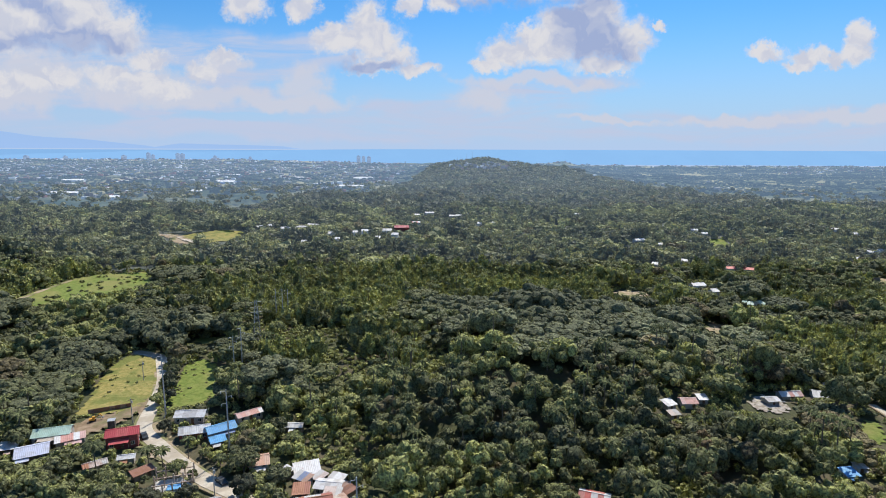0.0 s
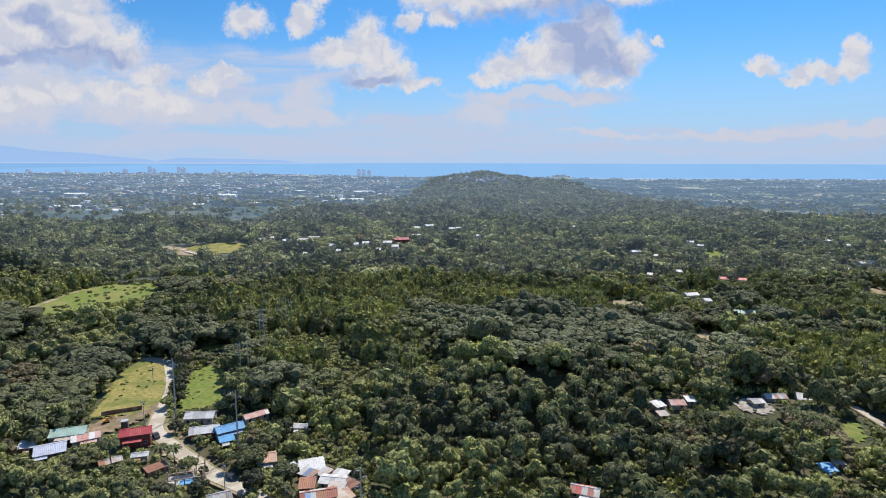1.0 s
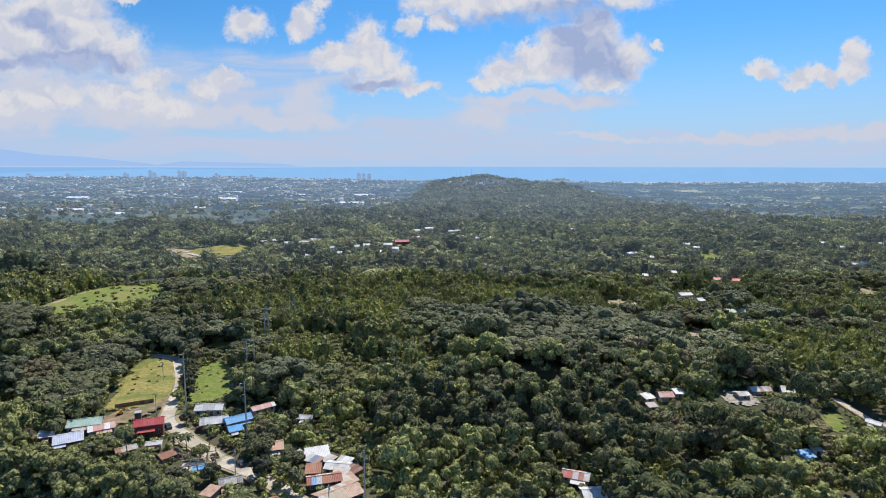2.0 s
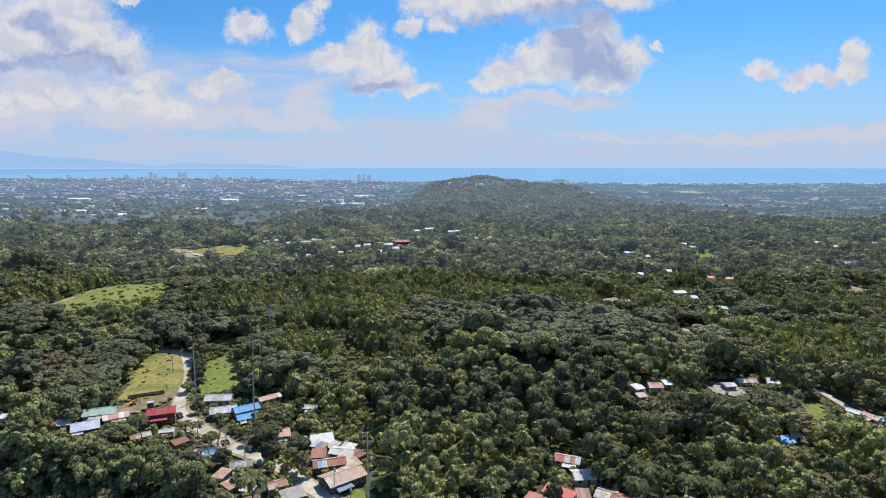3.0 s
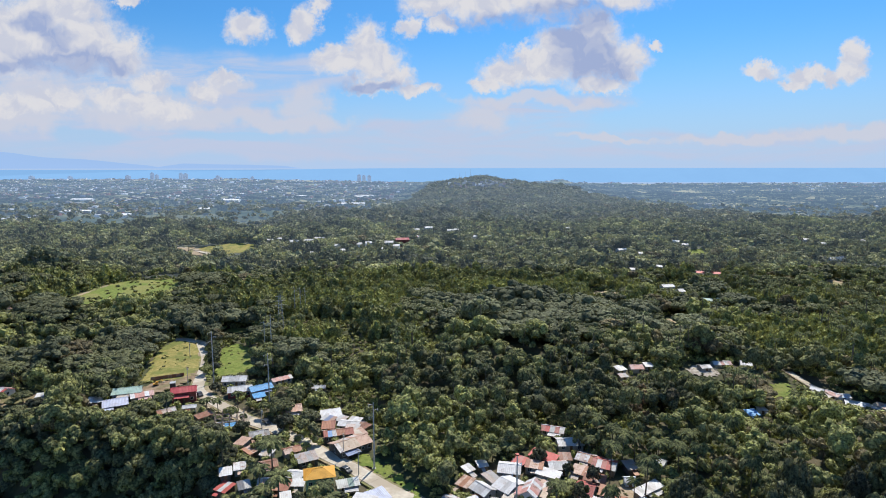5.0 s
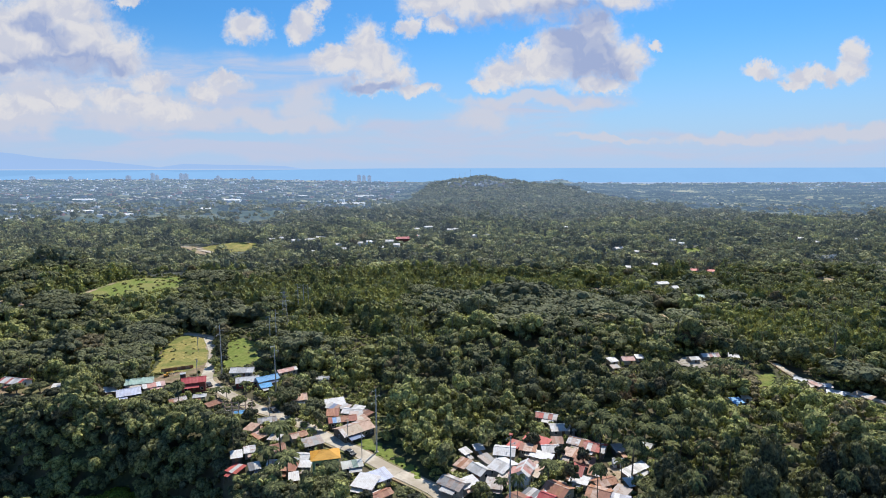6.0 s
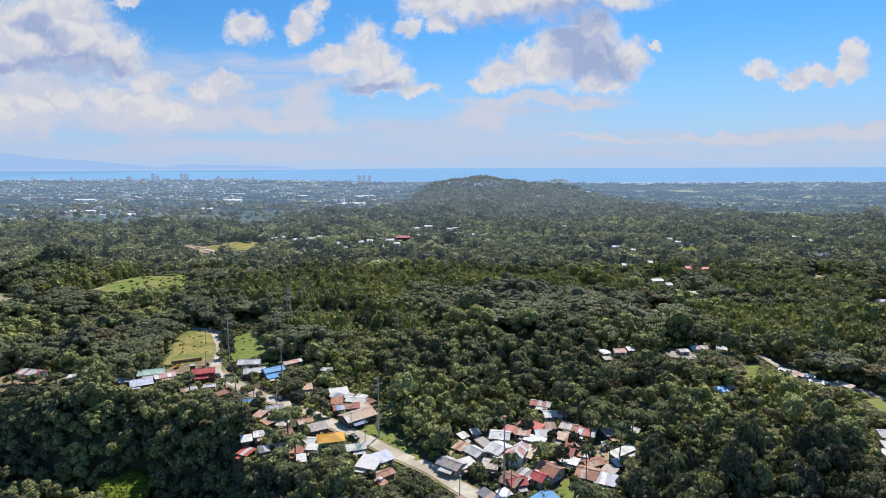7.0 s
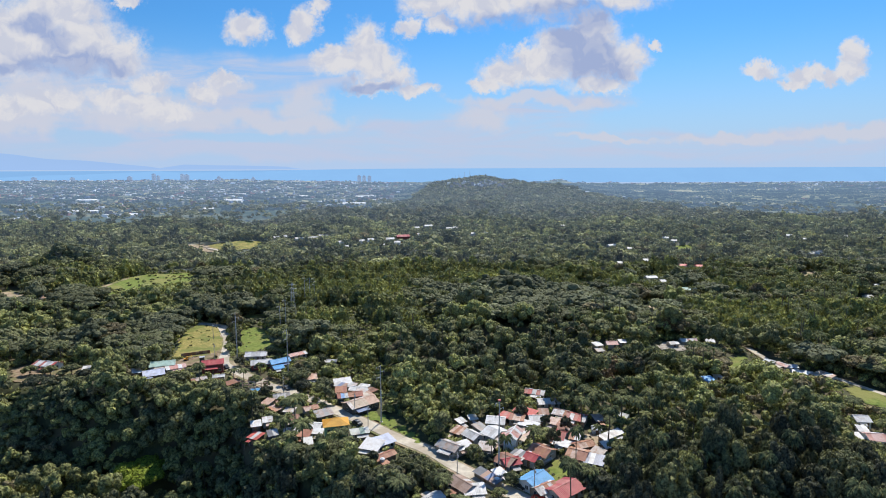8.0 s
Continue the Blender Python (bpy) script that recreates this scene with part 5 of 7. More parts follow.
for px, py, ph in ((-86.5, 296, 19.0), (-83.2, 296.5, 18.5), (-80.2, 296, 18.5), (-81.5, 219, 17.0), (-79.0, 221, 20.0)):
    power_pole(px, py, ph, "tall grey steel power pole rising from the woods")


def lattice_tower(x, y, high):
    base = new("lattice_tower")
    base.matrix_basis = pose(x, y, float(land(x, y)) - 0.3, 0, 0, 25)
    tagged(base, "grey steel lattice power tower among the trees", "pylon")
    for sx_, sy_ in ((-1, -1), (1, -1), (1, 1), (-1, 1)):
        bm = bmesh.new()
        tube(bm, (sx_ * 1.9, sy_ * 1.9, 0), (sx_ * 0.35, sy_ * 0.35, high), 0.10, 0.06, 5)
        part("leg", bm_mesh("leg", bm, STEEL), base)
    for k in range(9):
        z0, z1 = high * k / 9, high * (k + 1) / 9
        a, b = 1.9 - 1.55 * k / 9, 1.9 - 1.55 * (k + 1) / 9
        for (ax, ay), (bx, by) in (((-1, -1), (1, -1)), ((1, -1), (1, 1)), ((1, 1), (-1, 1)), ((-1, 1), (-1, -1))):
            bm = bmesh.new()
            tube(bm, (ax * a, ay * a, z0), (bx * b, by * b, z1), 0.04, 0.04, 4)
            tube(bm, (bx * a, by * a, z0), (ax * b, ay * b, z1), 0.04, 0.04, 4)
            part("brace", bm_mesh("brace", bm, STEEL), base)
    for k in range(3):
        bm = bmesh.new()
        tube(bm, (-2.6, 0, high - 1 - 2.4 * k), (2.6, 0, high - 1 - 2.4 * k), 0.08, 0.08, 5)
        part("cross_arm", bm_mesh("cross_arm", bm, STEEL), base)


lattice_tower(-84.6, 258.0, 22.0)


def street_pole(x, y):
    z = float(land(x, y)) - 0.2
    base = new("wooden_pole")
    base.matrix_basis = pose(x, y, z, 0, 0, 30)
    tagged(base, "thin grey electric pole beside the road", "utility pole")
    bm = bmesh.new()
    tube(bm, (0, 0, 0), (0, 0, 8.5), 0.14, 0.10, 8)
    part("shaft", bm_mesh("shaft", bm, CONCRETE), base)
    part("cross_arm", box_mesh("cross_arm", (-0.9, -0.05, 7.9), (0.9, 0.05, 8.05), BARK, 0.01), base)
    bm = bmesh.new()
    tube(bm, (0.3, 0, 6.8), (0.3, 0, 7.6), 0.2, 0.2, 8)
    part("transformer", bm_mesh("transformer", bm, STEEL), base)


for px, py in ((-21.5, 108.5), (-27.5, 118.5), (8.0, 74.5), (-58, 137), (-100.5, 178), (-115, 214), (28.5, 66)):
    street_pole(px, py)


def car(x, y, rot, paint, label):
    z = float(land(x, y)) + 0.17
    base = new("parked_car")
    base.matrix_basis = pose(x, y, z, 0, 0, rot)
    tagged(base, label, "car")
    bm = bmesh.new()
    prof = [(-2.1, 0.35), (-2.1, 0.85), (-1.5, 0.95), (-1.0, 1.5), (0.6, 1.52), (1.2, 1.0), (2.05, 0.85), (2.1, 0.35)]
    l, r = [bm.verts.new((px, -0.85, pz)) for px, pz in prof], [bm.verts.new((px, 0.85, pz)) for px, pz in prof]
    bm.faces.new(l)
    bm.faces.new(r[::-1])
    for i in range(len(prof)):
        j = (i + 1) % len(prof)
        bm.faces.new((l[i], r[i], r[j], l[j]))
    bmesh.ops.recalc_face_normals(bm, faces=bm.faces)
    bmesh.ops.bevel(bm, geom=list(bm.edges), offset=0.06, segments=1, affect="EDGES")
    part("body", bm_mesh("body", bm, paint), base)
    for s in (-1, 1):
        part("side_window", box_mesh("side_window", (-0.95, s * 0.855 - 0.01, 1.0), (0.7, s * 0.855 + 0.01, 1.42), GLASS), base)
        for wx in (-1.3, 1.3):
            bm = bmesh.new()
            tube(bm, (wx, s * 0.72, 0.33), (wx, s * 0.90, 0.33), 0.33, 0.33, 14)
            wheel = part("wheel", bm_mesh("wheel", bm, RUBBER), base)
            bm = bmesh.new()
            tube(bm, (wx, s * 0.89, 0.33), (wx, s * 0.92, 0.33), 0.19, 0.17, 10)
            part("rim", bm_mesh("rim", bm, STEEL), wheel)


car(25.2, 70.2, -45, CAR_DARK, "dark grey car parked at the roadside")
car(29.5, 63.6, -40, CAR_RED, "bright red small truck at the roadside")
car(-91.5, 167.5, -50, CAR_DARK, "dark car on the concrete road bend")
car(-58.5, 143.0, -42, CAR_DARK, "dark car parked on the village road")
car(-25.5, 110.5, -42, CAR_DARK, "dark tricycle-sized car at the roadside")


def water_tank(x, y, label):
    z = float(land(x, y))
    base = new("water_tank")
    base.matrix_basis = pose(x, y, z)
    tagged(base, label, "tank")
    bm = bmesh.new()
    tube(bm, (0, 0, 1.0), (0, 0, 2.3), 0.75, 0.75, 16)
    tube(bm, (0, 0, 2.3), (0, 0, 2.6), 0.75, 0.25, 16)
    part("tank_body", bm_mesh("tank_body", bm, WATER_TANK), base)
    for sx_, sy_ in ((-0.5, -0.5), (0.5, -0.5), (0.5, 0.5), (-0.5, 0.5)):
        part("leg", box_mesh("leg", (sx_ - 0.05, sy_ - 0.05, 0), (sx_ + 0.05, sy_ + 0.05, 1.0), STEEL), base)


water_tank(19.0, 71.2, "round white plastic water tank on legs")
water_tank(-14.0, 82.5, "white plastic water tank on the slope")


def retaining_wall(x, y, rot, length, label):
    z = float(land(x, y))
    base = new("site_hoarding")
    base.matrix_basis = pose(x, y, z, 0, 0, rot)
    tagged(base, label, "fence")
    n = int(length / 1.6)
    for i in range(n):
        part("board", box_mesh("board", (i * 1.6 - length / 2, -0.05, 0.1), (i * 1.6 - length / 2 + 1.5, 0.05, 1.7), ROOFS["rustdark"], 0.01), base)
        part("post", box_mesh("post", (i * 1.6 - length / 2 - 0.08, -0.1, 0), (i * 1.6 - length / 2, 0.1, 1.9), BARK), base)


retaining_wall(-112.5, 186.5, 26, 13, "rusty dark sheet hoarding along the meadow foot")


def tank_tower(x, y):
    base = new("tank_tower")
    base.matrix_basis = pose(x, y, float(land(x, y)) - 0.2, 0, 0, 20)
    tagged(base, "dark square water tank on a concrete stand", "tank")
    part("stand", box_mesh("stand", (-0.8, -0.8, 0), (0.8, 0.8, 1.6), CONCRETE, 0.04), base)
    part("tank", box_mesh("tank", (-1.0, -1.0, 1.6), (1.0, 1.0, 4.2), WALLS["dark"], 0.06), base)
    part("lid", box_mesh("lid", (-1.1, -1.1, 4.2), (1.1, 1.1, 4.32), STEEL, 0.02), base)


tank_tower(-103.5, 171.5)


def excavator(x, y, rot):
    base = new("excavator")
    base.matrix_basis = pose(x, y, float(land(x, y)) + 0.22, 0, 0, rot) @ Matrix.Scale(0.68, 4)
    tagged(base, "small yellow excavator on the graded earth", "excavator")
    for sy_ in (-1.0, 0.6):
        part("track", box_mesh("track", (-1.5, sy_, 0), (1.5, sy_ + 0.45, 0.7), RUBBER, 0.2), base)
    part("body", box_mesh("body", (-1.5, -0.95, 0.75), (0.9, 0.95, 1.6), ROOFS["yellow"], 0.1), base)
    cab = part("cab", box_mesh("cab", (-0.1, -0.9, 1.6), (1.1, 0.2, 2.7), ROOFS["yellow"], 0.08), base)
    part("cab_window", box_mesh("cab_window", (1.11, -0.8, 1.8), (1.14, 0.1, 2.55), GLASS), cab)
    for name_, a, b in (("boom", (0.9, 0.5, 1.4), (3.0, 0.5, 3.3)), ("stick", (3.0, 0.5, 3.3), (4.2, 0.5, 1.5))):
        bm = bmesh.new()
        tube(bm, a, b, 0.22, 0.16, 6)
        part(name_, bm_mesh(name_, bm, ROOFS["yellow"]), base)
    part("bucket", box_mesh("bucket", (3.8, 0.1, 0.9), (4.7, 0.9, 1.5), STEEL, 0.1), base)


excavator(-113.5, 178.0, 30)


# ---------------------------------------------------------------- plants
def cube_ball(n=2):
    """A ball of quads."""
    v, q = [], []
    for axis in range(3):
        for s in (-1, 1):
            o = len(v)
            for i in range(n + 1):
                for j in range(n + 1):
                    p = [0, 0, 0]
                    p[axis], p[(axis + 1) % 3], p[(axis + 2) % 3] = s, (2 * i / n - 1), (2 * j / n - 1)
                    v.append(p)
            for i in range(n):
                for j in range(n):
                    k = o + i * (n + 1) + j
                    f = [k, k + n + 1, k + n + 2, k + 1]
                    q.append(f if s > 0 else f[::-1])
    v = np.array(v, float)
    return v / np.linalg.norm(v, axis=1)[:, None], np.array(q)


def in_threes(q):
    """Splits quads into triangles."""
    return np.concatenate([q[:, [0, 1, 2]], q[:, [0, 2, 3]]])


def crown_shape(seed, clumps, cards, size, flatness=0.75, spread=0.55, clump=0.45, fine=2, shape="round", rough=0.10, core=0.0):
    """A leafy crown about 1 wide: overlapping rounded leaf masses with loose sprays standing off their outside."""
    rng = np.random.RandomState(seed)
    c = rng.normal(size=(clumps, 3))
    c /= np.linalg.norm(c, axis=1)[:, None]
    c[:, 2] = np.abs(c[:, 2]) * 1.1 - 0.3
    c *= spread * rng.uniform(0.6, 1.08, (clumps, 1))
    if clumps < 9:
        c[0] = (0, 0, 0.28)
    if shape == "tall":
        c[:, :2] *= 0.55
        c[:, 2] = np.linspace(-0.9, 1.1, clumps)
    if shape == "umbrella":
        c[:, 2] = 0.30 * (1 - (c[:, 0] ** 2 + c[:, 1] ** 2)) - 0.05
        c[:, :2] *= 1.2
    c[:, 2] *= flatness
    r = clump * rng.uniform(0.72, 1.18, clumps)
    if core:
        c[0], r[0] = (0, 0, 0.02), core
    squash = np.array([1, 1, flatness * 1.1])
    v, q = np.zeros((0, 3)), np.zeros((0, 3), int)
    for k in range(clumps):
        bv, bq = cube_ball(2 if core and k == 0 else fine)
        bq = in_threes(bq)
        spin, _ = np.linalg.qr(rng.normal(size=(3, 3)))
        bv = bv @ (spin * np.sign(np.linalg.det(spin)))
        w = c[k] + bv * r[k] * 0.93 * squash * rng.uniform(1 - rough, 1 + rough, (len(bv), 1))
        mid = w[bq].mean(1)
        others = [o for o in range(clumps) if o != k]
        hidden = np.zeros(len(bq), bool)
        if others:
            hidden = (np.linalg.norm((mid[:, None] - c[others]) / squash, axis=2) < r[others] * 0.80).any(1)
        keep = ~hidden & (bv[bq].mean(1)[:, 2] > -0.55)
        q = np.concatenate([q, bq[keep] + len(v)])
        v = np.concatenate([v, w])
    used = np.unique(q)
    remap = np.zeros(len(v), int)
    remap[used] = np.arange(len(used))
    v, q = v[used], remap[q]
    lv, lq, tries = [], [], 0
    while len(lq) < cards and tries < cards * 8:
        tries += 1
        k = rng.randint(clumps)
        d = rng.normal(size=3)
        d[2] += 0.35
        d /= np.linalg.norm(d)
        s = c[k] + d * r[k] * rng.uniform(0.86, 1.12) * squash
        if np.any(np.linalg.norm((s - c) / squash, axis=1) < r * 0.85):
            continue
        nrm = d + rng.normal(size=3) * 0.55 + np.array([0, 0, 0.15])
        nrm /= np.linalg.norm(nrm)
        t = np.cross(nrm, rng.normal(size=3))
        t /= np.linalg.norm(t)
        b = np.cross(nrm, t)
        e = size * rng.uniform(0.6, 1.3)
        o = len(lv) + len(v)
        lv += [s - t * e, s + t * e * 0.6 - b * e * 0.75, s + t * e * 0.6 + b * e * 0.75]
        lq.append([o, o + 1, o + 2])
    if lq:
        v, q = np.concatenate([v, np.array(lv)]), np.concatenate([q, np.array(lq)])
    return v, q


def tube_quads(pts, radii, sides):
    v, q = [], []
    for k, (p, r) in enumerate(zip(pts, radii)):
        for s in range(sides):
            a = 6.2832 * s / sides
            v.append((p[0] + r * math.cos(a), p[1] + r * math.sin(a), p[2]))
            if k:
                q.append([(k - 1) * sides + s, (k - 1) * sides + (s + 1) % sides, k * sides + (s + 1) % sides, k * sides + s])
    return np.array(v), np.array(q)


def palm_head(seed, fronds, segs, reach=1.0):
    """Drooping feathered fronds, about 1 long, round the top of a stem."""
    rng = np.random.RandomState(seed)
    v, q = [], []
    for f in range(fronds):
        a = 6.2832 * (f + rng.uniform(-0.3, 0.3)) / fronds
        lift = rng.uniform(0.0, 1.25)
        ca, sa = math.cos(a), math.sin(a)
        prev = None
        for k in range(segs + 1):
            u = k / segs
            rad = reach * u * (1 - 0.18 * u * u)
            z = lift * 0.75 * u - (0.60 + 0.35 * lift) * u * u * 0.95
            w = 0.115 * max(0.0, math.sin(3.14 * min(1, u * 0.86 + 0.14))) ** 0.7 + 0.015
            sag = w * 0.75
            row = [(ca * rad - sa * w, sa * rad + ca * w, z - sag), (ca * rad, sa * rad, z), (ca * rad + sa * w, sa * rad - ca * w, z - sag)]
            o = len(v)
            v += row
            if prev is not None:
                q += [[prev, prev + 1, o + 1, o], [prev + 1, prev + 2, o + 2, o + 1]]
            prev = o
    return np.array(v), np.array(q)


# where plants may stand, and how tall, so that roofs, roads and clearings keep their outlook
VIEW = np.array([3.0, -45.0])
guard = [(x, y, radians(a), w, d, h * (1.55 if x > 62 and y < 300 else 1.3 if x < -140 else 0.9 if x > -37 or y > 150 else 1.5) + 0.3) for x, y, a, w, d, h in FOOT]
for line, width in LANES[:3]:
    guard += [(p[0], p[1], 0.0, width / 2 + 0.2, width / 2 + 0.2, 0.5) for p in line if 40 < p[1] < 123 or 139 < p[1] < 171 or (p[1] > 236 and -134 < p[0] < -117) or p[0] > 0]
for poly in CLEAR:
    mid = np.mean(poly, axis=0)
    for i, p in enumerate(poly):
        e, p = np.array(poly[(i + 1) % len(poly)]), np.array(p)
        for u in np.arange(0, 1, 4.0 / max(4.0, np.hypot(*(e - p)))):
            s = (p * (1 - u) + e * u) * 0.93 + mid * 0.07
            guard.append((s[0], s[1], 0.0, 1.8, 1.8, 0.5))


def headroom(x, y, r):
    """Greatest plant height at each spot; 0 where nothing may stand."""
    top = np.full(len(x), 40.0)
    for gx_, gy_, ga, gw, gd, gh in guard:
        near_ = np.nonzero((np.abs(x - gx_) < 45) & (np.abs(y - gy_) < 45))[0]
        if not len(near_):
            continue
        u = VIEW - (gx_, gy_)
        dist = np.hypot(*u)
        u = u / dist
        dx, dy = x[near_] - gx_, y[near_] - gy_
        rr = np.minimum(r[near_], 3.2) * 0.45
        lx, ly = np.abs(dx * math.cos(ga) + dy * math.sin(ga)), np.abs(dy * math.cos(ga) - dx * math.sin(ga))
        inner = (lx < gw + rr) & (ly < gd + rr)
        top[near_[inner]] = 0
        along, across = dx * u[0] + dy * u[1], np.abs(dx * u[1] - dy * u[0])
        ux, uy = u[0] * math.cos(ga) + u[1] * math.sin(ga), u[1] * math.cos(ga) - u[0] * math.sin(ga)
        ext, half = abs(ux) * gw + abs(uy) * gd, abs(uy) * gw + abs(ux) * gd
        slope = 88.0 / (dist + 25) * (1.3 if gh == 0.5 else 1.0)
        front = (along > 0) & (across < half * 0.9 + rr) & ~inner
        cap = gh + slope * np.maximum(along - ext - rr, 0)
        hit = near_[front]
        top[hit] = np.minimum(top[hit], cap[front])
    for poly in CLEAR:
        top[inside(poly, x, y)] = 0
    for line, width in LANES[3:]:
        for p in line:
            top[np.hypot(x - p[0], y - p[1]) < width / 2 + r * 0.5] = 0
    return top


def spots(y0, y1, gap, seed):
    """Jittered places over the land in view between two distances."""
    rng = np.random.RandomState(seed)
    half = (y1 + 81) * 0.80 + 30
    X, Y = np.meshgrid(np.arange(-half, half, gap), np.arange(y0, y1, gap * 0.88))
    X[1::2] += gap / 2
    x, y = X.ravel(), Y.ravel()
    x, y = x + rng.uniform(-0.42, 0.42, len(x)) * gap, y + rng.uniform(-0.42, 0.42, len(x)) * gap
    keep = (np.abs(x - 2) < (y + 81) * 0.765 + 14) & (y < y1)
    return x[keep], y[keep]


def joined(name, label, shapes, which, x, y, z, sx, sz, turn, tint, mats, shade=False, category="trees"):
    """Many plants as one mesh: each copies one of the shapes."""
    vs, qs, ts, ix, off = [], [], [], [], 0
    for k, (v, q, mi) in enumerate(shapes):
        w = np.nonzero(which == k)[0]
        if not len(w):
            continue
        ca, sa = np.cos(turn[w])[:, None], np.sin(turn[w])[:, None]
        X = (v[:, 0] * ca - v[:, 1] * sa) * sx[w][:, None] + x[w][:, None]
        Y = (v[:, 0] * sa + v[:, 1] * ca) * sx[w][:, None] + y[w][:, None]
        Z = v[:, 2][None] * sz[w][:, None] + z[w][:, None]
        vs.append(np.stack([X, Y, Z], -1).reshape(-1, 3))
        qs.append((q[None] + (np.arange(len(w)) * len(v))[:, None, None] + off).reshape(-1, q.shape[1]))
        ts.append(np.repeat(tint[w], len(v)))
        ix.append(np.tile(mi, len(w)))
        off += len(w) * len(v)
    ob = new(name, np_mesh(name, np.concatenate(vs), np.concatenate(qs), mats, np.concatenate(ix), np.concatenate(ts), shade))
    return tagged(ob, label, category, kind="stuff")


def with_index(vq, i=0):
    return vq[0], vq[1], np.full(len(vq[1]), i)


# low sunlit scrub in the gullies: x, y, radius
SCRUB = [(-64, 268, 15), (-32, 223, 16), (2, 230, 13), (-27, 163, 10), (93, 223, 9), (180, 389, 18), (99, 173, 10), (-85, 255, 9), (-87, 277, 11), (-111, 298, 13), (-45, 240, 10)]


def stand(x, y, seed):
    """Size and hue of the trees at these places, in patches."""
    rng = np.random.RandomState(seed)
    n = len(x)
    hue = np.clip(0.42 + 0.26 * swell(x, y, 120, 21) + rng.normal(size=n) * 0.20, 0, 1)
    # gully trees darkened: shade of the slope put into their tint; east side lighter
    hue = np.clip(hue - 0.26 * np.exp(-((x - 12) / 45) ** 2 - ((y - 160) / 26) ** 2) + 0.16 * smooth(x, 70, 130) * (1 - smooth(y, 260, 330)), 0, 1)
    ashen = ((x - 60) / 52) ** 2 + ((y - 268) / 52) ** 2 < 1 + 0.5 * swell(x, y, 30, 29)
    ashen |= (swell(x, y, 140, 28) > 1.05) & (y > 170)
    size = np.clip(1 + 0.16 * swell(x, y, 70, 22) + rng.normal(size=n) * 0.26, 0.5, 1.9)
    palm = rng.uniform(size=n) < np.clip(0.12 + 0.26 * swell(x, y, 160, 23) + 0.12 * smooth(x, 60, 160), 0.02, 0.6)
    size = np.where(ashen, size * 1.30, size)
    for sx_, sy_, sr in SCRUB:
        low = (x - sx_) ** 2 + (y - sy_) ** 2 < (sr * (1.15 + 0.5 * swell(x, y, 9, 35))) ** 2
        size, hue, ashen = np.where(low, np.clip(size * 0.85, 0.75, 0.95), size), np.where(low, np.clip(hue + 0.55, 0, 1), hue), ashen & ~low
    palm &= ~ashen
    faded = ~ashen & (rng.uniform(size=n) < 0.05 + 0.12 * smooth(x, 50, 120) * (1 - smooth(y, 300, 420)))
    return np.where(ashen, hue + 2.0, np.where(faded, hue + 4.0, hue)), size, palm


# ---- single trees nearest to the flight, each with trunk and crown
KINDS = []
for i, (nm, shape, flat_, clumps, lab) in enumerate((("broadleaf_tree", "round", 0.80, 34, "dense dark green broadleaf tree"), ("broadleaf_tree", "round", 0.72, 40, "leafy green tree with a lumpy crown"),
                                                    ("broadleaf_tree", "tall", 0.85, 30, "tall narrow dark green tree"), ("broadleaf_tree", "umbrella", 0.85, 46, "wide spreading light green tree"),
                                                    ("broadleaf_tree", "round", 0.90, 24, "open-crowned mid green tree"))):
    v, q = crown_shape(100 + i, clumps, 760, 0.060, flat_, 0.72, 0.26, 2, shape, 0.16)
    tint = np.clip([0.06, 0.16, 0.03, 0.40, 0.24][i] + np.random.RandomState(i).normal(size=len(v)) * 0.06, 0, 1)
    crown_me = np_mesh("crown", v, q, [LEAF], None, tint, True)
    low = -1.0 if shape != "tall" else -1.4
    tv, tq = tube_quads([(0, 0, low), (0.02, 0.02, -0.6), (0.0, 0.03, 0.1)], [0.06, 0.045, 0.02], 7)
    for k in range(4):
        a = k * 1.6 + i
        lv, lq = tube_quads([(0, 0.02, -0.6), (0.22 * math.cos(a), 0.22 * math.sin(a), -0.25), (0.45 * math.cos(a), 0.45 * math.sin(a), 0.1)], [0.03, 0.022, 0.01], 5)
        tq = np.concatenate([tq, lq + len(tv)])
        tv = np.concatenate([tv, lv])
    KINDS.append((nm, lab, crown_me, np_mesh("trunk", tv, tq, [BARK], shade=True), -low))
PALMS = []
for i in range(3):
    hv, hq = palm_head(40 + i, 24, 6)
    tv, tq = tube_quads([(0.10 * (1 - k / 5) ** 2, 0, -2.6 * (1 - k / 5)) for k in range(6)], [0.075, 0.05, 0.043, 0.04, 0.038, 0.035], 7)
    PALMS.append((np_mesh("fronds", hv, hq, [PALM_LEAF], None, np.full(len(hv), 0.3 + 0.2 * i)), np_mesh("trunk", tv, tq, [BARK], shade=True)))


def tree(k, x, y, high, r, turn):
    nm, lab, crown_me, trunk_me, low = KINDS[k]
    ob = new(nm)
    tagged(ob, lab, "tree", "trees below the flight")
    z = float(land(x, y))
    ob.matrix_basis = pose(x, y, z - 0.2, 0, 0, turn) @ Matrix.Diagonal((r, r, high / (low + 0.85), 1))
    up = Matrix.Translation((0, 0, low))
    part("trunk", trunk_me, ob, up)
    part("crown", crown_me, ob, up)


def palm_tree(k, x, y, high, r, turn):
    ob = new("coconut_palm")
    tagged(ob, "coconut palm with drooping grey-green fronds", "palm", "palms below the flight")
    ob.matrix_basis = pose(x, y, float(land(x, y)) - 0.2, 0, 0, turn) @ Matrix.Diagonal((r, r, high / 2.6, 1))
    up = Matrix.Translation((0, 0, 2.6))
    part("trunk", PALMS[k][1], ob, up)
    part("fronds", PALMS[k][0], ob, up)


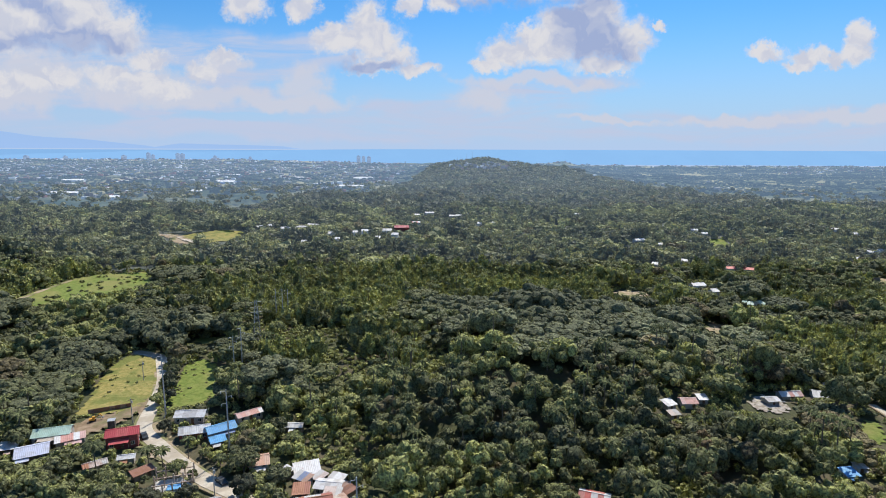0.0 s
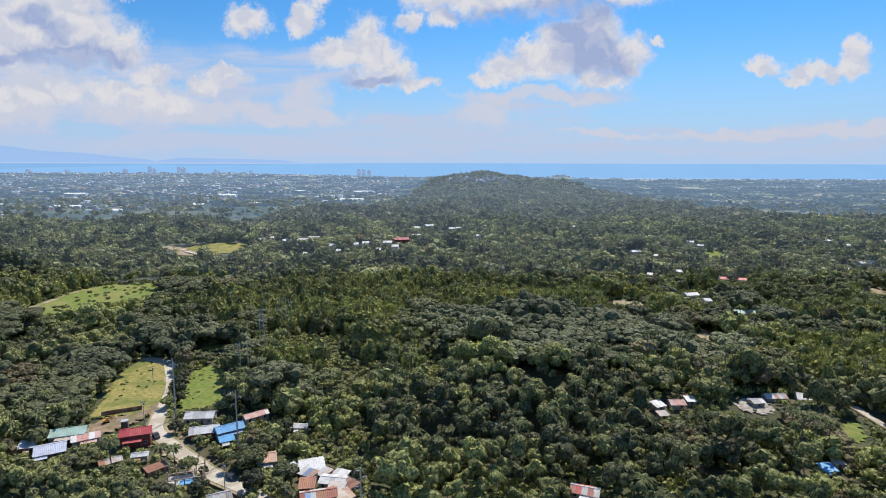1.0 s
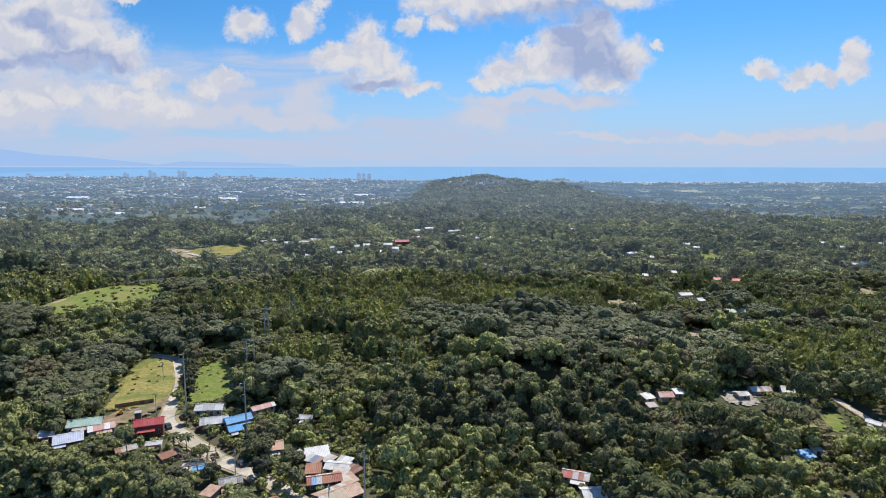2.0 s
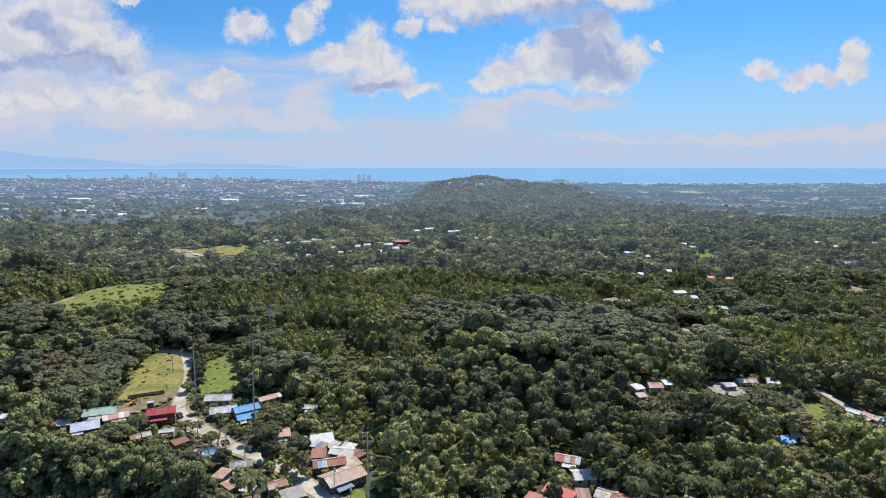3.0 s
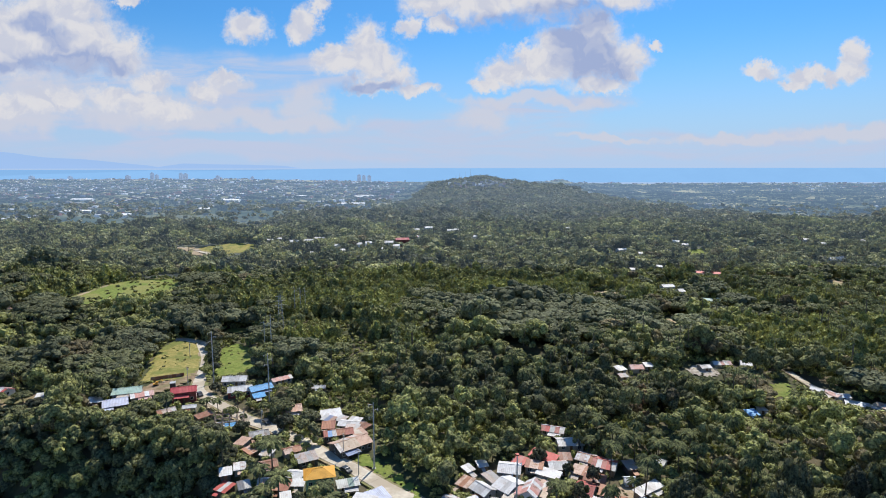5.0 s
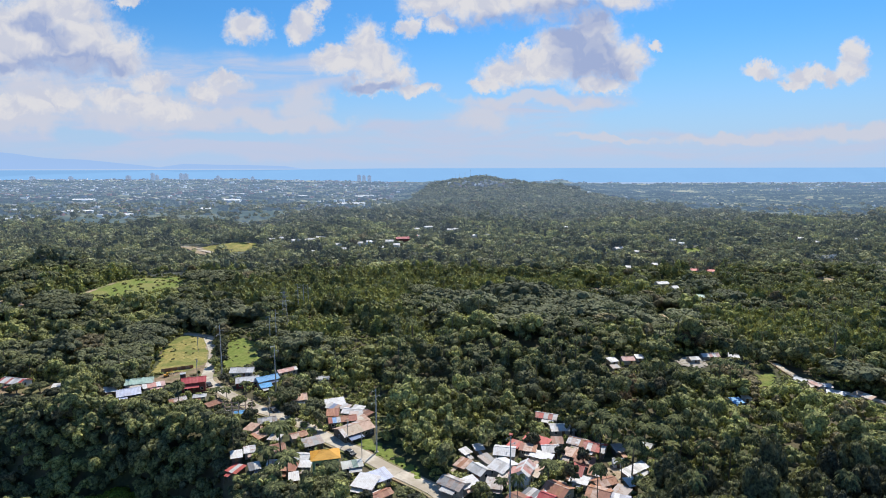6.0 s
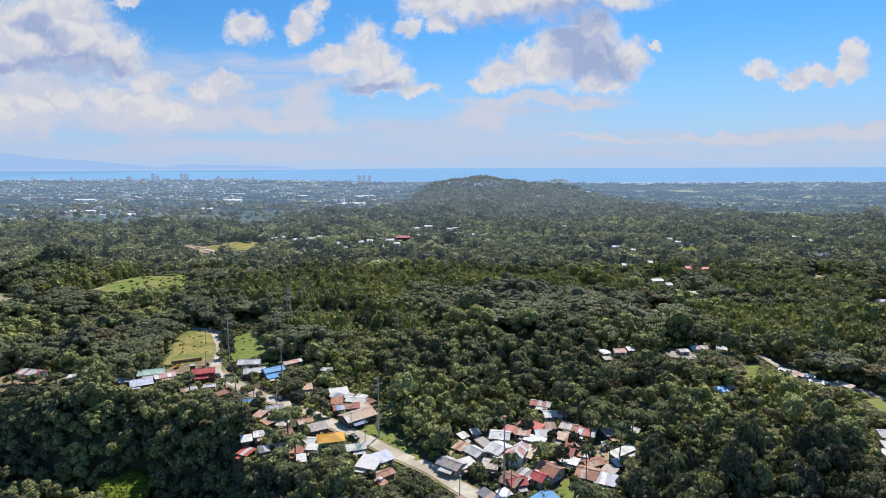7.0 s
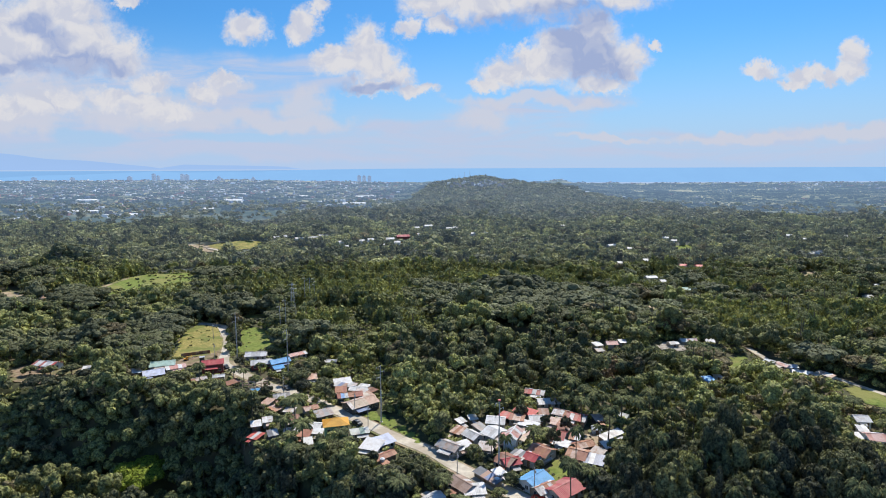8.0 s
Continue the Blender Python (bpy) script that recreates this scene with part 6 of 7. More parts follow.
NEAR = 152.0
LIME = (-101.0, 108.0)
x, y = spots(48, NEAR, 4.9, 1)
hue, size, palm = stand(x, y, 31)
rr = 3.15 * size
room = headroom(x, y, rr)
rng = np.random.RandomState(77)
rest = [[], [], [], [], []]
count = pcount = 0
village = np.min([np.hypot(x - f[0], y - f[1]) - f[3] for f in FOOT], axis=0)
order = np.argsort(y)
for i in order:
    high = (11.5 if village[i] > 9 else 7.5) * size[i] * rng.uniform(0.65, 1.35)
    r = rr[i]
    if room[i] < 1.2 or math.hypot(x[i] - LIME[0], y[i] - LIME[1]) < 10.5:
        continue
    if (79 - float(land(x[i], y[i])) - high) / (y[i] + 81) > 0.68:      # far down the slope under the flight
        if rng.uniform() < 0.5:
            for L, val in zip(rest, (x[i], y[i], high, r * 1.2, hue[i])):
                L.append(val)
        continue
    if village[i] < 6 and rng.uniform() < 0.35:
        palm[i] = True
    if room[i] < high:
        high = room[i]
        r = min(r, max(1.4, high * 0.75))
    if palm[i] and high > 4.5:
        if pcount < 95:
            palm_tree(rng.randint(3), x[i], y[i], high * 0.95, rng.uniform(3.0, 3.9), rng.uniform(0, 360))
            pcount += 1
    elif count < 255 and high > 3.2:
        k = rng.choice(5, p=[0.33, 0.31, 0.06, 0.12, 0.18] if x[i] > -38 else [0.56, 0.20, 0.10, 0.03, 0.11])
        tree(k, x[i], y[i], high, r * (1.25 if k == 3 else 0.8 if k == 2 else 1.0), rng.uniform(0, 360))
        count += 1
    else:
        for L, val in zip(rest, (x[i], y[i], high, r, hue[i])):
            L.append(val)
# trees crowded on the steep slope below the village
sx, sy = np.meshgrid(np.arange(-300, -18, 4.4), np.arange(-3, 25, 2.3))
sx, sy = (sx + rng.uniform(-1.6, 1.6, sx.shape)).ravel(), (sy + rng.uniform(-1.0, 1.0, sy.shape)).ravel()
sy = np.interp(sx, BROW_X, BROW_Y) - sy
sh, shue = rng.uniform(5.0, 11.5, len(sx)), np.clip(0.30 + 0.22 * swell(sx, sy, 60, 21) + rng.normal(size=len(sx)) * 0.2, 0, 1)
room = headroom(sx, sy, np.full(len(sx), 2.6))
for i in np.nonzero((room > 2.0) & (np.hypot(sx - LIME[0], sy - LIME[1]) > 8.5))[0]:
    for L, val in zip(rest, (sx[i], sy[i], min(sh[i], room[i]), rng.uniform(2.2, 4.2), shue[i])):
        L.append(val)
for i, (gx, gy, gh, gr) in enumerate(GARDEN_TREES):
    tree((0, 1, 4, 1, 3)[i % 5], gx, gy, gh, gr, i * 77.0)
for i, (gx, gy, gh, gr) in enumerate(GARDEN_PALMS):
    palm_tree(i % 3, gx, gy, gh * 1.12, gr * 1.35, i * 59.0)
lime = new("rain_tree")
tagged(lime, "wide flat-topped bright lime green tree", "tree")
lime.matrix_basis = pose(LIME[0], LIME[1], float(land(*LIME)) - 0.2, 0, 0, 40) @ Matrix.Diagonal((9.6, 9.6, 8.6, 1))
v, q = crown_shape(150, 60, 2200, 0.034, 0.80, 0.80, 0.22, 2, "umbrella", 0.16)
part("trunk", KINDS[3][3], lime, Matrix.Translation((0, 0, 1.35)))
part("crown", np_mesh("crown", v, q, [SHRUB], None, np.full(len(v), 0.6), True), lime, Matrix.Translation((0, 0, 1.35)))

# ---- big solitary trees
def big_tree(x, y, high, r, turn, label, name="rain_tree", seed=150, mat=None, shape="umbrella", tint=0.1, trunk=3):
    ob = new(name)
    tagged(ob, label, "tree")
    ob.matrix_basis = pose(x, y, float(land(x, y)) - 0.2, 0, 0, turn) @ Matrix.Diagonal((r, r, high / 1.85, 1))
    cv, cq = crown_shape(seed, 56, 1500, 0.036, 0.78, 0.80, 0.23, 2, shape, 0.16)
    up = Matrix.Translation((0, 0, 1.1))
    part("trunk", KINDS[trunk][3], ob, up)
    part("crown", np_mesh("crown", cv, cq, [mat or LEAF], None, np.full(len(cv), tint), True), ob, up)


big_tree(-226, 284, 17, 15.5, 20, "huge dark spreading rain tree beside a far lane", seed=151)
big_tree(-243, 292, 14, 10, 130, "dark spreading rain tree on the western hillside", seed=152)
big_tree(187, 150, 11, 13, 60, "wide dark flat-topped tree beside the lane", seed=153)
big_tree(203, 141, 10, 10, 10, "dark flat-topped tree beside the lane", seed=154)
big_tree(130, 180, 15.5, 5.2, 10, "tall tree with a bare trunk in the grass clearing", "broadleaf_tree", 155, trunk=0, shape="round")
big_tree(117, 205, 13, 6.5, 80, "brown-leaved tree above the rubble slope", "broadleaf_tree", 156, DRY_LEAF, tint=0.1, shape="round")
for dx_, dy_, dh_, dr_ in ((70, 146, 8, 2.6), (74, 150, 10, 3.0), (76, 157, 9, 2.8), (72, 141, 6, 2.6)):
    big_tree(dx_, dy_, dh_, dr_, dx_ * 9, "dead tree hung with brown dry vines", "broadleaf_tree", 157, DRY_LEAF, shape="round", tint=0.4, trunk=0)

# ---- the woods beyond, as joined meshes
MIDS = [with_index(crown_shape(200 + i, c, 84, 0.105, fl, sp, cl, 2, sh, 0.22)) for i, (c, fl, sp, cl, sh) in enumerate(((9, 0.80, 0.60, 0.37, "round"), (10, 0.74, 0.66, 0.34, "round"), (10, 0.78, 0.70, 0.33, "umbrella"), (7, 0.85, 0.50, 0.43, "round")))]
DOMES = [with_index(crown_shape(220 + i, c, 170, 0.055, fl, 0.76, cl, 2, sh, 0.15)) for i, (c, fl, cl, sh) in enumerate(((34, 0.82, 0.25, "umbrella"), (36, 0.76, 0.24, "umbrella"), (28, 0.84, 0.28, "round"), (38, 0.80, 0.24, "umbrella")))]
rest = [np.array(a) for a in rest]


def spire_shape(seed, tiers, cards, size):
    """A narrow leafy crown: tiers of leaf masses drawing in towards a tip, with loose sprays pointing up and out."""
    rng = np.random.RandomState(seed)
    v, q = np.zeros((0, 3)), np.zeros((0, 3), int)
    tz, tr = np.linspace(-0.62, 0.50, tiers), np.linspace(0.84, 0.46, tiers)
    mid = np.stack([rng.uniform(-0.30, 0.30, tiers), rng.uniform(-0.30, 0.30, tiers), tz], -1)
    for k in range(tiers):
        bv, bq = cube_ball(1)
        spin, _ = np.linalg.qr(rng.normal(size=(3, 3)))
        w = mid[k] + (bv @ (spin * np.sign(np.linalg.det(spin)))) * tr[k] * np.array([1, 1, 0.80]) * rng.uniform(0.75, 1.25, (len(bv), 1))
        q = np.concatenate([q, in_threes(bq) + len(v)])
        v = np.concatenate([v, w])
    lv = []
    for k in range(cards):
        j = rng.randint(tiers)
        a, up = rng.uniform(0, 6.283), rng.uniform(0.0, 0.9)
        d = np.array([math.cos(a) * (1 - 0.5 * up), math.sin(a) * (1 - 0.5 * up), up])
        s = mid[j] + d * tr[j] * rng.uniform(0.8, 1.15)
        t = np.cross(d, rng.normal(size=3))
        t /= np.linalg.norm(t)
        b = size * rng.uniform(0.7, 1.4)
        lv += [s - t * b * 0.7 - d * b * 0.4, s + t * b * 0.7 - d * b * 0.4, s + d * b + np.array([0, 0, 0.3 * b])]
    q = np.concatenate([q, np.arange(cards * 3).reshape(-1, 3) + len(v)])
    return np.concatenate([v, np.array(lv)]), q


SPIRES = [with_index(spire_shape(260 + i, 5, 36, 0.20)) for i in range(5)]
BUSH = [with_index(crown_shape(250 + i, 4, 30, 0.17, 0.9, 0.5, 0.45, 1, "round")) for i in range(3)]

# stands of wide domed crowns and of slender close trees: x, y, half width, half depth
DOMED = [(58, 262, 58, 50), (8, 292, 40, 22), (-152, 222, 26, 36), (-238, 305, 55, 18), (118, 232, 30, 22), (-120, 282, 44, 16), (190, 150, 26, 16), (-60, 205, 16, 14), (-190, 400, 50, 22), (150, 300, 30, 16)]
SLENDER = [(-5, 345, 150, 78), (-25, 236, 44, 22), (200, 235, 70, 40)]


def stand_kind(x, y):
    """0 mixed lumpy crowns, 1 wide domes, 2 slender trees, 3 low scrub."""
    kind = np.where((swell(x, y, 110, 73) > 0.05) & (y > 300), 2, 0)
    kind = np.where(swell(x, y, 95, 71) > 0.72, 1, kind)
    rim = 1 + 0.35 * swell(x, y, 26, 29)
    for group, k in ((SLENDER, 2), (DOMED, 1)):
        for ex, ey, ew, ed in group:
            kind = np.where(((x - ex) / ew) ** 2 + ((y - ey) / ed) ** 2 < rim, k, kind)
    for ex, ey, er in SCRUB:
        kind = np.where((x - ex) ** 2 + (y - ey) ** 2 < (er * (1.05 + 0.4 * swell(x, y, 9, 35))) ** 2, 3, kind)
    return kind


def woods(name, label, x, y, high, r, hue, shapes, mats, seed, shade=False, least=0.7, most=1.3):
    rng = np.random.RandomState(seed)
    which = rng.randint(len(shapes), size=len(x))
    deep = np.clip(high * 0.60, r * least, r * most)
    z = land(x, y) + high - 0.86 * deep
    return joined(name, label, shapes, which, x, y, z, r, deep, rng.uniform(0, 6.28, len(x)), hue, mats, shade)


def grow(y0, y1, gap, seed, tall, kind=None, wide=0.68, guarded=True):
    """Places, hue, palm or not, radius and height for the trees of one kind of stand."""
    x, y = spots(y0, y1, gap, seed)
    if kind is not None:
        ok = stand_kind(x, y) == kind
        x, y = x[ok], y[ok]
    hue, size, palm = stand(x, y, seed + 5)
    r = gap * wide * size
    rng = np.random.RandomState(seed + 9)
    high = tall * (0.6 + 0.4 * size) * rng.uniform(0.74, 1.26, len(x)) * (1 + 0.22 * swell(x, y, 48, 41))
    if guarded:
        room = headroom(x, y, r)
        ok = room > 1.2
        x, y, hue, palm, r, high, room = (a[ok] for a in (x, y, hue, palm, r, high, room))
        r = np.where(room < high, np.minimum(r, np.maximum(1.5, room * 0.8)), r)
        high = np.minimum(high, room)
    else:
        ok = np.ones(len(x), bool)
        for poly in CLEAR:
            ok &= ~inside(poly, x, y)
        x, y, hue, palm, r, high = (a[ok] for a in (x, y, hue, palm, r, high))
    return x, y, hue, palm, r, high


def palm_shapes(seed, fronds, segs):
    out = []
    for i in range(3):
        hv, hq = palm_head(seed + i, fronds, segs)
        tv, tq = tube_quads([(0.08, 0, -2.4), (0, 0, 0)], [0.06, 0.035], 4)
        out.append((np.concatenate([hv, tv]), np.concatenate([hq, tq + len(hv)]), np.concatenate([np.zeros(len(hq), int), np.ones(len(tq), int)])))
    return out


def grove(label, x, y, high, hue, shapes, seed, leaf):
    rng = np.random.RandomState(seed)
    n = len(x)
    joined("palm_grove", label, shapes, rng.randint(len(shapes), size=n), x, y, land(x, y) + high * 1.04, 3.5 * rng.uniform(0.85, 1.2, n),
           np.full(n, 3.6), rng.uniform(0, 6.28, n), hue % 1.0, [leaf, BARK], category="palms")


x, y, hue, palm, r, high = grow(NEAR, 430, 6.6, 2, 10.5, 0)
px, py, ph, phue = x[palm & (high > 5)], y[palm & (high > 5)], high[palm & (high > 5)], hue[palm & (high > 5)]
high = np.where(palm & (high > 5), high * 0.72, high)
x, y, hue, r, high = (np.concatenate([a, b]) for a, b in ((x, rest[0]), (y, rest[1]), (hue, rest[4]), (r, rest[3]), (high, rest[2])))
woods("woods", "dense mixed green tropical woods with lumpy crowns", x, y, high, r, hue, MIDS, [LEAF], 51, True)
x, y, hue, palm, r, high = grow(NEAR, 430, 8.8, 14, 11.5, 1, 0.80)
hue = np.where(hue < 1.5, np.where(swell(x, y, 60, 45) > 0.45, hue * 0.6 + 2.0, hue * 0.32), hue)
woods("woods", "stands of wide domed grey-green trees", x, y, high, r, hue, DOMES, [LEAF], 54, True, 0.5, 0.85)
x, y, hue, palm, r, high = grow(NEAR, 430, 6.8, 17, 6.5, 1, 0.55)
woods("shrubs", "dark undergrowth among the wide domed trees", x, y, high, r, hue % 2.0 * 0.5, BUSH, [LEAF], 58, True, 0.8, 1.3)
x, y, hue, palm, r, high = grow(NEAR, 430, 4.5, 15, 9.0, 2, 0.62)
hue = hue % 2.0
woods("woods", "close stands of slender green trees", x, y, high, np.clip(r, 1.7, 3.6), np.clip(hue + 0.14, 0, 1), SPIRES, [LEAF], 55, False, 0.9, 1.35)
x, y, hue, palm, r, high = grow(NEAR - 8, 430, 3.1, 16, 3.6, 3, 0.72)
woods("shrubs", "bright green scrub in the gullies", x, y, high, r, np.clip(hue % 2.0 + 0.35, 0, 1), BUSH, [LEAF], 56, True, 0.5, 0.9)
x, y, hue, palm, r, high = grow(NEAR, 430, 6.4, 18, 12.5)
rng = np.random.RandomState(64)
ok = (high > 6) & (stand_kind(x, y) != 1) & (rng.uniform(size=len(x)) < np.clip(0.06 + 0.22 * swell(x, y, 90, 24) + 0.26 * smooth(x, 40, 130) * (1 - smooth(y, 260, 400)), 0.02, 0.6))
px, py, ph, phue = (np.concatenate([a, b[ok]]) for a, b in ((px, x), (py, y), (ph, high), (phue, hue)))
grove("coconut palms standing out of the woods", px, py, ph, phue, palm_shapes(60, 13, 2), 5, PALM_LEAF)

# low growth that fills the yards and verges between the houses
x, y = spots(52, 215, 3.3, 12)
v = np.min([np.hypot(x - f[0], y - f[1]) - f[3] for f in FOOT], axis=0)
for line, width in LANES[:2]:
    v = np.minimum(v, np.min([np.hypot(x - a, y - b) for a, b in line[::3]], axis=0) + 2)
x, y = x[v < 26], y[v < 26]
rng = np.random.RandomState(91)
hx, hy = [], []
for poly in CLEAR:
    mid = np.mean(poly, axis=0)
    if mid[1] > 430:
        continue
    for i, a in enumerate(poly):
        a, b = np.array(a), np.array(poly[(i + 1) % len(poly)])
        out = np.array([b[1] - a[1], a[0] - b[0]]) / np.hypot(*(b - a))
        out = out if (a - mid) @ out > 0 else -out
        for k in range(int(np.hypot(*(b - a)) * 1.1)):
            e = a + (b - a) * rng.uniform() + out * rng.uniform(0.3, 4.5)
            hx.append(e[0])
            hy.append(e[1])
x, y = np.concatenate([x, hx]), np.concatenate([y, hy])
r = rng.uniform(1.2, 2.3, len(x))
room = headroom(x, y, r)
ok = (room > 0.9) & (rng.uniform(size=len(x)) < 0.80)
x, y, r, room = x[ok], y[ok], r[ok], room[ok]
high = np.minimum(room, rng.uniform(1.6, 4.2, len(x)))
joined("shrubs", "garden shrubs and low green growth between the houses", BUSH, rng.randint(3, size=len(x)), x, y, land(x, y) + high * 0.5, r, high * 0.62, rng.uniform(0, 6.28, len(x)), rng.uniform(0.2, 1, len(x)), [LEAF], True, category="shrubs")

rng = np.random.RandomState(17)
sx, sy, sr = [], [], []
for poly in CLEAR:
    mid, wide = np.mean(poly, axis=0), np.ptp(np.array(poly), axis=0)
    if 130 < mid[1] < 180 or mid[1] > 430:
        continue
    n = int(wide[0] * wide[1] * (0.10 if mid[1] < 130 else 0.035 if wide[0] > 45 else 0.05))
    u = mid + rng.uniform(-0.5, 0.5, (n, 2)) * wide
    u = u[inside(poly, u[:, 0], u[:, 1]) & (swell(u[:, 0], u[:, 1], 14, 61) > -0.1)]
    sx, sy, sr = sx + list(u[:, 0]), sy + list(u[:, 1]), sr + list(rng.uniform(0.4, 1.0, len(u)) * (2.7 if wide[0] > 45 else 1.2))
sx, sy, sr = np.array(sx), np.array(sy), np.array(sr)
joined("shrubs", "scattered bushes and tufts in the grass clearings", BUSH, rng.randint(3, size=len(sx)), sx, sy, land(sx, sy) + sr * 0.35, sr, sr * 0.6, rng.uniform(0, 6.28, len(sx)), rng.uniform(0.3, 1, len(sx)), [LEAF], True, category="shrubs")

# ---- the far woods
FAR_SPIRES = [with_index(spire_shape(310 + i, 3, 10, 0.32)) for i in range(5)]
FARS = [with_index(crown_shape(300 + i, 5, 40, 0.15, 0.74, 0.55, 0.44, 1, "round", 0.2)) for i in range(5)]
for kind, gap, tall, wide, shapes, least, most, label, seed in ((0, 9.2, 11.5, 0.70, FARS, 0.7, 1.1, "dense green tropical woods on rolling land", 3), (1, 11.5, 12.0, 0.80, FARS, 0.5, 0.8, "wide domed trees on rolling land", 23),
                                                                (2, 6.2, 9.5, 0.62, FAR_SPIRES, 0.8, 1.2, "close slender trees on rolling land", 24)):
    x, y, hue, palm, r, high = grow(430, 930, gap, seed, tall, kind, wide)
    if kind == 0:
        grove("far coconut palms among the woods", x[palm], y[palm], high[palm] * 1.1, hue[palm], palm_shapes(70, 9, 2), 6, HAZED_PALM)
        high = np.where(palm, high * 0.75, high)
    if kind == 2:
        hue = hue % 2.0
    woods("woods", label, x, y, high, r, hue, shapes, [HAZED_HILL_LEAF], 52 + kind, kind != 2, least, most)
x, y, hue, palm, r, high = grow(430, 930, 9.0, 26, 13.0)
rng = np.random.RandomState(65)
ok = (high > 7) & (rng.uniform(size=len(x)) < np.clip(0.08 + 0.25 * swell(x, y, 170, 27) + 0.18 * smooth(x, 0, 200), 0.02, 0.5))
grove("coconut palms on the far slopes", x[ok], y[ok], high[ok], hue[ok], palm_shapes(75, 8, 2), 8, HAZED_PALM)
x, y, hue, palm, r, high = grow(930, 1800, 12.6, 4, 12.0, None, 0.68, False)
TINY = [with_index(crown_shape(400 + i, 4, 18, 0.15, 0.78, 0.45, 0.52, 1, "round")) for i in range(5)]
rng = np.random.RandomState(3)
past = y - woods_edge(x, y) - 60 * swell(x, y, 300, 33)
ok = (past < 0) | (rng.uniform(size=len(x)) < np.where(x < 0, 0.14, 0.08))
x, y, hue, r, high = (a[ok] for a in (x, y, hue, r, high))
woods("far_woods", "hazy green woods towards the coast", x, y, high, r * 1.1, hue, TINY, [HAZED_MID_WOOD], 53, True)
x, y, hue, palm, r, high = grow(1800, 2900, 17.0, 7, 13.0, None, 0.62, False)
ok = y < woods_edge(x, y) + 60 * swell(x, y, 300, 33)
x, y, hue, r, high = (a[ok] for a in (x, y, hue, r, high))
woods("far_woods", "hazy woods on the far hill and its shoulder", x, y, high, r * 1.1, hue, TINY, [HAZED_MID_WOOD], 57, True)
x, y = spots(1250, 4300, 25.0, 6)
rng = np.random.RandomState(8)
ok = (y > woods_edge(x, y) + 150) & (swell(x, y, 260, 36) + rng.normal(size=len(x)) * 0.5 > -0.5)
x, y = x[ok], y[ok]
n = len(x)
KNOB = [(v * rng.uniform(0.7, 1.2, (len(v), 1)), q, np.zeros(6, int)) for v, q in [cube_ball(1)] * 4]
wide = rng.uniform(6, 15, n) * (0.7 + 0.3 * smooth(y, 1400, 2600))
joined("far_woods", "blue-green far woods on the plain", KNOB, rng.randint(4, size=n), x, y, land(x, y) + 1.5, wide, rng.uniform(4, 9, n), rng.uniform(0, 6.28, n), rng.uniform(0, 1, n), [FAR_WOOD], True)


# ---------------------------------------------------------------- the far town on the coastal plain
def far_boxes(name, label, x, y, w, d, h, mat):
    n = len(x)
    z = land(x, y)
    c = np.array([(-.5, -.5, 0), (.5, -.5, 0), (.5, .5, 0), (-.5, .5, 0), (-.5, -.5, 1), (.5, -.5, 1), (.5, .5, 1), (-.5, .5, 1)])
    V = np.stack([x[:, None] + c[:, 0] * w[:, None], y[:, None] + c[:, 1] * d[:, None], z[:, None] - 2 + c[:, 2] * (h[:, None] + 2)], -1).reshape(-1, 3)
    f = np.array([[4, 5, 6, 7], [0, 1, 5, 4], [1, 2, 6, 5], [2, 3, 7, 6], [3, 0, 4, 7]])
    Q = (f[None] + (np.arange(n) * 8)[:, None, None]).reshape(-1, 4)
    ob = new(name, np_mesh(name, V, Q, [mat]))
    return tagged(ob, label, "town", kind="stuff")


rng = np.random.RandomState(19)
n = 34000
y = 1000 + 3680 * rng.uniform(size=n) ** 0.85
x = rng.uniform(-1, 1, n) * (y * 0.80)
bearing = x / (y + 40)
town = swell(x, y, 420, 61) * 0.5 + swell(x, y, 150, 62) * 0.35
west = smooth(-bearing, 0.03, 0.12) * np.clip(0.14 + 0.55 * town + 0.3 * smooth(y, 1500, 3000) - 0.35 * (1 - smooth(y - woods_edge(x, y), 80, 420)), 0, 1)
east = smooth(bearing, 0.50, 0.62) * smooth(y, 2900, 3200) * (1 - smooth(y, 3900, 4200)) * np.clip(0.2 + 0.6 * town, 0, 1) + smooth(y, 4400, 4600) * smooth(bearing, 0.12, 0.18) * 0.35
spread = 0.012 * smooth(bearing, 0.1, 0.3)
keep = (y > woods_edge(x, y) + 40) & (rng.uniform(size=n) < np.maximum(np.maximum(west, east), spread))
x, y = x[keep], y[keep]
n = len(x)
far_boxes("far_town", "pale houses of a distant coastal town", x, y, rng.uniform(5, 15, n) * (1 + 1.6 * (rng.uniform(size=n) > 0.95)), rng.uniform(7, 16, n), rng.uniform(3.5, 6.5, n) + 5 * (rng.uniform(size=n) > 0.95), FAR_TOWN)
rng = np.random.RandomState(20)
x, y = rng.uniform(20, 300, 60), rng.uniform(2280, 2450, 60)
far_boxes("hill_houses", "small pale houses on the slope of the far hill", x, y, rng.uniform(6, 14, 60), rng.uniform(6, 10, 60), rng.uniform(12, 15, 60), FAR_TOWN)


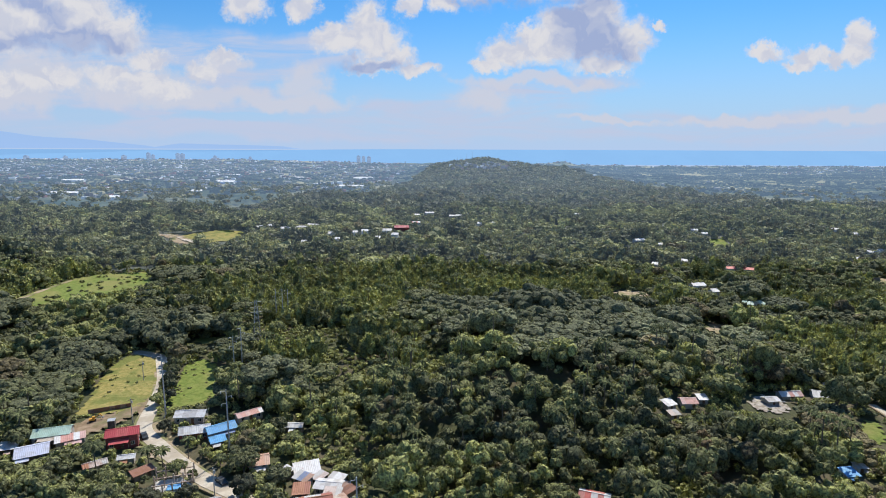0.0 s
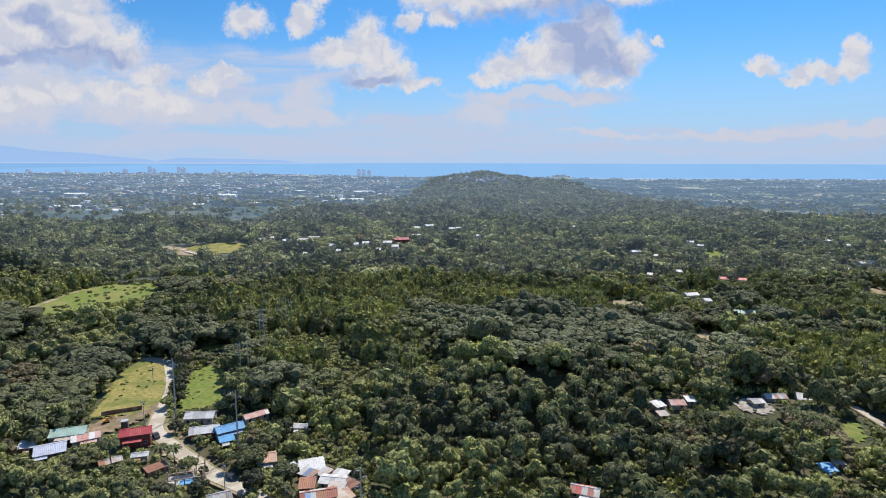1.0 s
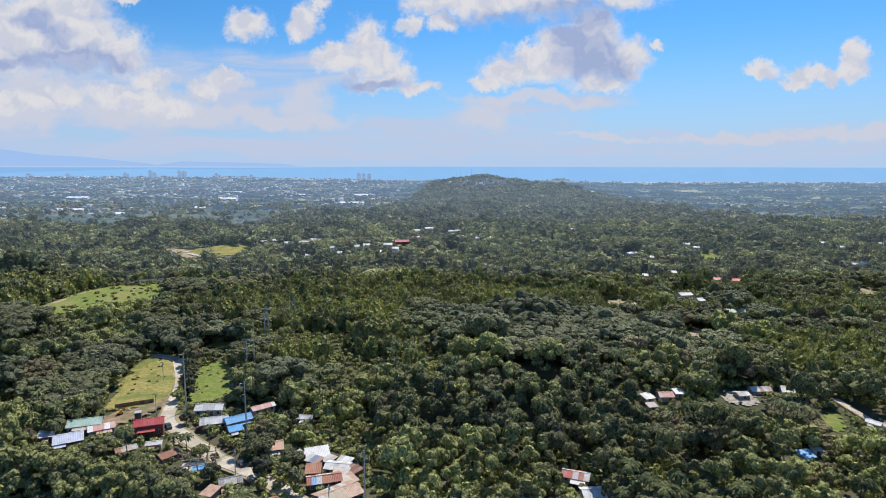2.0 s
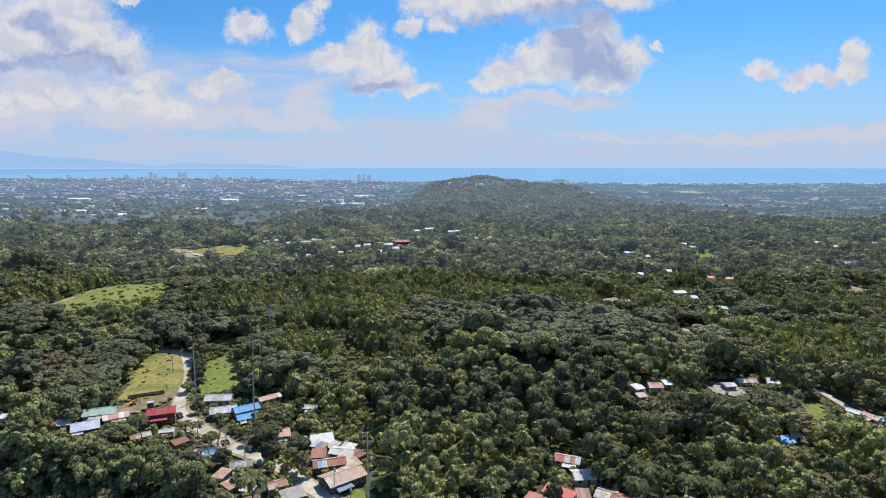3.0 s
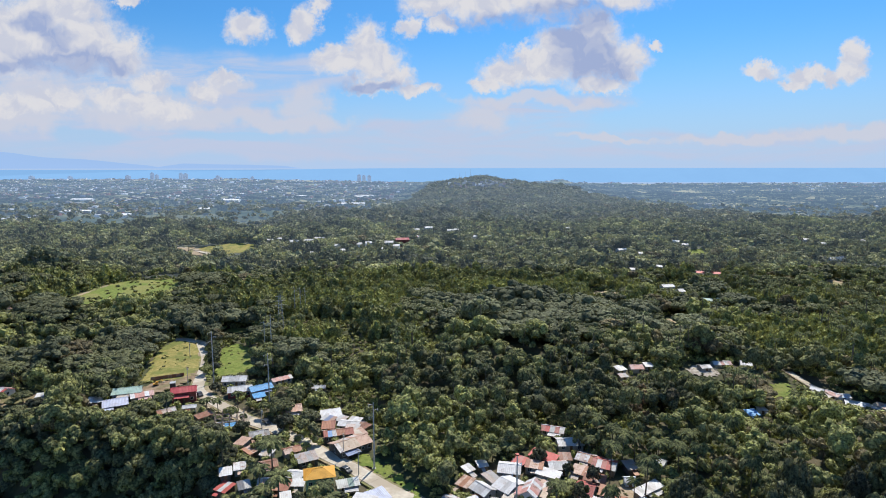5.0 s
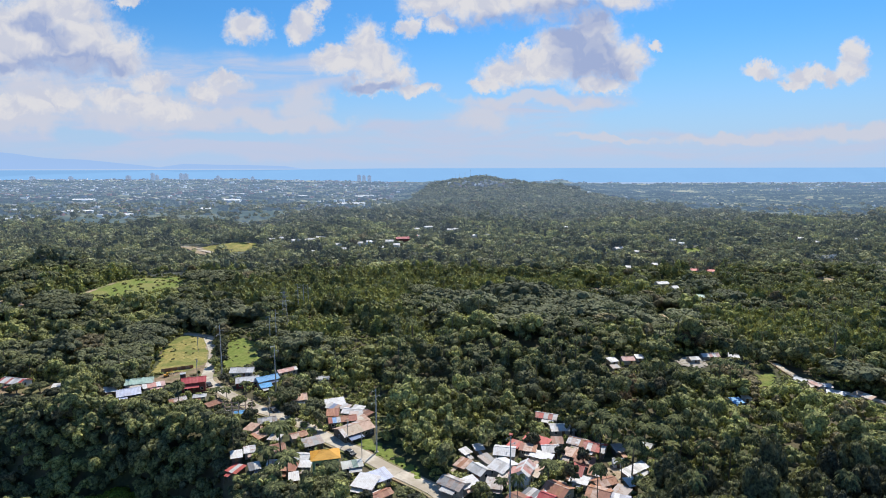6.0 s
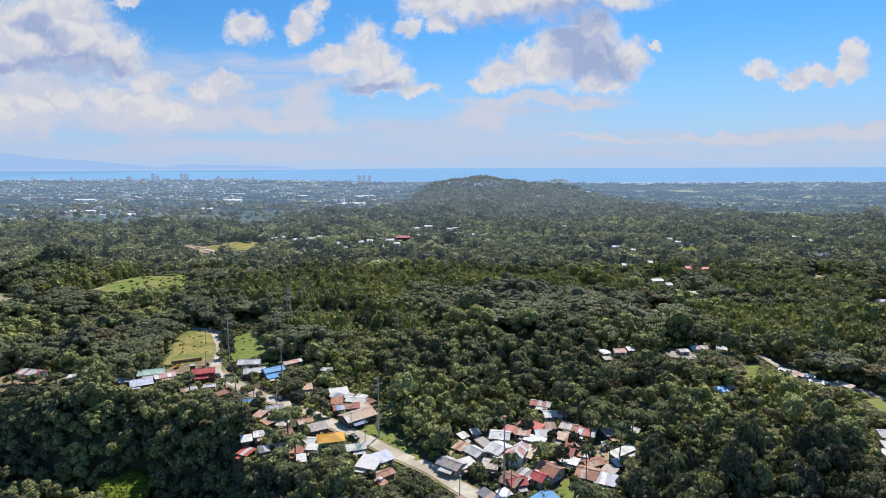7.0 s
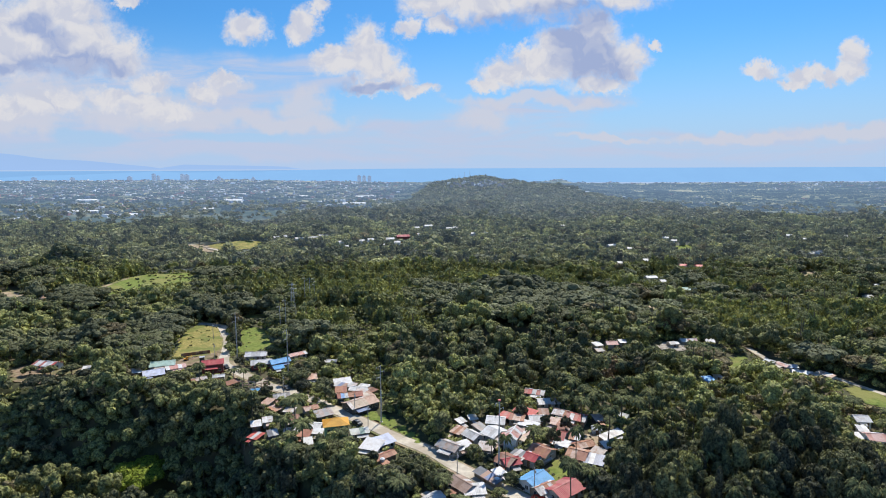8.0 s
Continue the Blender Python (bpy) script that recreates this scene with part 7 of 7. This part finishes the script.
def warehouse(x, y, w, d, h, label):
    z = float(land(x, y))
    base = new("warehouse")
    base.matrix_basis = pose(x, y, z)
    tagged(base, label, "building")
    part("wall", box_mesh("wall", (-w / 2, -d / 2, -3), (w / 2, d / 2, h), FAR_TOWN), base)
    bm = bmesh.new()
    pts = [(-w / 2 - 1, -d / 2 - 1, h), (w / 2 + 1, -d / 2 - 1, h), (w / 2 + 1, 0, h + d * 0.12), (-w / 2 - 1, 0, h + d * 0.12), (w / 2 + 1, d / 2 + 1, h), (-w / 2 - 1, d / 2 + 1, h)]
    vs = [bm.verts.new(p) for p in pts]
    bm.faces.new((vs[0], vs[1], vs[2], vs[3]))
    bm.faces.new((vs[3], vs[2], vs[4], vs[5]))
    part("roof", bm_mesh("roof", bm, FAR_ROOF), base)


for wx, wy, ww in ((-830, 1290, 66), (-705, 1262, 26), (-262, 1640, 80), (-590, 1420, 30), (-500, 1600, 56), (-700, 1900, 60), (-380, 1900, 44), (-1250, 2000, 70), (-300, 2150, 50), (-560, 2250, 60), (-860, 2400, 70)):
    warehouse(wx, wy, ww, 26, 5, "long white-roofed hall on the far plain")


def mast(x, y, high):
    base = new("antenna_mast")
    base.matrix_basis = pose(x, y, float(land(x, y)) - 1)
    tagged(base, "thin antenna mast on top of the far hill", "mast")
    for k, (r1, r2) in enumerate(((1.0, 0.8), (0.75, 0.5))):
        bm = bmesh.new()
        tube(bm, (0, 0, high * k / 2), (0, 0, high * (k + 1) / 2), r1, r2, 6)
        part("mast_section", bm_mesh("mast_section", bm, HAZED_TOWER), base)


for mx_, mh_ in ((78, 34), (104, 36), (128, 42), (62, 32)):
    mast(mx_, 2630.0, mh_)


def high_rise(x, w, h, label):
    y = 4560.0
    z = float(land(x, y))
    base = new("high_rise")
    base.matrix_basis = pose(x, y, z)
    tagged(base, label, "tower block")
    part("tower", box_mesh("tower", (-w / 2, -15, -5), (w / 2, 15, h), HAZED_TOWER, 1.0), base)
    part("roof_house", box_mesh("roof_house", (-w / 4, -8, h), (w / 5, 8, h + 6), HAZED_TOWER), base)
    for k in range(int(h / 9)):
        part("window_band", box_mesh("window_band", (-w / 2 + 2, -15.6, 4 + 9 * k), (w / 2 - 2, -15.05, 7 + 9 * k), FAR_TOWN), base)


for hx, hw, hh in ((-2260, 26, 62), (-2225, 22, 40), (-2035, 30, 58), (-2000, 34, 55), (-2450, 40, 36), (-650, 34, 62), (-612, 30, 60), (-570, 34, 62), (-2900, 30, 34), (-1750, 30, 30), (-1480, 24, 30), (-3200, 40, 30)):
    high_rise(hx, hw * 0.75, hh * 0.85, "blue-grey tower block on the far skyline")
